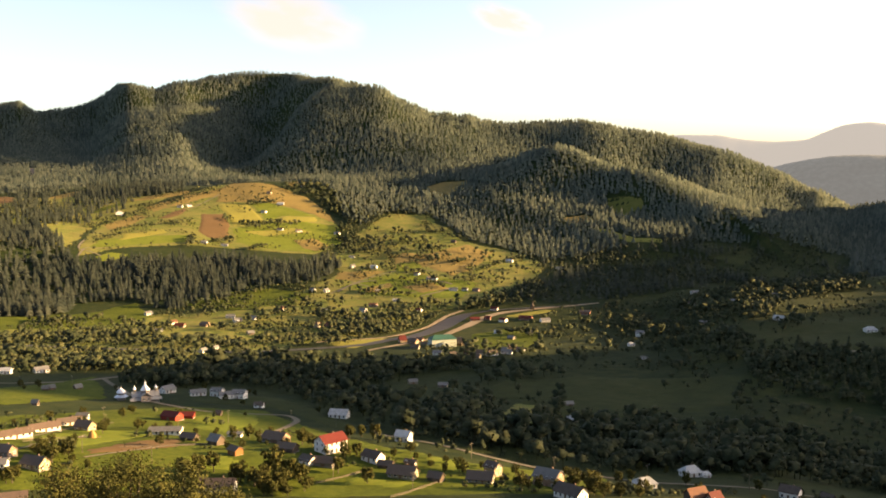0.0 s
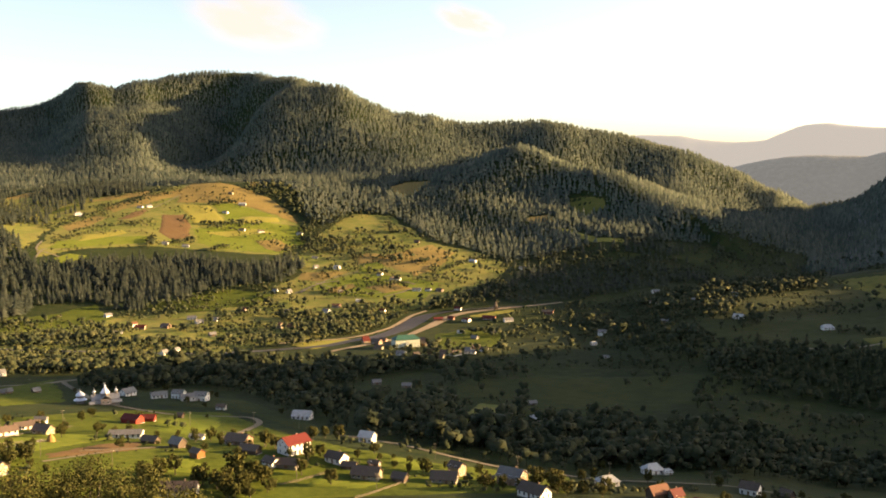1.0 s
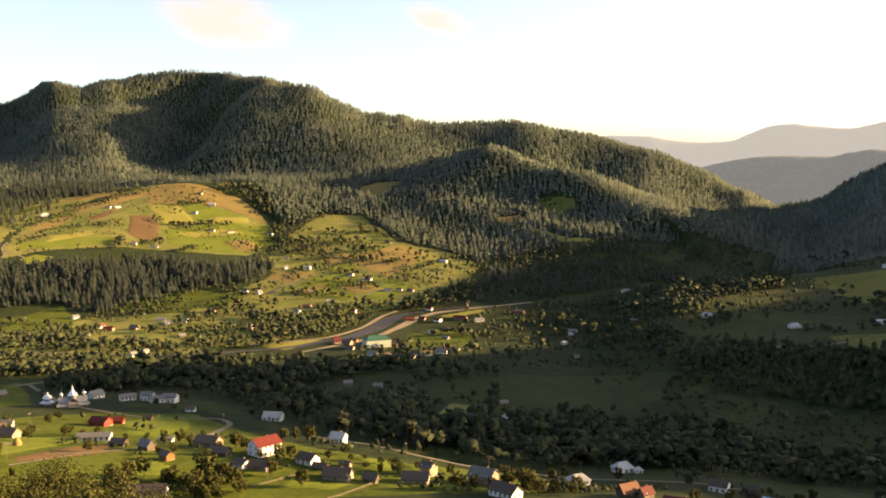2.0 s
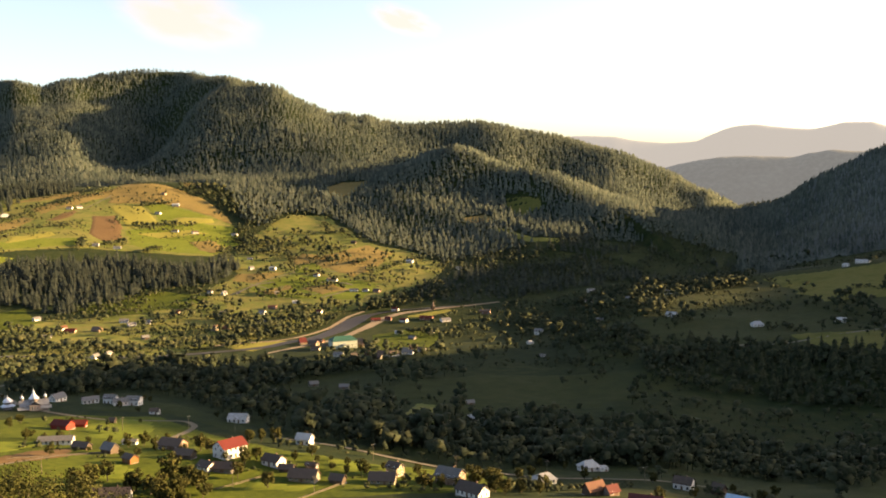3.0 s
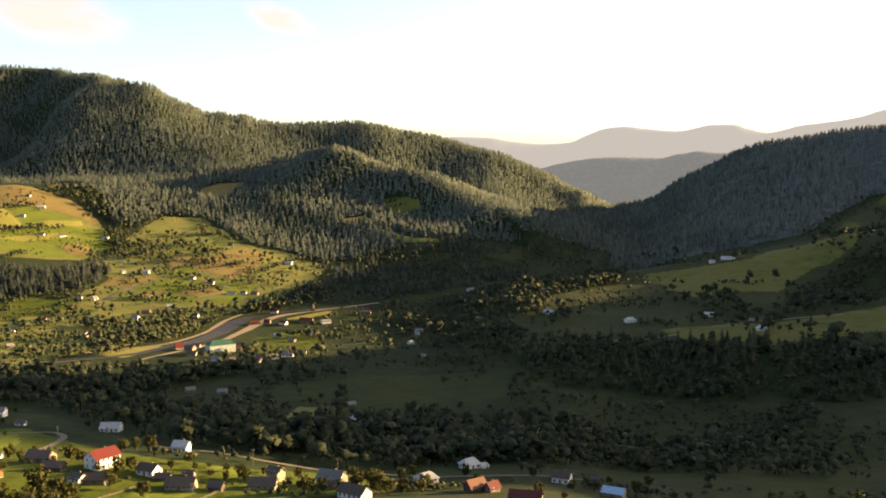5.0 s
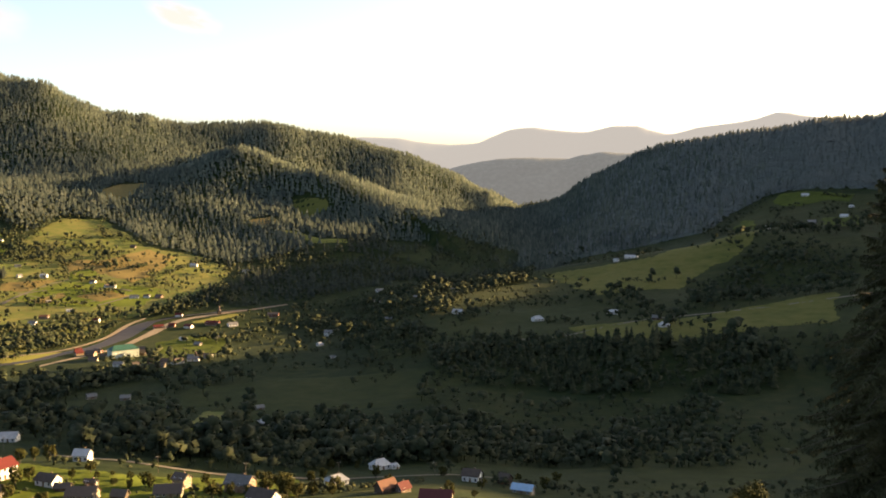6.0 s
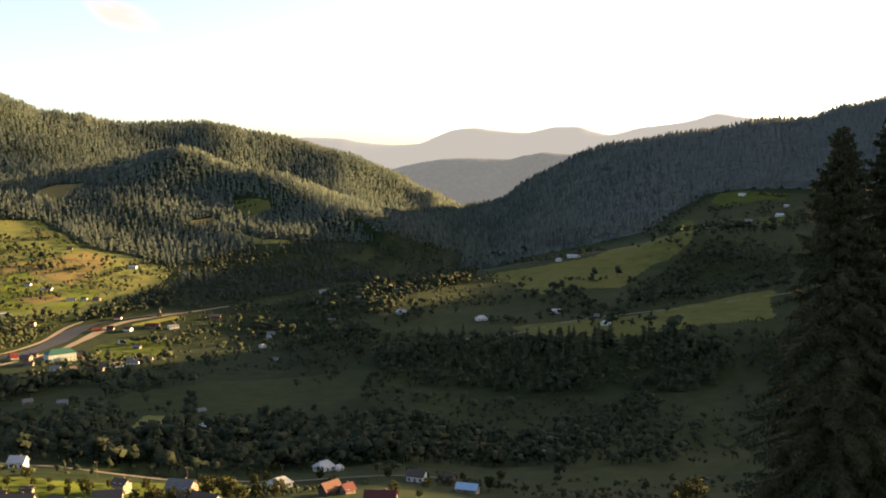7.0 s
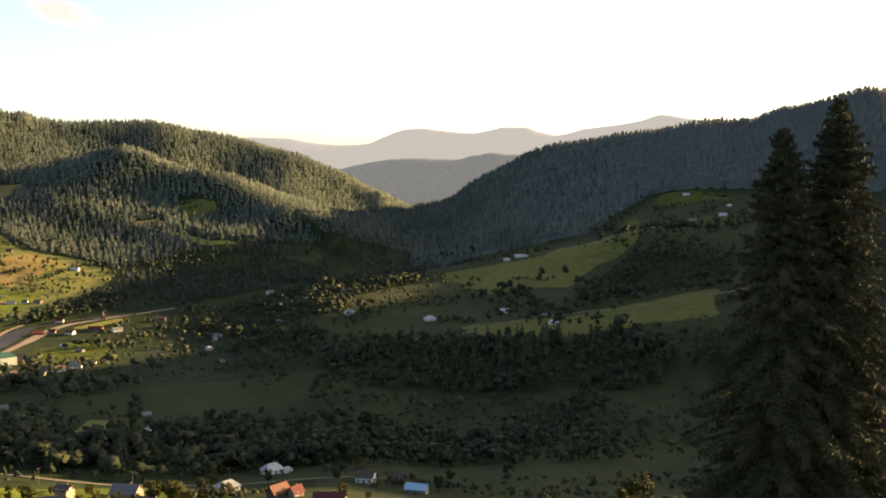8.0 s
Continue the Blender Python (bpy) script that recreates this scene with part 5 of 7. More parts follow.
def leafy_shape(clumps, tufts, seed, fine=1):
    """A broadleaved tree of height and width about 1: lumps of leaves with loose tufts round them, on a short trunk."""
    r = np.random.default_rng(seed)
    verts, faces = [], []

    def add(v, f):
        base = sum(len(a) for a in verts)
        verts.append(np.array(v, float))
        faces.append(np.array(f) + base)

    bm = bmesh.new()
    bmesh.ops.create_icosphere(bm, subdivisions=fine, radius=1)
    ball = np.array([v.co[:] for v in bm.verts])
    tri = np.array([[v.index for v in f.verts] for f in bm.faces])
    bm.free()
    slim = r.uniform(0.75, 1.15)
    centres = []
    for k in range(clumps):
        a, q = r.uniform(0, 2 * math.pi), 0.27 * slim * math.sqrt(r.uniform(0, 1)) * (k > 0)
        c = np.array([q * math.cos(a), q * math.sin(a), r.uniform(0.34, 0.80) if k else 0.56])
        size = r.uniform(0.10, 0.19) * (1.3 if k == 0 else 1) * (5 / clumps) ** 0.25
        centres.append((c, size))
        add(c + ball * size * r.uniform(0.5, 1.32, (len(ball), 1)) * (1, 1, 0.95), tri)
    for k in range(tufts):
        c, size = centres[r.integers(len(centres))]
        n = r.normal(0, 1, 3)
        n /= np.linalg.norm(n)
        p = c + n * size * r.uniform(0.8, 1.3)
        u = np.cross(n, r.normal(0, 1, 3))
        u /= np.linalg.norm(u)
        w = np.cross(n, u) + r.uniform(-0.3, 0.9) * n
        s = r.uniform(0.025, 0.06)
        add([p + u * s, p + w * s * 1.5, p - u * s], [(0, 1, 2)])
    ring = [(0.022 * math.cos(a), 0.022 * math.sin(a)) for a in (0.3, 2.4, 4.5)]
    add([(px, py, -0.03) for px, py in ring] + [(px * 0.6, py * 0.6, 0.45) for px, py in ring], [(0, 1, 4), (0, 4, 3), (1, 2, 5), (1, 5, 4), (2, 0, 3), (2, 3, 5)])
    return np.vstack(verts), np.vstack(faces)


def wood(name, x, y, tall, wide, shapes, mat, label, category, smooth=False, blend=0.0, round_crown=False):
    """One mesh of many trees at the places x, y, each a turned and stretched copy of one of the shapes."""
    z = height(x, y) - 0.3
    pick, turn = rng.integers(len(shapes), size=len(x)), rng.uniform(0, 2 * math.pi, len(x))
    all_v, all_f, all_n, base = [], [], [], 0
    slope = np.stack([height(x - 15, y) - height(x + 15, y), height(x, y - 15) - height(x, y + 15), np.full(len(x), 30.0)], -1)
    slope /= np.linalg.norm(slope, axis=1)[:, None]
    for k, (sv, sf) in enumerate(shapes):
        m = pick == k
        c, s = np.cos(turn[m])[:, None], np.sin(turn[m])[:, None]
        h, w = tall[m][:, None], wide[m][:, None]
        vx = (sv[:, 0] * c - sv[:, 1] * s) * w + x[m][:, None]
        vy = (sv[:, 0] * s + sv[:, 1] * c) * w + y[m][:, None]
        vz = sv[:, 2] * h + z[m][:, None]
        all_v.append(np.stack([vx, vy, vz], -1).reshape(-1, 3))
        all_f.append((sf[None] + (np.arange(m.sum()) * len(sv))[:, None, None] + base).reshape(-1, 3))
        base += m.sum() * len(sv)
        if blend:
            out = np.stack([vx - x[m][:, None], vy - y[m][:, None], (vz - z[m][:, None] - 0.5 * h if round_crown else 0.35 * w + 0 * vx)], -1)
            out /= np.linalg.norm(out, axis=-1)[..., None] + 1e-9
            if round_crown:
                out += rng.normal(0, 0.28, out.shape)
            mixed = (1 - blend) * out + blend * slope[m][:, None, :]
            all_n.append((mixed / np.linalg.norm(mixed, axis=-1)[..., None]).reshape(-1, 3))
    ob = surface(name, np.vstack(all_v), np.vstack(all_f), mat, smooth=smooth, normals=np.vstack(all_n) if blend else None)
    return tagged(ob, label, category, kind="stuff")


FAR_SPRUCE = [spruce_shape(2, 6, s) for s in range(4)]
MID_SPRUCE = [spruce_shape(5, 8, s) for s in range(5)]
FAR_LEAFY = [leafy_shape(3, 15, s) for s in range(8)]
MID_LEAFY = [leafy_shape(7, 28, s, 1) for s in range(10)]


def spruces(name, outline, spacing, tall, shapes, label, keep=None, girth=1.0, mat=None):
    x, y = scatter(outline, spacing, keep)
    for gap in WOOD_GAPS:
        m = ~inside(x, y, np.array([polar(a, d) for a, d in gap]))
        x, y = x[m], y[m]
    h = rng.uniform(0.5, 1.25, len(x)) * tall * (1 + 0.4 * wave(x, y, 110, 21, 3))
    return wood(name, x, y, h, h * girth * rng.uniform(0.85, 1.3, len(x)), shapes, mat or HAZED_SPRUCE, label, "forest", True, (0.88 if mat else 0.62) if shapes is FAR_SPRUCE else 0.3)


def open_ground(x, y):
    """Keeps trees off houses, roads and the river."""
    ok = np.ones(len(x), bool)
    for px, py in KEEP_CLEAR:
        ok &= (x - px) ** 2 + (y - py) ** 2 > 49
    for line, width in ROUTES:
        pts = np.array([polar(a, d) for a, d in line])
        for (x1, y1), (x2, y2) in zip(pts, pts[1:]):
            t = np.clip(((x - x1) * (x2 - x1) + (y - y1) * (y2 - y1)) / ((x2 - x1) ** 2 + (y2 - y1) ** 2), 0, 1)
            ok &= np.hypot(x - x1 - t * (x2 - x1), y - y1 - t * (y2 - y1)) > width
    return ok


def leafy(name, outline, spacing, tall, shapes, label, keep=None, mat=None):
    x, y = scatter(outline, spacing, keep)
    m = open_ground(x, y)
    for gap in BANK_GAPS:
        m &= ~inside(x, y, np.array([polar(a, d) for a, d in gap])) | (rng.uniform(0, 1, len(x)) < 0.06)
    x, y = x[m], y[m]
    h = (0.4 + 1.05 * rng.uniform(0, 1, len(x)) ** 1.4) * tall * (1 + 0.6 * wave(x, y, 40, 22, 2))
    return wood(name, x, y, h, h * rng.uniform(0.85, 1.25, len(x)), shapes, mat or LEAVES, label, "trees", True, 0.5, True)


def hedgerows(name, lines, gap, tall, label):
    """Trees and bushes in uneven rows along lines of (bearing, distance)."""
    xs, ys = [], []
    for line in lines:
        pts = np.array([polar(a, d) for a, d in line])
        for (x1, y1), (x2, y2) in zip(pts, pts[1:]):
            n = max(2, int(math.hypot(x2 - x1, y2 - y1) / gap))
            t = rng.uniform(0, 1, n)
            xs.append(x1 + (x2 - x1) * t + rng.normal(0, 3.5, n))
            ys.append(y1 + (y2 - y1) * t + rng.normal(0, 3.5, n))
    x, y = np.concatenate(xs), np.concatenate(ys)
    m = open_ground(x, y)
    x, y = x[m], y[m]
    h = rng.uniform(0.4, 1.3, len(x)) * tall
    return wood(name, x, y, h, h * rng.uniform(0.8, 1.2, len(x)), FAR_LEAFY, LEAVES, label, "trees", True, 0.5, True)


GORGE = [(3.2, 1400), (7.1, 1370), (11.9, 1450), (18, 1540), (26.5, 1560), (26.5, 1790), (18, 1850), (12, 1800), (8, 1745), (5.7, 1690), (5.2, 1560)]


def clearings(x, y):
    """Open meadows within the mountain woods."""
    az, d = np.degrees(np.arctan2(x, y)), np.hypot(x, y)
    k = np.ones(len(x))
    k[inside(x, y, np.array([polar(a, d) for a, d in GORGE]))] = 0
    for a0, d0, ra, rd in ((-8, 2470, 2.0, 52),):
        k[(az - a0) ** 2 / ra ** 2 + (d - d0) ** 2 / rd ** 2 < 1] = 0
    return k


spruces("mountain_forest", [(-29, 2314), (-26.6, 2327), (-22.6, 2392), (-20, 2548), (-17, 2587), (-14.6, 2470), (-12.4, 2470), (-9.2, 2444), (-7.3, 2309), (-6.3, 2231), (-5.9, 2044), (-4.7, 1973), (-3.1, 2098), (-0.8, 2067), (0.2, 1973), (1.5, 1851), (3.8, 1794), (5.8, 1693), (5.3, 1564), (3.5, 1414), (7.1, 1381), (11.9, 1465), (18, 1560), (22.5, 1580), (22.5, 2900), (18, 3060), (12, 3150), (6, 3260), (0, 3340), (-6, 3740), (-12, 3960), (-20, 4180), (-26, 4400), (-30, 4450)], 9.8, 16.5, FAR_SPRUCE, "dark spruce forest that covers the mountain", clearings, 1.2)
spruces("gorge_forest", GORGE, 9.5, 13, MID_SPRUCE, "dark low forest on the shaded side of the gorge", lambda x, y: 0.45 + 0.8 * wave(x, y, 70, 34, 2), 1.25, DARKENED_SPRUCE)
spruces("hillside_forest", [(-29, 1346), (-26.9, 1352), (-22.2, 1357), (-20.2, 1456), (-17.8, 1461), (-15.7, 1382), (-12.5, 1455), (-11.3, 1518), (-7.4, 1537), (-6.0, 1607), (-6.1, 1696), (-10, 1625), (-12.5, 1678), (-15.6, 1685), (-18.6, 1637), (-20.7, 1637), (-21.5, 1788), (-22.6, 1889), (-26.7, 1880), (-29, 1872)], 7.6, 19, MID_SPRUCE, "tall spruce forest along the foot of the field hill", lambda x, y: 0.72 + 1.0 * wave(x, y, 110, 31, 2), 1.35, DARKENED_SPRUCE)
spruces("upper_forest", [(-29, 1904), (-22.6, 1914), (-21.2, 1819), (-20, 1947), (-18.9, 2067), (-16.7, 2161), (-14.6, 2258), (-14.6, 2470), (-17, 2551), (-22.6, 2366), (-29, 2314)], 11, 19, MID_SPRUCE, "spruce groves behind the field hill", lambda x, y: 0.45 + 1.4 * wave(x, y, 110, 33, 3), mat=DARKENED_SPRUCE)
RIDGE = [(22.5, 1640), (24, 1638), (25.7, 1743), (27.7, 1747), (30.3, 1759), (33.2, 1746), (34.5, 1876), (36.4, 1970), (37.9, 1962), (41, 1911), (46.8, 1799), (52, 1625), (52, 2470), (44, 2470), (36, 2560), (25, 2840), (22.5, 2900)]


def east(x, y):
    """How far along the ridge the haze-lightened needle colour has taken over."""
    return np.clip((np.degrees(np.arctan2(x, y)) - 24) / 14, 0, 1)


# Pale sheet added under the ridge trees to brighten the dark gaps.
GAP_LIGHTENER = material("forest_gap_lightener", [(0.050, 0.060, 0.048), (0.080, 0.090, 0.072), (0.105, 0.112, 0.090)], 0.95, 0.02, 8, 0.6, 0.15, scale2=0.1, spec=0.05)
tagged(draped("ridge_gap_lightener", RIDGE, GAP_LIGHTENER, 3.0, 12, 4), "grey green sheet added to lighten the ridge forest's gaps", "undergrowth", kind="structure")
spruces("ridge_forest", RIDGE, 9.0, 18, FAR_SPRUCE, "haze-paled grey green spruce forest on the shaded ridge", east, 1.15, RIDGE_HAZE_SPRUCE)
spruces("lower_ridge_forest", RIDGE, 9.0, 18, FAR_SPRUCE, "dark spruce forest where the ridge falls to the gorge", lambda x, y: 1 - east(x, y), 1.1, HAZED_SPRUCE)
# Conifers in the darker leaf colour, which paints in the bank's shade.
spruces("shade_forest", [(17, 780), (19, 779), (23.3, 800), (28.3, 767), (31.6, 775), (39.3, 770), (48, 770), (48, 910), (39.3, 916), (34.9, 910), (31.6, 884), (27, 910), (21.7, 956), (18, 962)], 7.0, 14, MID_SPRUCE, "dark conifers in the wood on the shaded bank", lambda x, y: 0.28 + 0.9 * wave(x, y, 70, 35, 2), 1.4, LEAVES)

leafy("valley_trees", [(-29, 884), (-24, 897), (-18, 897), (-12, 988), (-6, 1131), (-3, 1170), (0, 1280), (4, 1352), (8, 1378), (4, 1404), (0, 1378), (-6, 1534), (-11, 1508), (-14, 1430), (-16, 1378), (-24, 1313), (-29, 1313)], 6.8, 8.2, FAR_LEAFY, "broadleaved trees and orchards of the valley village", lambda x, y: 0.5 + 1.5 * wave(x, y, 60, 41, 3))
leafy("bank_trees", [(-16.1, 736), (-12.7, 783), (-8.8, 706), (-7.5, 641), (-4.9, 546), (-0.9, 500), (3.8, 488), (7.5, 500), (10.4, 495), (15.2, 502), (19.8, 516), (30, 546), (30, 624), (19.8, 693), (15.2, 705), (7.2, 590), (6.5, 659), (2.5, 546), (1.5, 676), (2.2, 766), (6, 780), (5, 884), (-2.8, 930), (-7.5, 994), (-12.6, 956), (-15.8, 897)], 7.6, 12.5, MID_LEAFY, "dark bank of broadleaved trees below the hamlet", lambda x, y: 0.58 + 1.9 * wave(x, y, 75, 43, 3), mat=SHADE_LEAVES)
leafy("slope_trees", [(-6, 1430), (0, 1378), (6, 1404), (9, 1534), (6, 1820), (2, 1924), (0, 2132), (-4, 2210), (-6, 2210), (-6, 1950)], 12, 9.5, FAR_LEAFY, "scattered trees between the hillside fields", lambda x, y: 0.22 + 1.5 * wave(x, y, 90, 45, 3))
leafy("hill_trees", [(-22, 1677), (-14, 1768), (-8, 1703), (-5.5, 1820), (-6, 2028), (-9, 2288), (-14, 2288), (-18, 2080)], 10, 7, FAR_LEAFY, "hedges and single trees on the field hill", lambda x, y: 0.1 + 1.6 * wave(x, y, 60, 46, 3))
leafy("shade_trees", [(4, 910), (8, 832), (14, 780), (17, 806), (20, 962), (28, 910), (36, 910), (48, 910), (48, 1300), (42, 1612), (34, 1612), (30, 1443), (24, 1443), (16, 1404), (10, 1300), (4, 1144)], 12.5, 12.5, MID_LEAFY, "scattered trees on the shaded meadow slope", lambda x, y: 0.05 + 2.0 * wave(x, y, 130, 47, 3), mat=SHADE_LEAVES)
leafy("gully_trees", [(10, 546), (20, 533), (30, 546), (40, 559), (48, 585), (48, 767), (38, 767), (28, 760), (17, 767), (12, 702)], 8.5, 8, FAR_LEAFY, "dark scrub in the shaded gully", lambda x, y: 0.45 + 1.5 * wave(x, y, 90, 48, 3), mat=SHADE_LEAVES)
leafy("orchard_wood", [(-26.9, 1175), (-20.2, 1205), (-14.8, 1178), (-11.7, 1118), (-12.0, 934), (-14.8, 908), (-19.1, 887), (-27.0, 855)], 6.6, 8.8, FAR_LEAFY, "dense belt of broadleaved trees in the valley", lambda x, y: 0.75 + 0.8 * wave(x, y, 60, 51, 3))
leafy("river_wood", [(-14.8, 1170), (-7.4, 1154), (-3.1, 1205), (-0.2, 1321), (2.8, 1381), (3.2, 1347), (0.5, 1287), (-1.8, 1161), (-4.8, 1118), (-7.5, 1075), (-12.0, 977)], 7, 8.5, FAR_LEAFY, "trees along the river bank", lambda x, y: 0.75 + 0.8 * wave(x, y, 50, 52, 3))
leafy("village_grove", [(5.7, 1302), (7.7, 1347), (9.7, 1408), (14.3, 1458), (20.2, 1393), (22.7, 1677), (22.8, 1345), (17.9, 1183), (15.3, 1181), (11.7, 1213), (7.7, 1180), (6.0, 1238)], 9, 8.5, FAR_LEAFY, "groves and gardens round the white houses", lambda x, y: 0.5 + 1.2 * wave(x, y, 50, 53, 3))
leafy("slope_wood", [(32.9, 1216), (35.1, 1338), (38.0, 1402), (41.1, 1368), (41.1, 1116), (36.4, 1067), (33.6, 1090)], 8, 10, FAR_LEAFY, "dark wood between the slope meadows", lambda x, y: 0.8 + 0.8 * wave(x, y, 50, 54, 3), mat=SHADE_LEAVES)
leafy("crest_trees", [(19.7, 1600), (21.7, 1658), (26.0, 1414), (30.3, 1395), (30.9, 1650), (26.0, 1726), (21.7, 1689), (19.7, 1634)], 10, 8, FAR_LEAFY, "row of trees along the meadow crest", lambda x, y: 0.6 + 1.0 * wave(x, y, 40, 55, 3))
leafy("field_copse", [(-11.7, 1953), (-9.9, 1971), (-8.3, 1971), (-8.3, 1928), (-9.9, 1920), (-11.5, 1923)], 7, 7.5, FAR_LEAFY, "copse round the hill farms", lambda x, y: 0.55)
leafy("field_copse", [(-14.2, 1801), (-12.2, 1845), (-12.1, 1774), (-14.0, 1768)], 7, 7, FAR_LEAFY, "copse below the ploughed field", lambda x, y: 0.5)
leafy("field_hedge", [(-16.2, 1971), (-14.2, 2001), (-14.0, 1895), (-15.9, 1927)], 6, 5, FAR_LEAFY, "scrub beside the ploughed field", lambda x, y: 0.5)
leafy("field_hedge", [(-20.0, 1947), (-17.4, 2103), (-14.6, 2232), (-12.7, 2259), (-12.7, 2229), (-14.6, 2178), (-17.1, 2052), (-19.8, 1900)], 6, 6, FAR_LEAFY, "hedge along the shoulder of the field hill", lambda x, y: 0.5)
leafy("farm_copse", [(-11.0, 2163), (-9.2, 2178), (-9.3, 2139), (-10.9, 2127)], 7, 7, FAR_LEAFY, "trees round the hilltop farm", lambda x, y: 0.4)
leafy("hill_grove", [(-6.3, 2202), (-4.7, 2091), (-3.1, 2109), (-4.7, 1974), (-5.7, 1796), (-6.4, 1889), (-5.9, 2022)], 8, 9, FAR_LEAFY, "greyish grove beside the field hill", lambda x, y: 0.8)
leafy("slope_grove", [(-7.4, 1787), (-4.7, 1866), (-2.8, 1840), (-3.1, 1757), (-5.4, 1733), (-7.0, 1685)], 8, 8, FAR_LEAFY, "grove between the pastures", lambda x, y: 0.6)
leafy("church_trees", [(-19.0, 735), (-18.1, 863), (-15.8, 839), (-14.6, 735), (-15.8, 766), (-17.3, 754)], 7, 11, MID_LEAFY, "dark trees behind the church", lambda x, y: 0.75, mat=SHADE_LEAVES)
leafy("hamlet_hedges", [(-4.9, 470), (-0.9, 461), (3.8, 464), (7.2, 468), (7.2, 478), (3.8, 477), (-0.9, 474), (-4.5, 490)], 6, 4.5, MID_LEAFY, "hedge along the lane", lambda x, y: 0.7)
leafy("garden_hedge", [(-11.8, 416), (-7.6, 414), (-7.6, 411), (-11.8, 412)], 3, 3.2, MID_LEAFY, "low hedge between the gardens", lambda x, y: 0.7)
leafy("garden_hedge", [(-6.2, 449), (-3.2, 442), (-3.2, 439), (-6.2, 444)], 3, 3, MID_LEAFY, "low hedge behind the barns", lambda x, y: 0.7)
leafy("garden_hedge", [(-0.2, 406), (5.8, 397), (5.8, 390), (-0.2, 402)], 3, 3, MID_LEAFY, "low hedge along the gardens", lambda x, y: 0.75)
leafy("garden_hedge", [(-18.0, 503), (-15.9, 492), (-13.4, 456), (-13.7, 451), (-16.2, 482), (-18.1, 494)], 3, 3.4, MID_LEAFY, "bushes along the plot", lambda x, y: 0.5)
leafy("garden_hedge", [(-23.1, 451), (-20.7, 462), (-20.6, 454), (-23.1, 442)], 3, 3, MID_LEAFY, "bushes behind the cottage", lambda x, y: 0.6)
leafy("garden_hedge", [(7.6, 407), (12.3, 415), (17.0, 446), (17.2, 425), (12.3, 398), (7.6, 396)], 3, 3, MID_LEAFY, "bushes round the lane houses", lambda x, y: 0.6)
leafy("garden_rows", [(-24.3, 551), (-21.5, 593), (-21.3, 574), (-24.0, 531)], 3.2, 1.7, FAR_LEAFY, "rows of garden plants beside the barns", lambda x, y: 0.85)
leafy("garden_rows", [(2.9, 414), (5.6, 413), (5.6, 389), (2.9, 393)], 3, 1.4, FAR_LEAFY, "rows of garden plants", lambda x, y: 0.5)
leafy("lane_trees", [(-1.3, 480), (4.3, 466), (9.6, 472), (13.7, 523), (17.7, 506), (20.9, 522), (25.7, 537), (30.3, 533), (35.0, 544), (34.9, 662), (27.3, 653), (20.9, 607), (14.3, 595), (5.6, 530), (0.3, 538)], 8, 9, MID_LEAFY, "dark trees above the hamlet lane", lambda x, y: 0.55 + 1.4 * wave(x, y, 45, 61, 3), mat=SHADE_LEAVES)
leafy("gully_wood", [(8.0, 640), (12.4, 678), (18.3, 648), (23.6, 710), (28.3, 675), (29.7, 579), (28.3, 470), (21.6, 536), (15.0, 497), (8.6, 511)], 9, 13, MID_LEAFY, "tall dark trees along the gully", lambda x, y: 0.3 + 1.6 * wave(x, y, 60, 62, 3), mat=SHADE_LEAVES)
leafy("gully_wood", [(-0.2, 740), (3.2, 778), (8.6, 663), (8.0, 529), (3.1, 505), (-0.3, 527)], 9, 12, MID_LEAFY, "tall dark trees along the gully", lambda x, y: 0.45 + 1.6 * wave(x, y, 60, 63, 3), mat=SHADE_LEAVES)
leafy("spruce_row", [(31.0, 674), (32.0, 760), (34.6, 775), (31.6, 628), (30.3, 579)], 7, 12, MID_LEAFY, "dark trees beside the rounded spur", lambda x, y: 0.6, mat=SHADE_LEAVES)
leafy("slope_copse", [(12.8, 1156), (15.1, 1080), (17.4, 1034), (18.4, 982), (15.7, 984), (13.2, 1057)], 9, 12, MID_LEAFY, "dark copse beside the slope houses", lambda x, y: 0.6, mat=SHADE_LEAVES)
leafy("slope_copse", [(26.0, 1209), (28.3, 1213), (31.6, 1059), (29.3, 1060), (26.3, 1131)], 9, 12, MID_LEAFY, "dark copse on the slope meadow", lambda x, y: 0.35, mat=SHADE_LEAVES)
leafy("meadow_trees", [(0.4, 966), (4.4, 1105), (11.0, 1115), (17.6, 983), (24.1, 889), (22.5, 754), (14.3, 677), (5.6, 655), (1.7, 757)], 11, 9, MID_LEAFY, "single trees on the shaded pasture", lambda x, y: 0.02 + 1.2 * wave(x, y, 50, 65, 3), mat=SHADE_LEAVES)
leafy("meadow_clump", [(3.0, 787), (5.7, 819), (7.3, 761), (6.6, 646), (3.6, 632)], 8, 11, MID_LEAFY, "clump of dark trees on the shaded pasture", lambda x, y: 0.55, mat=SHADE_LEAVES)
leafy("river_gardens", [(-2.1, 964), (0.1, 1036), (3.1, 1159), (5.7, 1259), (9.0, 1261), (11.0, 1164), (9.7, 991), (7.0, 947), (3.0, 905), (-0.9, 882)], 8, 9, FAR_LEAFY, "garden trees of the river houses", lambda x, y: 0.4 + 1.3 * wave(x, y, 45, 66, 3))
leafy("pasture_hedge", [(5.7, 898), (11.0, 931), (17.0, 935), (20.9, 939), (20.9, 928), (17.0, 916), (11.0, 905), (5.7, 874)], 6, 6, FAR_LEAFY, "hedge across the shaded pasture", lambda x, y: 0.5)
leafy("pasture_hedge", [(32.9, 928), (36.5, 958), (40.5, 982), (40.5, 970), (36.5, 942), (32.9, 911)], 6, 6, FAR_LEAFY, "hedge under the slope meadow", lambda x, y: 0.6)
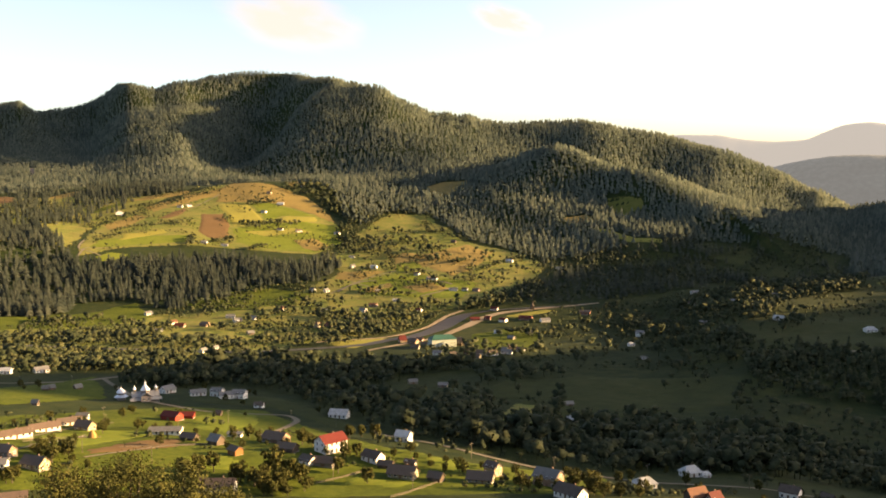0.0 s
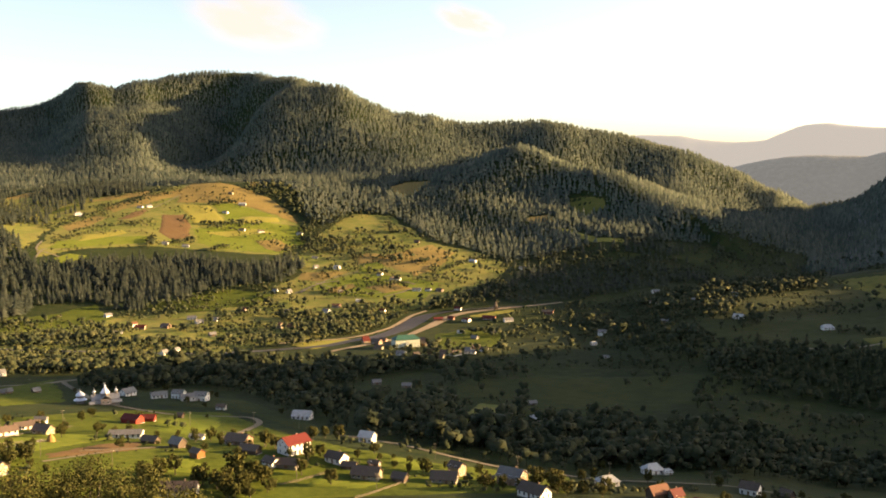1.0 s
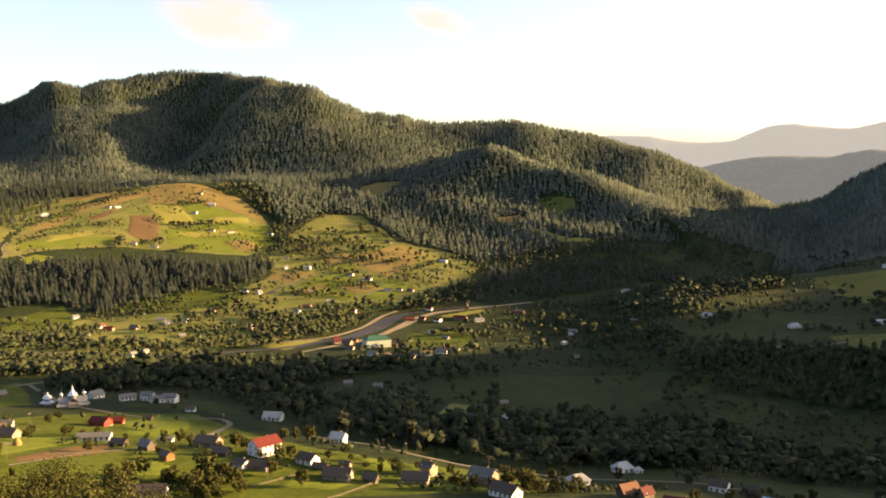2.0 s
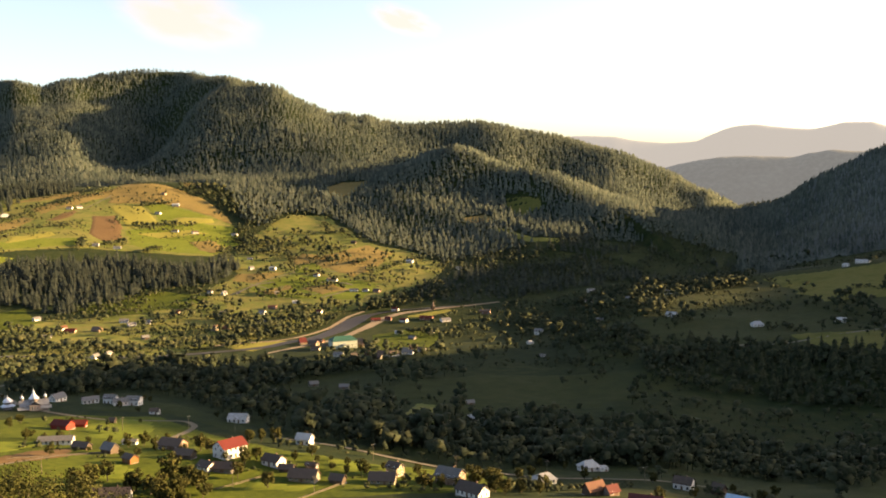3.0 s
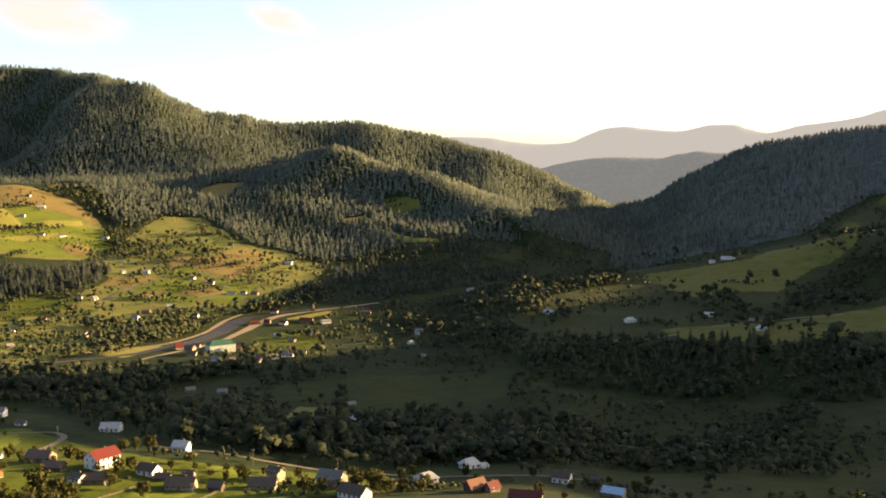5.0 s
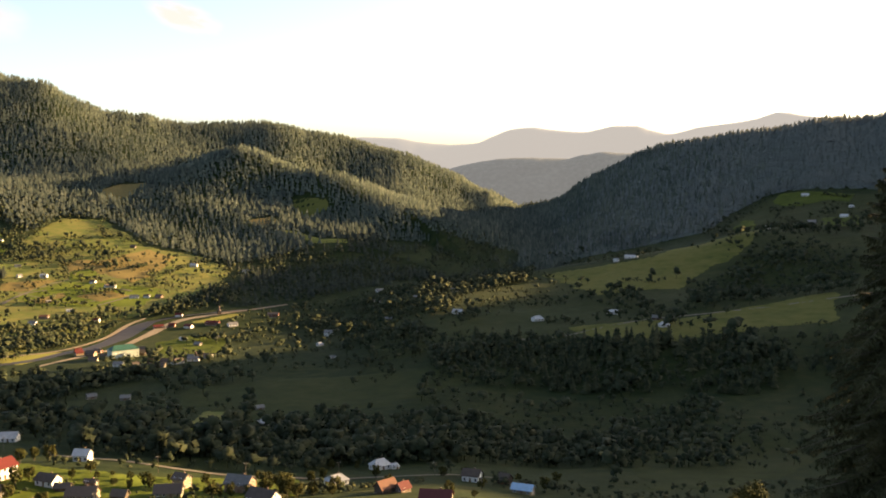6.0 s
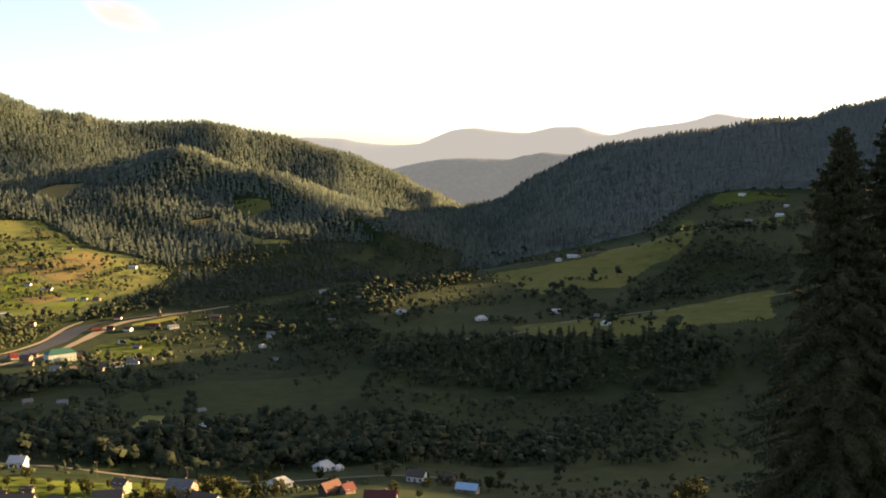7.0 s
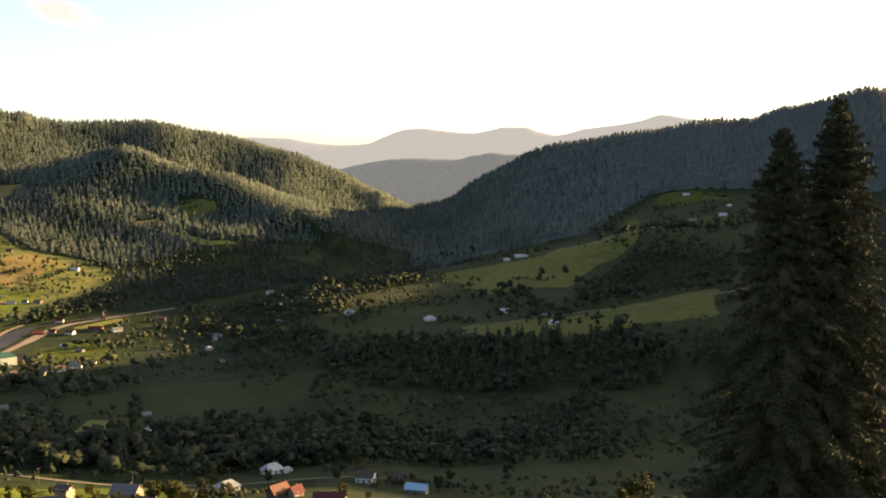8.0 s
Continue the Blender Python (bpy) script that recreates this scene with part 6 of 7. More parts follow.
# Scrub added to darken the pale ground of the near brow.
leafy("brow_scrub", [(16.9, 482), (21.6, 460), (26.6, 463), (31.7, 474), (41.3, 503), (41.3, 380), (31.7, 364), (26.6, 399), (21.6, 414)], 6, 5, MID_LEAFY, "dark scrub on the near brow of the hill", lambda x, y: 0.5 + 1.2 * wave(x, y, 30, 67, 3), mat=SHADE_LEAVES)
leafy("hill_hedge", [(-12.1, 1855), (-8.6, 1899), (-6.0, 1880), (-6.1, 1867), (-8.6, 1881), (-12.1, 1837)], 6, 4.5, FAR_LEAFY, "thin hedge between hill meadows", lambda x, y: 0.35)
leafy("hill_hedge", [(-19.8, 1829), (-17.1, 1913), (-14.3, 1875), (-14.3, 1856), (-17.1, 1889), (-19.8, 1803)], 6, 5, FAR_LEAFY, "hedge along a hill terrace", lambda x, y: 0.45)
leafy("hill_hedge", [(-19.5, 1959), (-16.8, 2028), (-14.3, 2076), (-14.3, 2052), (-16.8, 1995), (-19.5, 1922)], 6, 5, FAR_LEAFY, "hedge along a hill terrace", lambda x, y: 0.45)
leafy("hill_hedge", [(-4.8, 1526), (-2.1, 1500), (0.5, 1515), (2.5, 1487), (2.5, 1475), (0.5, 1499), (-2.1, 1486), (-4.8, 1512)], 6, 5, FAR_LEAFY, "hedge across the slope pasture", lambda x, y: 0.45)
leafy("hill_hedge", [(-4.4, 1750), (-2.1, 1704), (0.5, 1677), (2.5, 1608), (2.4, 1592), (0.5, 1654), (-2.1, 1681), (-4.4, 1725)], 6, 5, FAR_LEAFY, "hedge across the slope pasture", lambda x, y: 0.4)
leafy("pasture_grove", [(-2.8, 1649), (-1.5, 1679), (-0.5, 1633), (-0.8, 1586), (-2.3, 1581)], 8, 8, FAR_LEAFY, "grove in the slope pasture", lambda x, y: 0.6)
leafy("garden_hedge", [(-11.4, 528), (-9.5, 518), (-7.5, 495), (-7.5, 485), (-9.5, 507), (-11.4, 517)], 3, 2.6, MID_LEAFY, "bushes below the lane", lambda x, y: 0.55)
leafy("garden_hedge", [(-20.2, 445), (-15.0, 466), (-12.7, 473), (-12.7, 468), (-15.0, 460), (-20.2, 440)], 3, 2.8, MID_LEAFY, "weedy edge of the garden plot", lambda x, y: 0.4)
leafy("garden_hedge", [(-26.3, 505), (-23.0, 537), (-20.4, 560), (-20.4, 549), (-23.0, 525), (-26.4, 489)], 3, 3.2, MID_LEAFY, "bushes behind the long barns", lambda x, y: 0.5)
leafy("garden_hedge", [(-6.2, 434), (-4.6, 429), (-2.9, 440), (-2.9, 434), (-4.6, 424), (-6.2, 429)], 3, 3.4, MID_LEAFY, "bushes between the gardens", lambda x, y: 0.7)
hedgerows("hill_hedgerows", [[(-16.46, 2203), (-15.54, 2240), (-14.62, 2259), (-12.91, 2265)], [(-17.83, 2114), (-16.77, 2149), (-15.55, 2161), (-14.47, 2179)], [(-20.06, 1994), (-18.88, 2011), (-17.84, 2056)],
                            [(-18.61, 1871), (-17.71, 1923), (-16.19, 1934), (-14.35, 1950)], [(-19.66, 1774), (-18.62, 1825), (-17.41, 1892)], [(-7.05, 1849), (-5.81, 1864), (-4.77, 1838)], [(-17.08, 2085), (-16.73, 2022)]],
          3.2, 7.5, "dark hedgerows between the terraces of the field hill")
hedgerows("farm_hedgerows", [[(-13.29, 1799), (-12.12, 1829)], [(-11.69, 1956), (-10.74, 1955), (-9.94, 1961)], [(-10.0, 1977), (-9.14, 1972), (-8.43, 1977)], [(-11.19, 2114), (-9.85, 2126)], [(-6.13, 1928), (-5.48, 1949)],
                             [(-11.25, 1739), (-10.29, 1764)], [(-14.37, 1839), (-14.54, 1749)]], 1.6, 10, "tall garden trees round the hill farms")
hedgerows("slope_hedgerows", [[(-3.12, 1912), (-1.47, 1896)], [(-0.48, 2044), (0.35, 2016)], [(-2.15, 1594), (-1.32, 1580), (-0.43, 1549)], [(-0.66, 1506), (0.49, 1456)], [(1.56, 1648), (1.69, 1519)], [(-3.13, 1753), (-2.97, 1598)],
                              [(-4.12, 1644), (-4.79, 1580), (-4.46, 1536)], [(-2.81, 1532), (-1.82, 1519), (-0.83, 1494)], [(-4.8, 1456), (-2.82, 1440), (-1.33, 1411)], [(-8.72, 1489), (-7.42, 1493), (-6.44, 1460)]],
          2.6, 8, "hedgerows and bushes across the slope pastures")
hedgerows("upper_hedgerows", [[(2.48, 1602), (3.15, 1648), (3.97, 1695)], [(-1.48, 1705), (-0.82, 1672), (0.17, 1686)], [(0.5, 1635), (1.33, 1672)], [(-3.11, 2067), (-1.63, 2084)], [(-0.15, 1923), (0.51, 1875)], [(-1.07, 1999), (-0.81, 1896)]],
          2.4, 9, "dark hedgerows on the upper slope")
leafy("hill_edge_grove", [(-9.26, 2303), (-7.81, 2322), (-6.04, 2228), (-3.92, 2209), (-3.11, 2096), (-4.1, 1966), (-5.41, 1993), (-6.54, 2079), (-7.66, 2185), (-9.27, 2234)], 7.5, 11, FAR_LEAFY, "greyish broadleaved wood along the field hill", lambda x, y: 0.85)
leafy("pasture_band_grove", [(-5.75, 1869), (-3.45, 1885), (-1.14, 1838), (0.51, 1788), (0.5, 1719), (-2.8, 1738), (-4.78, 1734), (-5.69, 1768)], 7.5, 10, FAR_LEAFY, "belt of trees across the hillside", lambda x, y: 0.55 + 1.0 * wave(x, y, 50, 81, 3))
leafy("river_grove", [(0.16, 1318), (1.49, 1372), (2.81, 1440), (5.45, 1527), (5.78, 1420), (3.14, 1376), (1.15, 1341)], 6.5, 10, FAR_LEAFY, "dense dark trees above the river bend", lambda x, y: 0.9)
leafy("river_bank_wood", [(-7.44, 1307), (-4.82, 1304), (-2.83, 1333), (-0.51, 1368), (0.49, 1341), (-0.18, 1300), (-1.51, 1238), (-3.17, 1177), (-5.49, 1151), (-7.46, 1148)], 7, 9, FAR_LEAFY, "dense garden trees on the far river bank", lambda x, y: 0.6 + 1.0 * wave(x, y, 45, 82, 3))
leafy("west_grove", [(-24.27, 2137), (-22.6, 2185), (-20.62, 2131), (-20.06, 2000), (-21.51, 1929), (-24.3, 1893)], 9, 10, FAR_LEAFY, "broadleaved trees among the western groves", lambda x, y: 0.5)
leafy("slope_village_grove", [(12.67, 1349), (16.64, 1433), (19.93, 1606), (23.16, 1698), (23.55, 1354), (19.93, 1265), (17.64, 1099), (14.65, 1163)], 7.5, 9, FAR_LEAFY, "dense garden trees round the houses of the slope", lambda x, y: 0.75)
leafy("slope_orchard", [(10.01, 1296), (12.34, 1411), (15.32, 1389), (17.63, 1163), (15.98, 1003), (11.99, 1006), (9.66, 1126)], 9, 8, FAR_LEAFY, "orchard trees below the slope houses", lambda x, y: 0.45 + 1.2 * wave(x, y, 40, 84, 3))
leafy("shaded_wood", [(17, 780), (19, 779), (23.3, 800), (28.3, 767), (31.6, 775), (39.3, 770), (48, 770), (48, 910), (39.3, 916), (34.9, 910), (31.6, 884), (27, 910), (21.7, 956), (18, 962)], 8.5, 11, MID_LEAFY, "dark broadleaved wood on the shaded bank", lambda x, y: 0.6 + 0.9 * wave(x, y, 70, 36, 2), mat=SHADE_LEAVES)
leafy("farm_wood", [(36.37, 1595), (36.42, 1862), (37.93, 1852), (39.78, 1807), (41.3, 1763), (41.91, 1659), (40.1, 1663), (38.72, 1649), (38.1, 1526)], 9, 9, FAR_LEAFY, "dark trees round the ridge farms", lambda x, y: 0.45 + 0.9 * wave(x, y, 40, 85, 2), mat=SHADE_LEAVES)
leafy("ridge_foot_wood", [(32.86, 1712), (34.15, 1648), (34.94, 1771), (35.57, 1821), (36.36, 1878), (36.82, 1963), (35.41, 1996), (33.5, 1893)], 9, 9, FAR_LEAFY, "trees at the foot of the ridge forest", lambda x, y: 0.4, mat=SHADE_LEAVES)
leafy("ridge_foot_wood", [(41.89, 1848), (43.96, 1803), (44.6, 1378), (42.23, 1440)], 9, 9, FAR_LEAFY, "trees at the foot of the ridge forest", lambda x, y: 0.4, mat=SHADE_LEAVES)
hedgerows("slope_bushes", [[(28.13, 1253), (29.28, 1250), (30.43, 1226)], [(34.31, 1662), (35.42, 1564), (36.37, 1595)], [(39.16, 1905), (40.69, 1848)], [(24.31, 1025), (24.98, 1054), (25.97, 1005)], [(29.29, 1026), (30.27, 1035), (31.1, 1012), (31.26, 959)], [(32.89, 1099), (34.02, 1146), (35.14, 1162)]], 2.2, 7, "dark bushes along the slope meadows and farmsteads")
leafy("gorge_wood", GORGE, 8.5, 9.5, FAR_LEAFY, "dark broadleaved trees on the shaded side of the gorge", lambda x, y: 0.5 + 0.7 * wave(x, y, 60, 37, 2), mat=SHADE_LEAVES)
leafy("slope_gardens", [(17.68, 1213), (20.67, 1331), (23.98, 1377), (26.62, 1284), (25.31, 1147), (21.99, 1087), (18.66, 1057)], 9, 8, FAR_LEAFY, "garden trees on the flat above the shaded bank", lambda x, y: 0.5 + 0.8 * wave(x, y, 40, 86, 2), mat=SHADE_LEAVES)
leafy("garden_bushes", [(-27.1, 557), (-19.5, 597), (-14.9, 604), (-8.8, 536), (-3.6, 453), (7.2, 444), (9.8, 440), (9.8, 396), (-2.9, 386), (-16.0, 389), (-27.3, 399)], 5, 4, MID_LEAFY, "low bushes on the hamlet lawn", lambda x, y: -0.15 + 1.0 * wave(x, y, 22, 71, 3))


# ---- houses ----
def wall_paint(name, colour, rough=0.9):
    dark = tuple(c * 0.78 for c in colour)
    return material(name, [dark, colour], rough, 0.6, 6, 0.01, 6.0, per_object=0.15, scale2=3.0)


def roofing(name, colour, rough=0.7, metal=0.0):
    dark = tuple(c * 0.65 for c in colour)
    return material(name, [dark, colour, tuple(min(1, c * 1.2) for c in colour)], rough, 0.5, 6, 0.03, 3.0, metal, per_object=0.2, scale2=4.0)


WALLS = {"white": wall_paint("white_plaster", (0.68, 0.65, 0.59)), "cream": wall_paint("cream_plaster", (0.26, 0.21, 0.13)),
         "pink": wall_paint("pinkish_plaster", (0.22, 0.145, 0.10)), "pale": wall_paint("weathered_boards", (0.18, 0.155, 0.12)),
         "wood": wall_paint("dark_boards", (0.075, 0.054, 0.038)), "orange": wall_paint("orange_boards", (0.18, 0.08, 0.025)),
         "mint": wall_paint("pale_mint_plaster", (0.42, 0.45, 0.36)), "brick": wall_paint("red_brick", (0.16, 0.07, 0.045)), "scarlet": wall_paint("scarlet_boards", (0.20, 0.028, 0.018))}
ROOFS = {"red": roofing("red_roof_tiles", (0.085, 0.012, 0.008)), "brown": roofing("brown_roof", (0.098, 0.068, 0.050)),
         "dark": roofing("dark_slate_roof", (0.082, 0.060, 0.046)), "grey": roofing("grey_metal_roof", (0.135, 0.128, 0.120), 0.5),
         "white": roofing("pale_metal_roof", (0.36, 0.355, 0.34), 0.45), "orange": roofing("orange_tin_roof", (0.11, 0.045, 0.024)),
         "darkred": roofing("dark_red_roof", (0.08, 0.02, 0.018)), "blue": roofing("light_blue_roof", (0.28, 0.42, 0.55), 0.5),
         "green": roofing("green_metal_roof", (0.028, 0.088, 0.062), 0.6)}
SAY_WALL = {"white": "white plastered", "cream": "cream plastered", "pink": "pinkish plastered", "pale": "weathered timber", "wood": "dark timber", "orange": "orange timber", "brick": "red brick", "scarlet": "scarlet timber", "mint": "pale mint plastered"}
SAY_ROOF = {"red": "red tiled", "brown": "brown", "dark": "dark slate", "grey": "grey metal", "white": "pale metal", "orange": "orange tin", "darkred": "dark red", "blue": "light blue", "green": "green metal"}
GLASS = material("window_glass", [(0.02, 0.025, 0.03), (0.035, 0.04, 0.045)], 0.12, 2.0)
FRAME = material("window_paint", [(0.55, 0.54, 0.50), (0.62, 0.60, 0.57)], 0.7, 3.0)
STONE = material("footing_stone", [(0.16, 0.15, 0.13), (0.26, 0.24, 0.21)], 0.95, 1.2, 6, scale2=5.0)
CHIMNEY = material("chimney_brick", [(0.12, 0.08, 0.06), (0.20, 0.13, 0.10)], 0.95, 3.0, 6)
DOOR = material("door_wood", [(0.10, 0.06, 0.035), (0.16, 0.10, 0.055)], 0.7, 3.0, 6)


def part(name, bm, mat, parent, label=""):
    me = bpy.data.meshes.new(name)
    bm.to_mesh(me)
    bm.free()
    me.materials.append(mat)
    ob = new(name, me)
    ob.parent = parent
    if label:
        tagged(ob, label)
    return ob


def thing(name, x, y, turn, label, category, group="", z=None):
    ob = new(name)
    ob.empty_display_size = 0.5
    ob.matrix_world = pose(x, y, float(height(x, y)) if z is None else z, 0, 0, turn)
    return tagged(ob, label, category, group)


def box(bm, x0, x1, y0, y1, z0, z1):
    v = [bm.verts.new(p) for p in ((x0, y0, z0), (x1, y0, z0), (x1, y1, z0), (x0, y1, z0), (x0, y0, z1), (x1, y0, z1), (x1, y1, z1), (x0, y1, z1))]
    for f in ((3, 2, 1, 0), (4, 5, 6, 7), (0, 1, 5, 4), (1, 2, 6, 5), (2, 3, 7, 6), (3, 0, 4, 7)):
        bm.faces.new([v[i] for i in f])
    return bm


def slab(bm, corners, thick):
    """A flat plate through the corners, thickened downwards."""
    top = [bm.verts.new(c) for c in corners]
    low = [bm.verts.new((c[0], c[1], c[2] - thick)) for c in corners]
    bm.faces.new(top)
    bm.faces.new(low[::-1])
    for i in range(len(corners)):
        j = (i + 1) % len(corners)
        bm.faces.new((top[i], low[i], low[j], top[j]))


def window(parent, face, u, z, w, h, half_l, half_w):
    """A framed pane on a wall: face is 's', 'n', 'e' or 'w', u runs along the wall."""
    def along(bm, u0, u1, z0, z1, out0, out1):
        if face in "sn":
            s = -1 if face == "s" else 1
            y0, y1 = sorted((s * (half_w + out0), s * (half_w + out1)))
            return box(bm, u0, u1, y0, y1, z0, z1)
        s = 1 if face == "e" else -1
        x0, x1 = sorted((s * (half_l + out0), s * (half_l + out1)))
        return box(bm, x0, x1, u0, u1, z0, z1)
    t = 0.12
    bm = bmesh.new()
    along(bm, u - w / 2 - t, u - w / 2, z - t, z + h + t, -0.05, 0.06)
    along(bm, u + w / 2, u + w / 2 + t, z - t, z + h + t, -0.05, 0.06)
    along(bm, u - w / 2, u + w / 2, z - t, z, -0.05, 0.08)
    along(bm, u - w / 2, u + w / 2, z + h, z + h + t, -0.05, 0.06)
    frame_part = part("window", bm, FRAME, parent)
    part("pane", along(bmesh.new(), u - w / 2, u + w / 2, z, z + h, -0.05, 0.015), GLASS, frame_part)


def house(az, d, length, width, eave, rise, turn, wall, roof, group, name="house", hip=0.0, storeys=0, where="among gardens", near=False):
    x, y = polar(az, d)
    rise, eave, length = rise * 0.78, eave * (0.92 if 3 < eave <= 4.3 else 1), length * (1.12 if near else 1)
    kind = "barn" if wall in ("wood", "pale", "orange", "scarlet") and name == "house" else name
    label = f"{SAY_WALL[wall]} {kind} with {SAY_ROOF[roof]} roof {where}"
    top = thing(kind, x, y, turn - az, label, kind, group)
    a, b = length / 2, width / 2
    part("foundation", box(bmesh.new(), -a - 0.12, a + 0.12, -b - 0.12, b + 0.12, -2.2, 0.35), STONE, top, "rough stone footing")
    bm = bmesh.new()
    ring = [(-a, -b), (a, -b), (a, b), (-a, b)]
    low, up = [bm.verts.new((*p, 0.352)) for p in ring], [bm.verts.new((*p, eave)) for p in ring]
    for i in range(4):
        j = (i + 1) % 4
        if hip or i % 2 == 0:
            bm.faces.new((low[i], low[j], up[j], up[i]))
        else:
            peak = bm.verts.new(((a if i == 1 else -a), 0, eave + rise * 0.97))
            bm.faces.new((low[i], low[j], up[j], peak, up[i]))
    part("wall", bm, WALLS[wall], top)
    over, t = 0.55, 0.16
    drop = over * rise / b
    e0 = eave - drop + 0.05
    r = a + over if not hip else a * (1 - hip)
    bm = bmesh.new()
    for s in (-1, 1):
        slab(bm, [c for c in ([(-a - over, s * (b + over), e0), (a + over, s * (b + over), e0), (r, 0, eave + rise + 0.12), (-r, 0, eave + rise + 0.12)][:: -s])], t)
    if hip:
        for s in (-1, 1):
            slab(bm, [(s * (a + over), -s * (b + over), e0), (s * (a + over), s * (b + over), e0), (s * r, 0, eave + rise + 0.12)], t)
    part("roof", bm, ROOFS[roof], top)
    if kind == "house":
        cx = a * 0.3
        part("chimney", box(bmesh.new(), cx - 0.24, cx + 0.24, 0.3, 0.78, eave + rise * 0.5, eave + rise + 0.55), CHIMNEY, top)
    if kind in ("house", "hall"):
        floors = storeys or (2 if eave > 4.3 else 1)
        n = max(2, round(length / (2.6 if near else 4.0)))
        for f in range(floors):
            z = 1.1 + f * 2.8
            for k in range(n):
                u = -a + length * (k + 0.5) / n
                for face in ("s", "n") if near else ("s",):
                    if f == 0 and k == n // 2 and face == "s":
                        part("door", box(bmesh.new(), u - 0.5, u + 0.5, -b - 0.07, -b + 0.05, 0.36, 2.4), DOOR, top)
                    else:
                        window(top, face, u, z, 0.95, 1.25, a, b)
            for face in ("e", "w"):
                for u in (-b * 0.45, b * 0.45):
                    window(top, face, u, z, 0.9, 1.2, a, b)
        if near and not hip and rise > 2.4:
            for face in ("e", "w"):
                window(top, face, 0, eave + 0.25, 0.8, 0.9, a, b)
    else:
        part("door", box(bmesh.new(), -0.9, 0.9, -b - 0.06, -b + 0.05, 0.36, min(2.3, eave - 0.2)), DOOR, top)
    return top


for sites, where, near in ((HAMLET, "on the lawn", True), (HAMLET_WEST, "by the meadow", True), (HAMLET_EAST, "by the lane", True),
                           (LANE_END, "by the lane", True), (CHURCH_ROW, "near the church", True), (RIVERSIDE, "beside the river", False), (RIVER_YARDS, "by the river", False),
                           (RIVERSIDE_EAST, "on the river flat", False), (SHADED_SLOPE, "on the slope", False), (VALLEY, "in the valley", False),
                           (VALLEY_EAST, "below the fields", False), (FIELD_HILL, "on the hill", False), (FIELD_HILL_FOOT, "among fields", False)):
    for az, d, length, width, eave, rise, turn, wall, roof in sites:
        house(az, d, length, width, eave, rise, turn, wall, roof, "village houses", where=where, near=near, hip=0.45 if roof == "white" and turn > 0 else 0.0)
house(-0.1, 1069, 28, 16, 9.5, 5, 18, "mint", "green", "", name="hall", hip=0.35, storeys=2, where="beside the river")


# ---- church with silver domes ----
SILVER = material("silver_tin", [(0.50, 0.50, 0.52), (0.68, 0.68, 0.70)], 0.38, 0.8, 5, 0.02, 3.0, metal=0.55)
TIN_ROOF = material("weathered_tin", [(0.20, 0.19, 0.18), (0.31, 0.30, 0.29)], 0.55, 0.8, 5, 0.02, 3.0, metal=0.25)
CHURCH_WALL = material("church_boards", [(0.15, 0.125, 0.105), (0.25, 0.21, 0.18)], 0.85, 0.7, 5, scale2=4.0)


def lathe(bm, rings, sides=12, x=0.0, y=0.0):
    """A turned body from (radius, height) rings."""
    loops = []
    for r, z in rings:
        loops.append([bm.verts.new((x + r * math.cos(2 * math.pi * k / sides), y + r * math.sin(2 * math.pi * k / sides), z)) for k in range(sides)])
    for lo, hi in zip(loops, loops[1:]):
        for k in range(sides):
            bm.faces.new((lo[k], lo[(k + 1) % sides], hi[(k + 1) % sides], hi[k]))
    bm.faces.new(loops[0][::-1])
    bm.faces.new(loops[-1])
    return bm


def gable(bm, x0, x1, y0, y1, z, rise, along="x", over=0.5, t=0.15):
    """A saddle roof over a rectangle."""
    if along == "x":
        m, q = (y0 + y1) / 2, over * rise / ((y1 - y0) / 2)
        slab(bm, [(x0 - over, y0 - over, z - q), (x1 + over, y0 - over, z - q), (x1 + over, m, z + rise), (x0 - over, m, z + rise)], t)
        slab(bm, [(x1 + over, y1 + over, z - q), (x0 - over, y1 + over, z - q), (x0 - over, m, z + rise), (x1 + over, m, z + rise)], t)
    else:
        m, q = (x0 + x1) / 2, over * rise / ((x1 - x0) / 2)
        slab(bm, [(x0 - over, y1 + over, z - q), (x0 - over, y0 - over, z - q), (m, y0 - over, z + rise), (m, y1 + over, z + rise)], t)
        slab(bm, [(x1 + over, y0 - over, z - q), (x1 + over, y1 + over, z - q), (m, y1 + over, z + rise), (m, y0 - over, z + rise)], t)
    return bm


def onion(r, z, tall):
    return [(r * 0.55, z), (r * 0.6, z + tall * 0.08), (r, z + tall * 0.25), (r * 0.95, z + tall * 0.36), (r * 0.5, z + tall * 0.55), (r * 0.2, z + tall * 0.72), (r * 0.07, z + tall)]


def cross_on(parent, x, y, z, h):
    bm = box(bmesh.new(), x - 0.06, x + 0.06, y - 0.06, y + 0.06, z, z + h)
    box(bm, x - h * 0.28, x + h * 0.28, y - 0.05, y + 0.05, z + h * 0.6, z + h * 0.6 + 0.14)
    part("cross", bm, SILVER, parent)


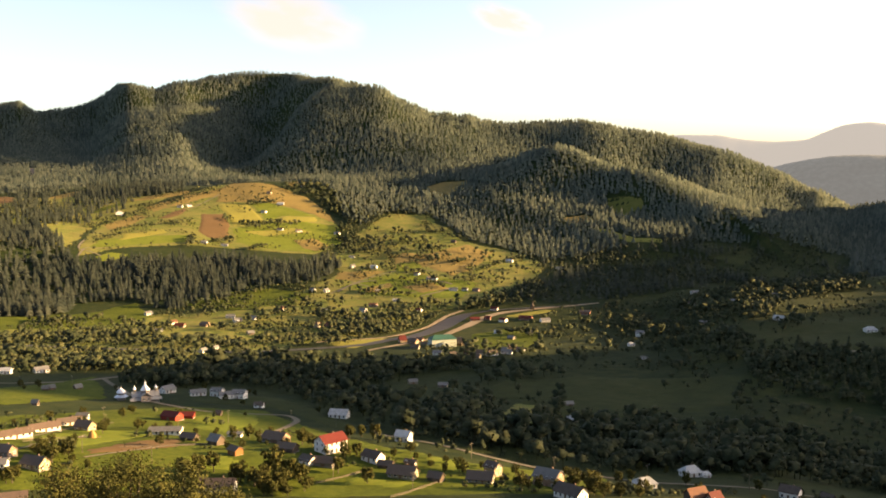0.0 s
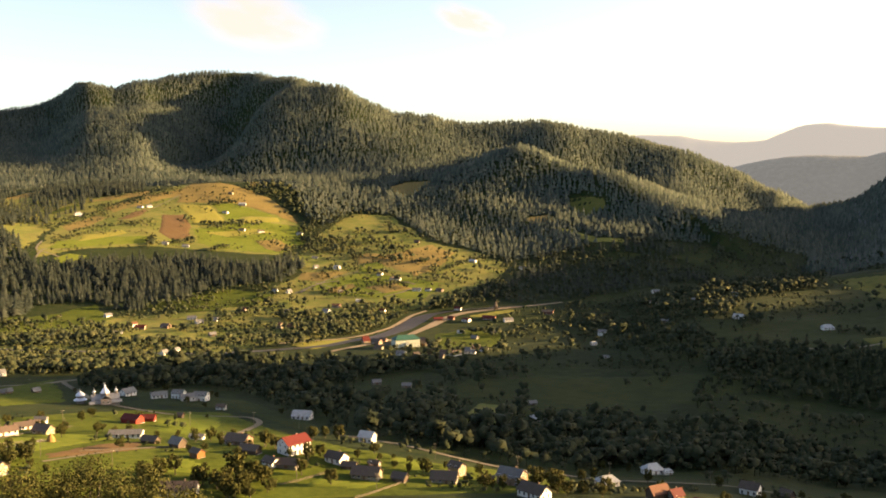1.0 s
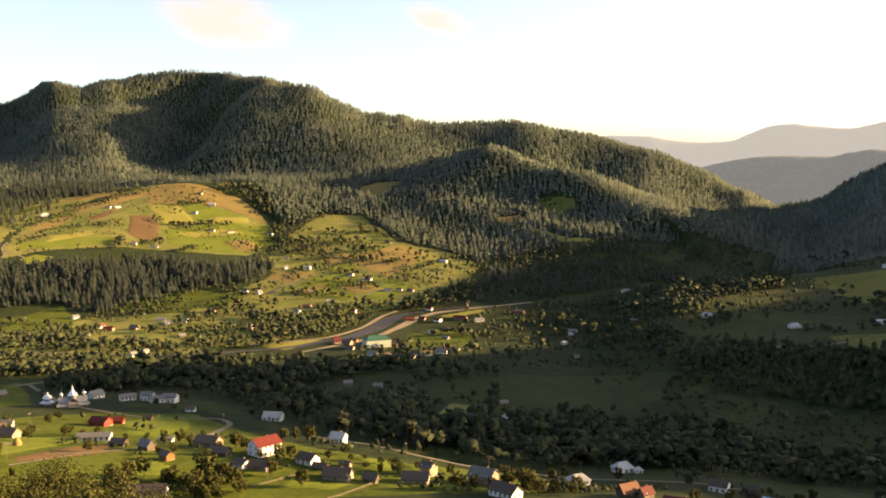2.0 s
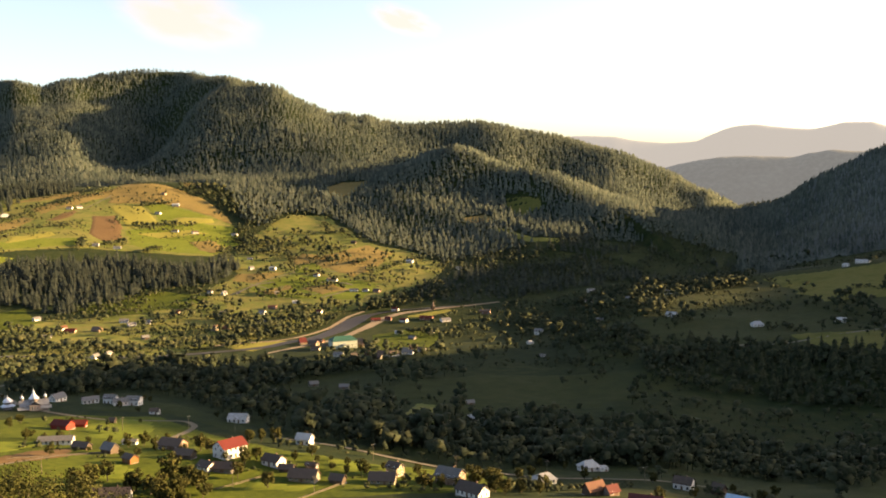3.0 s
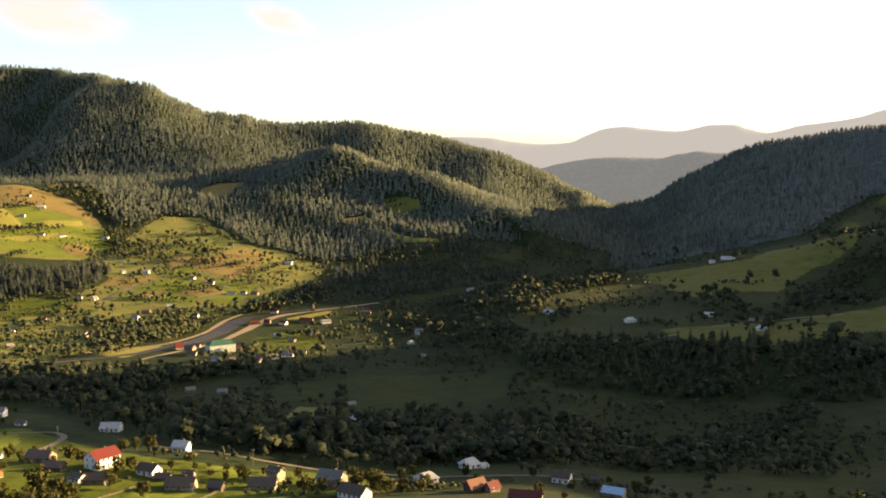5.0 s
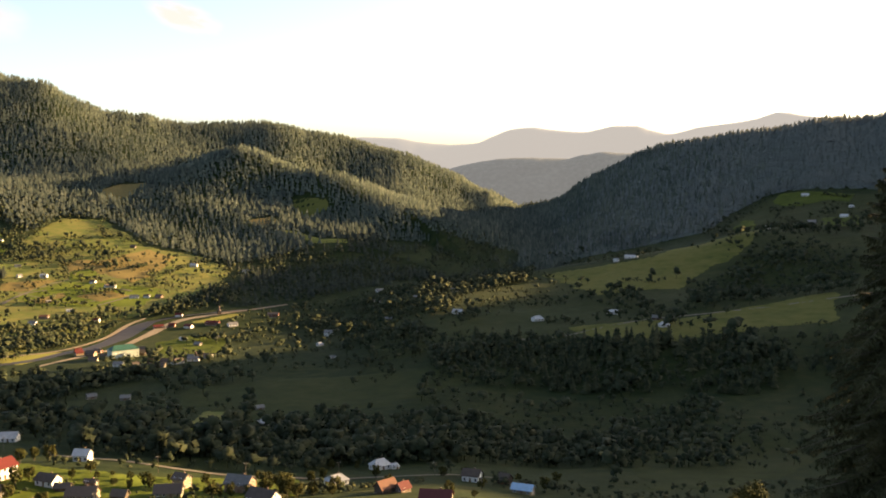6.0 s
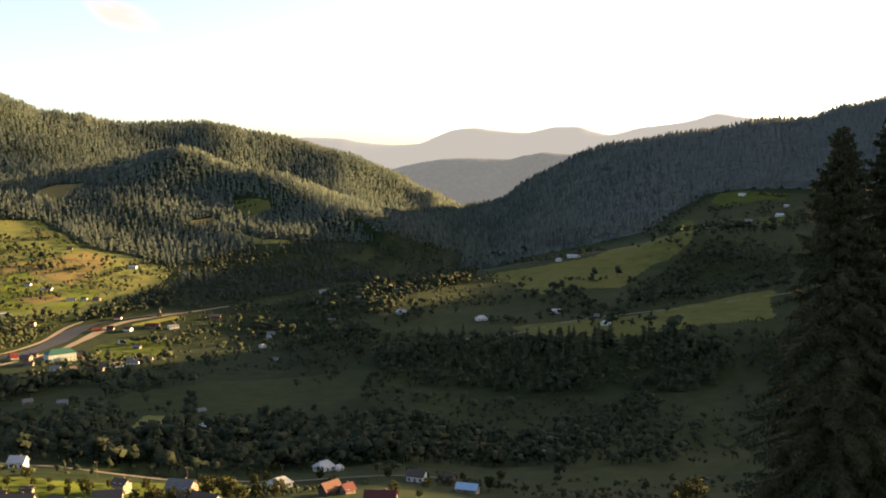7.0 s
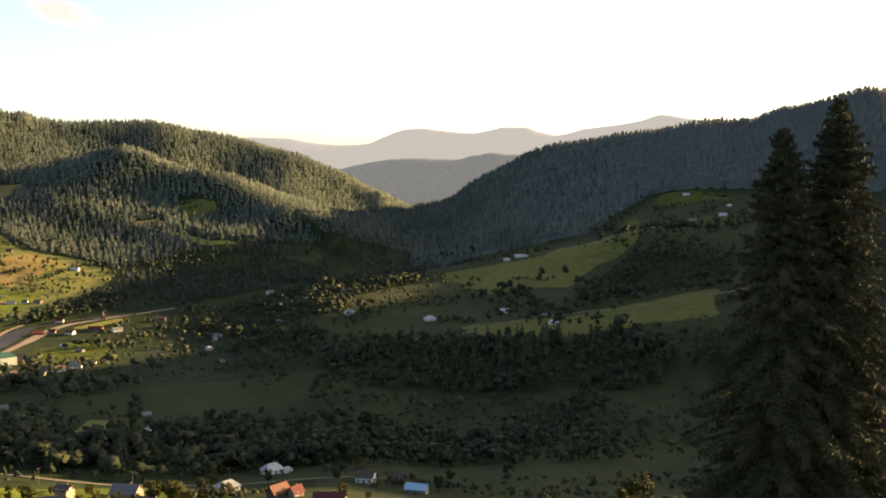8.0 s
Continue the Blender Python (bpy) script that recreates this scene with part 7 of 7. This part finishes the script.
def church():
    x, y = polar(-17.15, 646)
    top = thing("church", x, y, 22, "dark wooden church with grey tin roofs and five silver domes", "church")
    part("foundation", box(bmesh.new(), -8.2, 8.2, -3.6, 3.6, -2, 0.4), STONE, top)
    bm = box(bmesh.new(), -8, 8, -3.2, 3.2, 0.4, 4.2)
    part("nave_wall", bm, CHURCH_WALL, top)
    part("transept_wall", box(bmesh.new(), -3, 3, -5.6, 5.6, 0.3, 4.4), CHURCH_WALL, top)
    part("nave_roof", gable(bmesh.new(), -8, 8, -3.2, 3.2, 4.22, 2.6), TIN_ROOF, top, "grey tin saddle roof")
    part("transept_roof", gable(bmesh.new(), -3, 3, -5.6, 5.6, 4.42, 2.7, "y"), TIN_ROOF, top)
    part("skirt_roof", gable(bmesh.new(), -9.2, 9.2, -4.6, -3.24, 2.5, 0.9), TIN_ROOF, top)
    part("drum", lathe(bmesh.new(), [(2.7, 6), (2.7, 7.4)], 8), CHURCH_WALL, top)
    part("main_dome", lathe(bmesh.new(), [(3.1, 7.35), (2.9, 7.7), (1.9, 9.0), (0.8, 10.6), (0.5, 11.2), (0.75, 11.6), (0.5, 12.1), (0.1, 12.8)], 8), SILVER, top, "tall silver pointed dome")
    cross_on(top, 0, 0, 12.8, 1.3)
    for px, py in ((-6.6, 0), (6.6, 0), (0, -4.6), (0, 4.6)):
        part("turret", lathe(bmesh.new(), [(0.9, 6.2), (0.9, 7.9)], 8, px, py), CHURCH_WALL, top)
        part("turret_dome", lathe(bmesh.new(), [(r, z) for r, z in onion(1.15, 7.85, 2.3)], 10, px, py), SILVER, top)
        cross_on(top, px, py, 10.1, 0.8)
    for u in (-5.4, 5.4):
        window(top, "s", u, 1.6, 0.8, 1.6, 8, 3.2)
        window(top, "n", u, 1.6, 0.8, 1.6, 8, 3.2)
    for u in (-1.4, 1.4):
        window(top, "s", u, 1.6, 0.8, 1.6, 3, 5.6)
    x, y = polar(-18.45, 652)
    bell = thing("bell_tower", x, y, 20, "low wooden bell tower with a silver dome beside the church", "bell tower")
    part("tower_wall", box(bmesh.new(), -2.4, 2.4, -2.4, 2.4, -1.5, 2.6), CHURCH_WALL, bell)
    part("tower_skirt", lathe(bmesh.new(), [(4.4, 2.3), (4.3, 2.5), (2.5, 3.6)], 8), SILVER, bell)
    part("tower_drum", lathe(bmesh.new(), [(2.1, 3.4), (2.1, 4.8)], 8), CHURCH_WALL, bell)
    part("tower_dome", lathe(bmesh.new(), [(2.6, 4.75), (2.9, 5.2), (2.4, 6.2), (1.2, 7.1), (0.4, 7.7), (0.1, 8.4)], 10), SILVER, bell)
    cross_on(bell, 0, 0, 8.4, 0.9)
    x, y = polar(5.2, 1334)
    chapel = thing("bell_tower", x, y, 10, "small dark spired tower behind the river houses", "bell tower")
    part("tower_wall", box(bmesh.new(), -2.2, 2.2, -2.2, 2.2, -1, 5), WALLS["wood"], chapel)
    part("spire", lathe(bmesh.new(), [(3.2, 4.9), (1.6, 6.8), (1.2, 8.4), (0.1, 12)], 8), ROOFS["dark"], chapel)


church()


# ---- single trees ----
BARK = material("bark", [(0.05, 0.04, 0.03), (0.10, 0.08, 0.06)], 0.95, 1.5, 6, 0.02, 10.0)
GARDEN_LEAVES = material("garden_leaves", [(0.0245, 0.0266, 0.0072), (0.0382, 0.0396, 0.0108), (0.0619, 0.0547, 0.0158)], 0.9, 0.5, 4, per_object=0.15, per_island=0.15, spec=0.08)
NEEDLES = material("near_needles", [(0.030, 0.033, 0.016), (0.044, 0.045, 0.021), (0.066, 0.060, 0.029)], 0.95, 0.6, 4, per_island=0.2, spec=0.1)


def tube(verts, faces, path, radii, sides=6):
    """Adds a tapered limb along a path to lists of verts and quads."""
    base = len(verts)
    for i, (p, r) in enumerate(zip(path, radii)):
        p = np.array(p, float)
        d = np.array(path[min(i + 1, len(path) - 1)], float) - np.array(path[max(i - 1, 0)], float)
        d /= np.linalg.norm(d) + 1e-9
        u = np.cross(d, (0.3, 0.9, 0.2))
        u /= np.linalg.norm(u) + 1e-9
        w = np.cross(d, u)
        for k in range(sides):
            a = 2 * math.pi * k / sides
            verts.append(p + r * (math.cos(a) * u + math.sin(a) * w))
    for i in range(len(path) - 1):
        for k in range(sides):
            j = (k + 1) % sides
            faces.append((base + i * sides + k, base + i * sides + j, base + (i + 1) * sides + j, base + (i + 1) * sides + k))


def garden_tree(name, tall, wide, leaves, leaf, seed, lumps=14, mat=None):
    """A broadleaved tree: forked trunk, and a crown of leaf sprays gathered in uneven lumps round the limbs."""
    r = np.random.default_rng(seed)
    top = new(name)
    verts, faces = [], []
    fork = tall * 0.28
    tube(verts, faces, [(0, 0, -1.0), (0.02 * tall, 0, fork * 0.5), (0, 0.01 * tall, fork)], [0.035 * tall, 0.028 * tall, 0.022 * tall], 7)
    centres = []
    for k in range(lumps):
        a = 2.4 * k + r.uniform(-0.5, 0.5)
        f = (k + 0.5) / lumps
        z = tall * (0.32 + 0.56 * f + r.uniform(-0.05, 0.05))
        spread = wide * 0.5 * math.sqrt(max(0.05, 1 - (2 * (z / tall - 0.30) / 0.72 - 0.75) ** 2)) * r.uniform(0.35, 0.8)
        c = np.array([spread * math.cos(a), spread * math.sin(a), z])
        centres.append((c, wide * r.uniform(0.15, 0.24)))
        if k % 2 == 0:
            tube(verts, faces, [(0, 0, fork * 0.95), tuple(c * (0.45, 0.45, 0.0) + np.array([0, 0, (fork + c[2]) / 2])), tuple(c)], [0.016 * tall, 0.01 * tall, 0.003 * tall], 4)
    trunk = surface("trunk", verts, faces, BARK)
    trunk.parent = top
    n = leaves
    pick = r.integers(lumps, size=n)
    cc, rr = np.array([c for c, _ in centres])[pick], np.array([q for _, q in centres])[pick]
    v = r.normal(0, 1, (n, 3))
    v /= np.linalg.norm(v, axis=1)[:, None]
    p = cc + v * (rr * r.uniform(0.3, 1.0, n) ** 0.45 * (1 + 0.25 * r.normal(0, 1, n)))[:, None] * (1, 1, 0.85)
    nrm = v + 0.38 * r.normal(0, 1, (n, 3))
    u = np.cross(nrm, r.normal(0, 1, (n, 3)))
    u /= np.linalg.norm(u, axis=1)[:, None]
    w = np.cross(nrm / np.linalg.norm(nrm, axis=1)[:, None], u)
    s = (leaf * r.uniform(0.6, 1.4, n))[:, None]
    quad = np.stack([p + u * s, p + w * s * 0.8, p - u * s, p - w * s * 0.8], 1).reshape(-1, 3)
    crown = surface("crown", quad, np.arange(4 * n).reshape(-1, 4), mat or GARDEN_LEAVES, smooth=False)
    crown.parent = top
    return top


def spruce_tree(name, tall, seed):
    """A tall spruce: straight trunk and whorls of boughs, each a flat frond of twigs with twigs hanging below it."""
    r = np.random.default_rng(seed)
    top = new(name)
    verts, faces = [], []
    tube(verts, faces, [(0, 0, -1.0), (0, 0, tall * 0.5), (0, 0, tall * 0.99)], [0.42, 0.25, 0.02], 8)
    twigs = []
    z = 1.8
    while z < tall - 0.1:
        s = tall - z
        reach = min(5.4, 0.60 * s ** 0.74)
        count = 10 if s > 1.2 else 6
        a0 = r.uniform(0, 6.28)
        for k in range(count):
            a = a0 + 2 * math.pi * k / count + r.uniform(-0.3, 0.3)
            length = reach * r.uniform(0.5, 1.1) * (1 + 0.14 * math.sin(3.1 * a + 0.9 * z)) + 0.06
            zk = z + r.uniform(-0.16, 0.16)
            rise = 0.7 - 0.09 * s if s < 9 else -0.12
            bend = r.uniform(0.25, 0.75)
            out = np.array([math.cos(a), math.sin(a), 0])
            side = np.array([-math.sin(a), math.cos(a), 0])

            def spine(f):
                return np.array([0, 0, zk]) + out * length * f + np.array([0, 0, length * (rise * f - bend * f * f + 0.24 * f ** 3)])

            if length > 0.5:
                tube(verts, faces, [spine(0), spine(0.5), spine(1)], [0.05, 0.03, 0.006], 3)
            n = max(5, int(length / (0.07 if s < 23 else 0.2)))
            f = (np.arange(n) + r.uniform(0, 1, n)) / n
            for q in f:
                b = spine(q)
                wide = (0.10 + 0.40 * length * q * (1 - q) ** 0.8 + 0.12 * (1 - q)) * r.uniform(0.5, 1.2)
                for sgn in (-1, 1):
                    go = side * sgn * wide + out * (0.08 + 0.35 * wide) + np.array([0, 0, r.normal(-0.3, 0.25) * wide - 0.02])
                    w = np.cross(go, r.normal(0, 1, 3))
                    w *= 0.035 / (np.linalg.norm(w) + 1e-9)
                    twigs.append((b + w, b + go, b - w))
                    for m in range(2):
                        h = b + go * r.uniform(0.1, 1.0)
                        drop = np.array([r.normal(0, 0.05), r.normal(0, 0.05), -r.uniform(0.06, 0.26)])
                        w = r.normal(0, 1, 3)
                        w *= 0.045 / (np.linalg.norm(w) + 1e-9)
                        twigs.append((h + w, h + drop, h - w))
        z += 0.9 if s > 23 else (0.29 if s > 4 else 0.2)
    trunk = surface("trunk", verts, faces, BARK)
    trunk.parent = top
    q = np.array(twigs).reshape(-1, 3)
    foliage = surface("foliage", q, np.arange(len(q)).reshape(-1, 3), NEEDLES, smooth=False)
    foliage.parent = top
    return top


def stand(ob, az, d, turn=0.0, sink=0.0):
    x, y = polar(az, d)
    ob.matrix_world = pose(x, y, float(height(x, y)) - sink, 0, 0, turn)


def spruce_at(az, d, tip, seed, label):
    x, y = polar(az, d)
    base = float(height(x, y))
    tree = spruce_tree("spruce_tree", tip - base, seed)
    tree.matrix_world = pose(x, y, base)
    return tagged(tree, label, "tree", "near spruces")


spruce_at(43.5, 50, 197.0, 11, "tall dark spruce tree with ragged drooping boughs")
spruce_at(46.35, 52, 198.5, 12, "taller dark spruce tree beside another spruce")

for az, d, tall, wide, seed in ((-21.2, 96, 16.5, 9.5, 1), (-18.3, 100, 17.5, 9.5, 2), (-15.6, 93, 15.0, 8.5, 3), (-13.2, 118, 13.5, 7.5, 4)):
    t = garden_tree("broadleaf_tree", tall, wide, 16000, 0.105, seed, 34)
    stand(t, az, d)
    tagged(t, "full green broadleaved tree on the slope below", "tree", "slope trees")
for az, d, tall, wide, seed in ((35.9, 210, 19, 8.5, 5), (35.0, 205, 15, 6, 6), (27.6, 225, 13, 6, 7)):
    t = garden_tree("broadleaf_tree", tall, wide, 4500, 0.2, seed, 18)
    stand(t, az, d)
    tagged(t, "yellow green tree whose crown catches the sun", "tree", "slope trees")

KINDS = [garden_tree("garden_tree", 9, 7.5, 700, 0.40, 20 + k, 12) for k in range(5)]
for k, (az, d, size) in enumerate([(-10.1, 412, 1.45), (-13.5, 419, 0.95), (-4.9, 498, 0.7), (0.9, 426, 0.75), (-9.2, 413, 0.9), (-8.4, 465, 0.9), (-7.8, 458, 0.7), (-5.9, 436, 0.9), (-6.3, 419, 0.8), (-5.2, 442, 0.7), (-12.0, 406, 1.0), (-11.2, 400, 0.9), (-14.4, 411, 1.1), (-15.2, 403, 1.2), (-4.6, 406, 0.8), (-9.8, 396, 1.0), (-19.5, 504, 0.75), (-19.3, 523, 0.6), (-5.6, 484, 0.8), (-4.1, 491, 0.9)]):
    t = KINDS[k % 5] if k < 5 else copy_thing(KINDS[k % 5], Matrix())
    stand(t, az, d, 70.0 * k)
    t.scale = (size, size, size * 1.1)
    tagged(t, "rounded broadleaved tree in a hamlet garden", "tree", "hamlet trees")


def hamlet_orchards(n=110):
    """More garden trees in loose rows along the lanes and round the houses."""
    r = np.random.default_rng(77)
    spots = [(az, d) for sites in (HAMLET, HAMLET_WEST, HAMLET_EAST, LANE_END, CHURCH_ROW) for az, d, *_ in sites]
    taken = [polar(a, d) for a, d in spots]
    made = 0
    for _ in range(2000):
        if made == n:
            break
        a, d = spots[r.integers(len(spots))]
        x, y = polar(a, d)
        x, y = x + r.normal(0, 16), y + abs(r.normal(8, 11))
        if min((x - p) ** 2 + (y - q) ** 2 for p, q in taken[:len(spots)]) < 60 or min((x - p) ** 2 + (y - q) ** 2 for p, q in taken) < 9:
            continue
        taken.append((x, y))
        t = copy_thing(KINDS[r.integers(5)], pose(x, y, float(height(x, y)), 0, 0, r.uniform(0, 468)))
        s = r.uniform(0.3, 0.75)
        t.scale = (s, s, s * r.uniform(0.9, 1.25))
        tagged(t, "small fruit tree beside a hamlet house", "tree", "hamlet trees")
        made += 1


hamlet_orchards()


def front_trees(n=46):
    """Taller garden trees on the near edge of the hamlet and along its lane."""
    r = np.random.default_rng(78)
    made = 0
    while made < n:
        if made % 3 < 2:
            az, d = (r.uniform(-15, -7.5) if made % 2 else r.uniform(1.5, 13)), r.uniform(385, 412)
        else:
            az, d = r.uniform(-25, -21), r.uniform(400, 480)
        x, y = polar(az, d)
        if min((x - p) ** 2 + (y - q) ** 2 for p, q in KEEP_CLEAR) < 70:
            continue
        s = r.uniform(0.45, 1.0)
        t = copy_thing(KINDS[r.integers(5)], pose(x, y, float(height(x, y)), 0, 0, r.uniform(0, 360)))
        t.scale = (s, s, s * r.uniform(0.85, 1.2))
        tagged(t, "broadleaved garden tree at the edge of the hamlet", "tree", "hamlet trees")
        made += 1


front_trees()

# ---- poles, fences, hay ----
POLE_WOOD = material("grey_pole_wood", [(0.085, 0.070, 0.052), (0.145, 0.122, 0.092)], 0.9, 1.0, 5)
HAY = material("hay", [(0.20, 0.11, 0.04), (0.30, 0.17, 0.06)], 1.0, 1.5, 6, 0.08, 4.0)


def utility_pole(az, d, tall=8.0):
    x, y = polar(az, d)
    top = thing("utility_pole", x, y, 20 - az, "grey wooden utility pole with a crossbar", "utility pole", "power line")
    part("pole", lathe(bmesh.new(), [(0.13, -0.6), (0.09, tall)], 8), POLE_WOOD, top)
    part("crossbar", box(bmesh.new(), -0.9, 0.9, -0.07, 0.07, tall - 0.7, tall - 0.55), POLE_WOOD, top)
    for k in (-0.75, 0, 0.75):
        part("insulator", lathe(bmesh.new(), [(0.06, tall - 0.55), (0.08, tall - 0.42), (0.04, tall - 0.35)], 6, k), FRAME, top)


for az, d in ((-6.6, 408), (-1.9, 396), (-12.6, 546), (-9.0, 552), (-6.4, 540), (-16.9, 429), (-20.6, 448), (-19.4, 552), (-23.2, 468), (-21.0, 767), (-23.6, 748), (1.6, 455), (6.5, 452), (11.9, 463), (17.6, 448), (-15.4, 520)):
    utility_pole(az, d)


def fence(points, label):
    """A board fence along points (bearing, distance) with posts and two rails a bay."""
    pts = [polar(a, d) for a, d in points]
    x0, y0 = pts[0]
    z0 = float(height(x0, y0))
    top = thing("fence", x0, y0, 0, label, "fence", z=z0)
    for (xa, ya), (xb, yb) in zip(pts, pts[1:]):
        n = max(1, round(math.hypot(xb - xa, yb - ya) / 2.5))
        turn = math.degrees(math.atan2(yb - ya, xb - xa))
        for k in range(n):
            xs, ys = xa + (xb - xa) * k / n, ya + (yb - ya) * k / n
            xe, ye = xa + (xb - xa) * (k + 1) / n, ya + (yb - ya) * (k + 1) / n
            za, zb = float(height(xs, ys)) - z0, float(height(xe, ye)) - z0
            bay = math.hypot(xe - xs, ye - ys)
            post = part("post", box(bmesh.new(), -0.06, 0.06, -0.06, 0.06, -0.4, 1.3), POLE_WOOD, top)
            post.matrix_basis = pose(xs - x0, ys - y0, za, 0, 0, turn)
            bm = bmesh.new()
            for z in (0.3, 0.62, 0.94):
                box(bm, 0.07, bay - 0.07, -0.025, 0.025, z, z + 0.12)
            rail = part("rail", bm, POLE_WOOD, top)
            rail.matrix_basis = pose(xs - x0, ys - y0, (za), 0, -math.degrees(math.atan2(zb - za, bay)), turn)


fence([(-7.6, 406), (-5.8, 415), (-4.4, 424)], "grey board fence across the hamlet lawn")
fence([(-3.2, 384), (-1.8, 395), (-0.4, 408)], "grey board fence along the garden")
fence([(-18.6, 458), (-16.0, 463), (-13.6, 468)], "long board fence at the edge of the plot")
fence([(-23.6, 476), (-21.5, 488), (-19.6, 491)], "low board fence along the meadow path")

x, y = polar(-20.05, 491)
hay = thing("haystack", x, y, 0, "domed brown haystack round a pole on the meadow", "haystack")
part("hay", lathe(bmesh.new(), [(1.7, -0.3), (2.0, 0.6), (1.9, 1.8), (1.3, 3.0), (0.6, 3.9), (0.15, 4.3)], 14), HAY, hay)
part("stake", lathe(bmesh.new(), [(0.07, 4.0), (0.05, 5.0)], 6), POLE_WOOD, hay)

house(-24.7, 378, 14, 9, 2.4, 2.4, -4, "wood", "brown", "village houses", where="below the lawn", near=True)

x, y = polar(-19.3, 535)
rack = thing("hay_rack", x, y, 15, "tall wooden hay rack of leaning poles", "hay rack")
for k, (dx, dy) in enumerate(((-2.2, -0.8), (2.2, -0.8), (0, 1.8))):
    verts, faces = [], []
    tube(verts, faces, [(dx, dy, -0.4), (0, 0, 6.4)], [0.09, 0.06], 6)
    ob = surface("pole", verts, faces, POLE_WOOD)
    ob.parent = rack
part("crossbar", box(bmesh.new(), -1.5, 1.5, -0.62, -0.52, 2.0, 2.12), POLE_WOOD, rack)
fence([(-20.0, 1238), (-18.9, 1243), (-17.8, 1247)], "pale board fence below the wood")

# ---- clouds, far off in the sky ----
def cloud_material():
    m = bpy.data.materials.new("cloud_vapour")
    m.use_nodes = True
    n, l = m.node_tree.nodes, m.node_tree.links
    n.clear()
    out, mix = n.new("ShaderNodeOutputMaterial"), n.new("ShaderNodeMixShader")
    clear, glow = n.new("ShaderNodeBsdfTransparent"), n.new("ShaderNodeEmission")
    glow.inputs[0].default_value, glow.inputs[1].default_value = (1.0, 0.88, 0.82, 1), 0.165
    tc, tex, grad = n.new("ShaderNodeTexCoord"), n.new("ShaderNodeTexNoise"), n.new("ShaderNodeTexGradient")
    grad.gradient_type = "SPHERICAL"
    tex.inputs["Scale"].default_value, tex.inputs["Detail"].default_value = 2.2, 6
    mul, ramp = n.new("ShaderNodeMath"), n.new("ShaderNodeValToRGB")
    mul.operation = "MULTIPLY"
    l.new(tc.outputs["Object"], tex.inputs["Vector"])
    l.new(tc.outputs["Object"], grad.inputs["Vector"])
    l.new(tex.outputs["Fac"], mul.inputs[0])
    l.new(grad.outputs["Fac"], mul.inputs[1])
    els = ramp.color_ramp.elements
    els[0].position, els[0].color = 0.06, (0, 0, 0, 1)
    els[1].position, els[1].color = 0.36, (0.9, 0.9, 0.9, 1)
    l.new(mul.outputs[0], ramp.inputs[0])
    l.new(ramp.outputs[0], mix.inputs[0])
    l.new(clear.outputs[0], mix.inputs[1])
    l.new(glow.outputs[0], mix.inputs[2])
    l.new(mix.outputs[0], out.inputs[0])
    return m


CLOUD = cloud_material()


def cloud(az, el, width, tall, tilt):
    """A thin sheet of vapour, bulged a little, turned to face the camera."""
    d = 4900
    x, y = polar(az, d)
    u = np.linspace(-1, 1, 25)
    U, V = np.meshgrid(u, u, indexing="ij")
    verts = np.stack([U, 0.08 * (1 - U * U - V * V), V], -1).reshape(-1, 3)
    i, j = np.meshgrid(np.arange(24), np.arange(24), indexing="ij")
    faces = np.stack([i * 25 + j, (i + 1) * 25 + j, (i + 1) * 25 + j + 1, i * 25 + j + 1], -1).reshape(-1, 4)
    ob = surface("cloud", verts, faces, CLOUD)
    ob.matrix_world = pose(x, y, EYE + d * math.tan(radians(el)), 0, tilt, -az) @ Matrix.Diagonal((width, width, tall, 1))
    ob.visible_shadow = False
    return tagged(ob, "small soft pinkish white cloud in the evening sky", "cloud", kind="structure")


cloud(-8.6, 8.6, 440, 190, 12)
cloud(3.6, 8.6, 230, 90, 18)
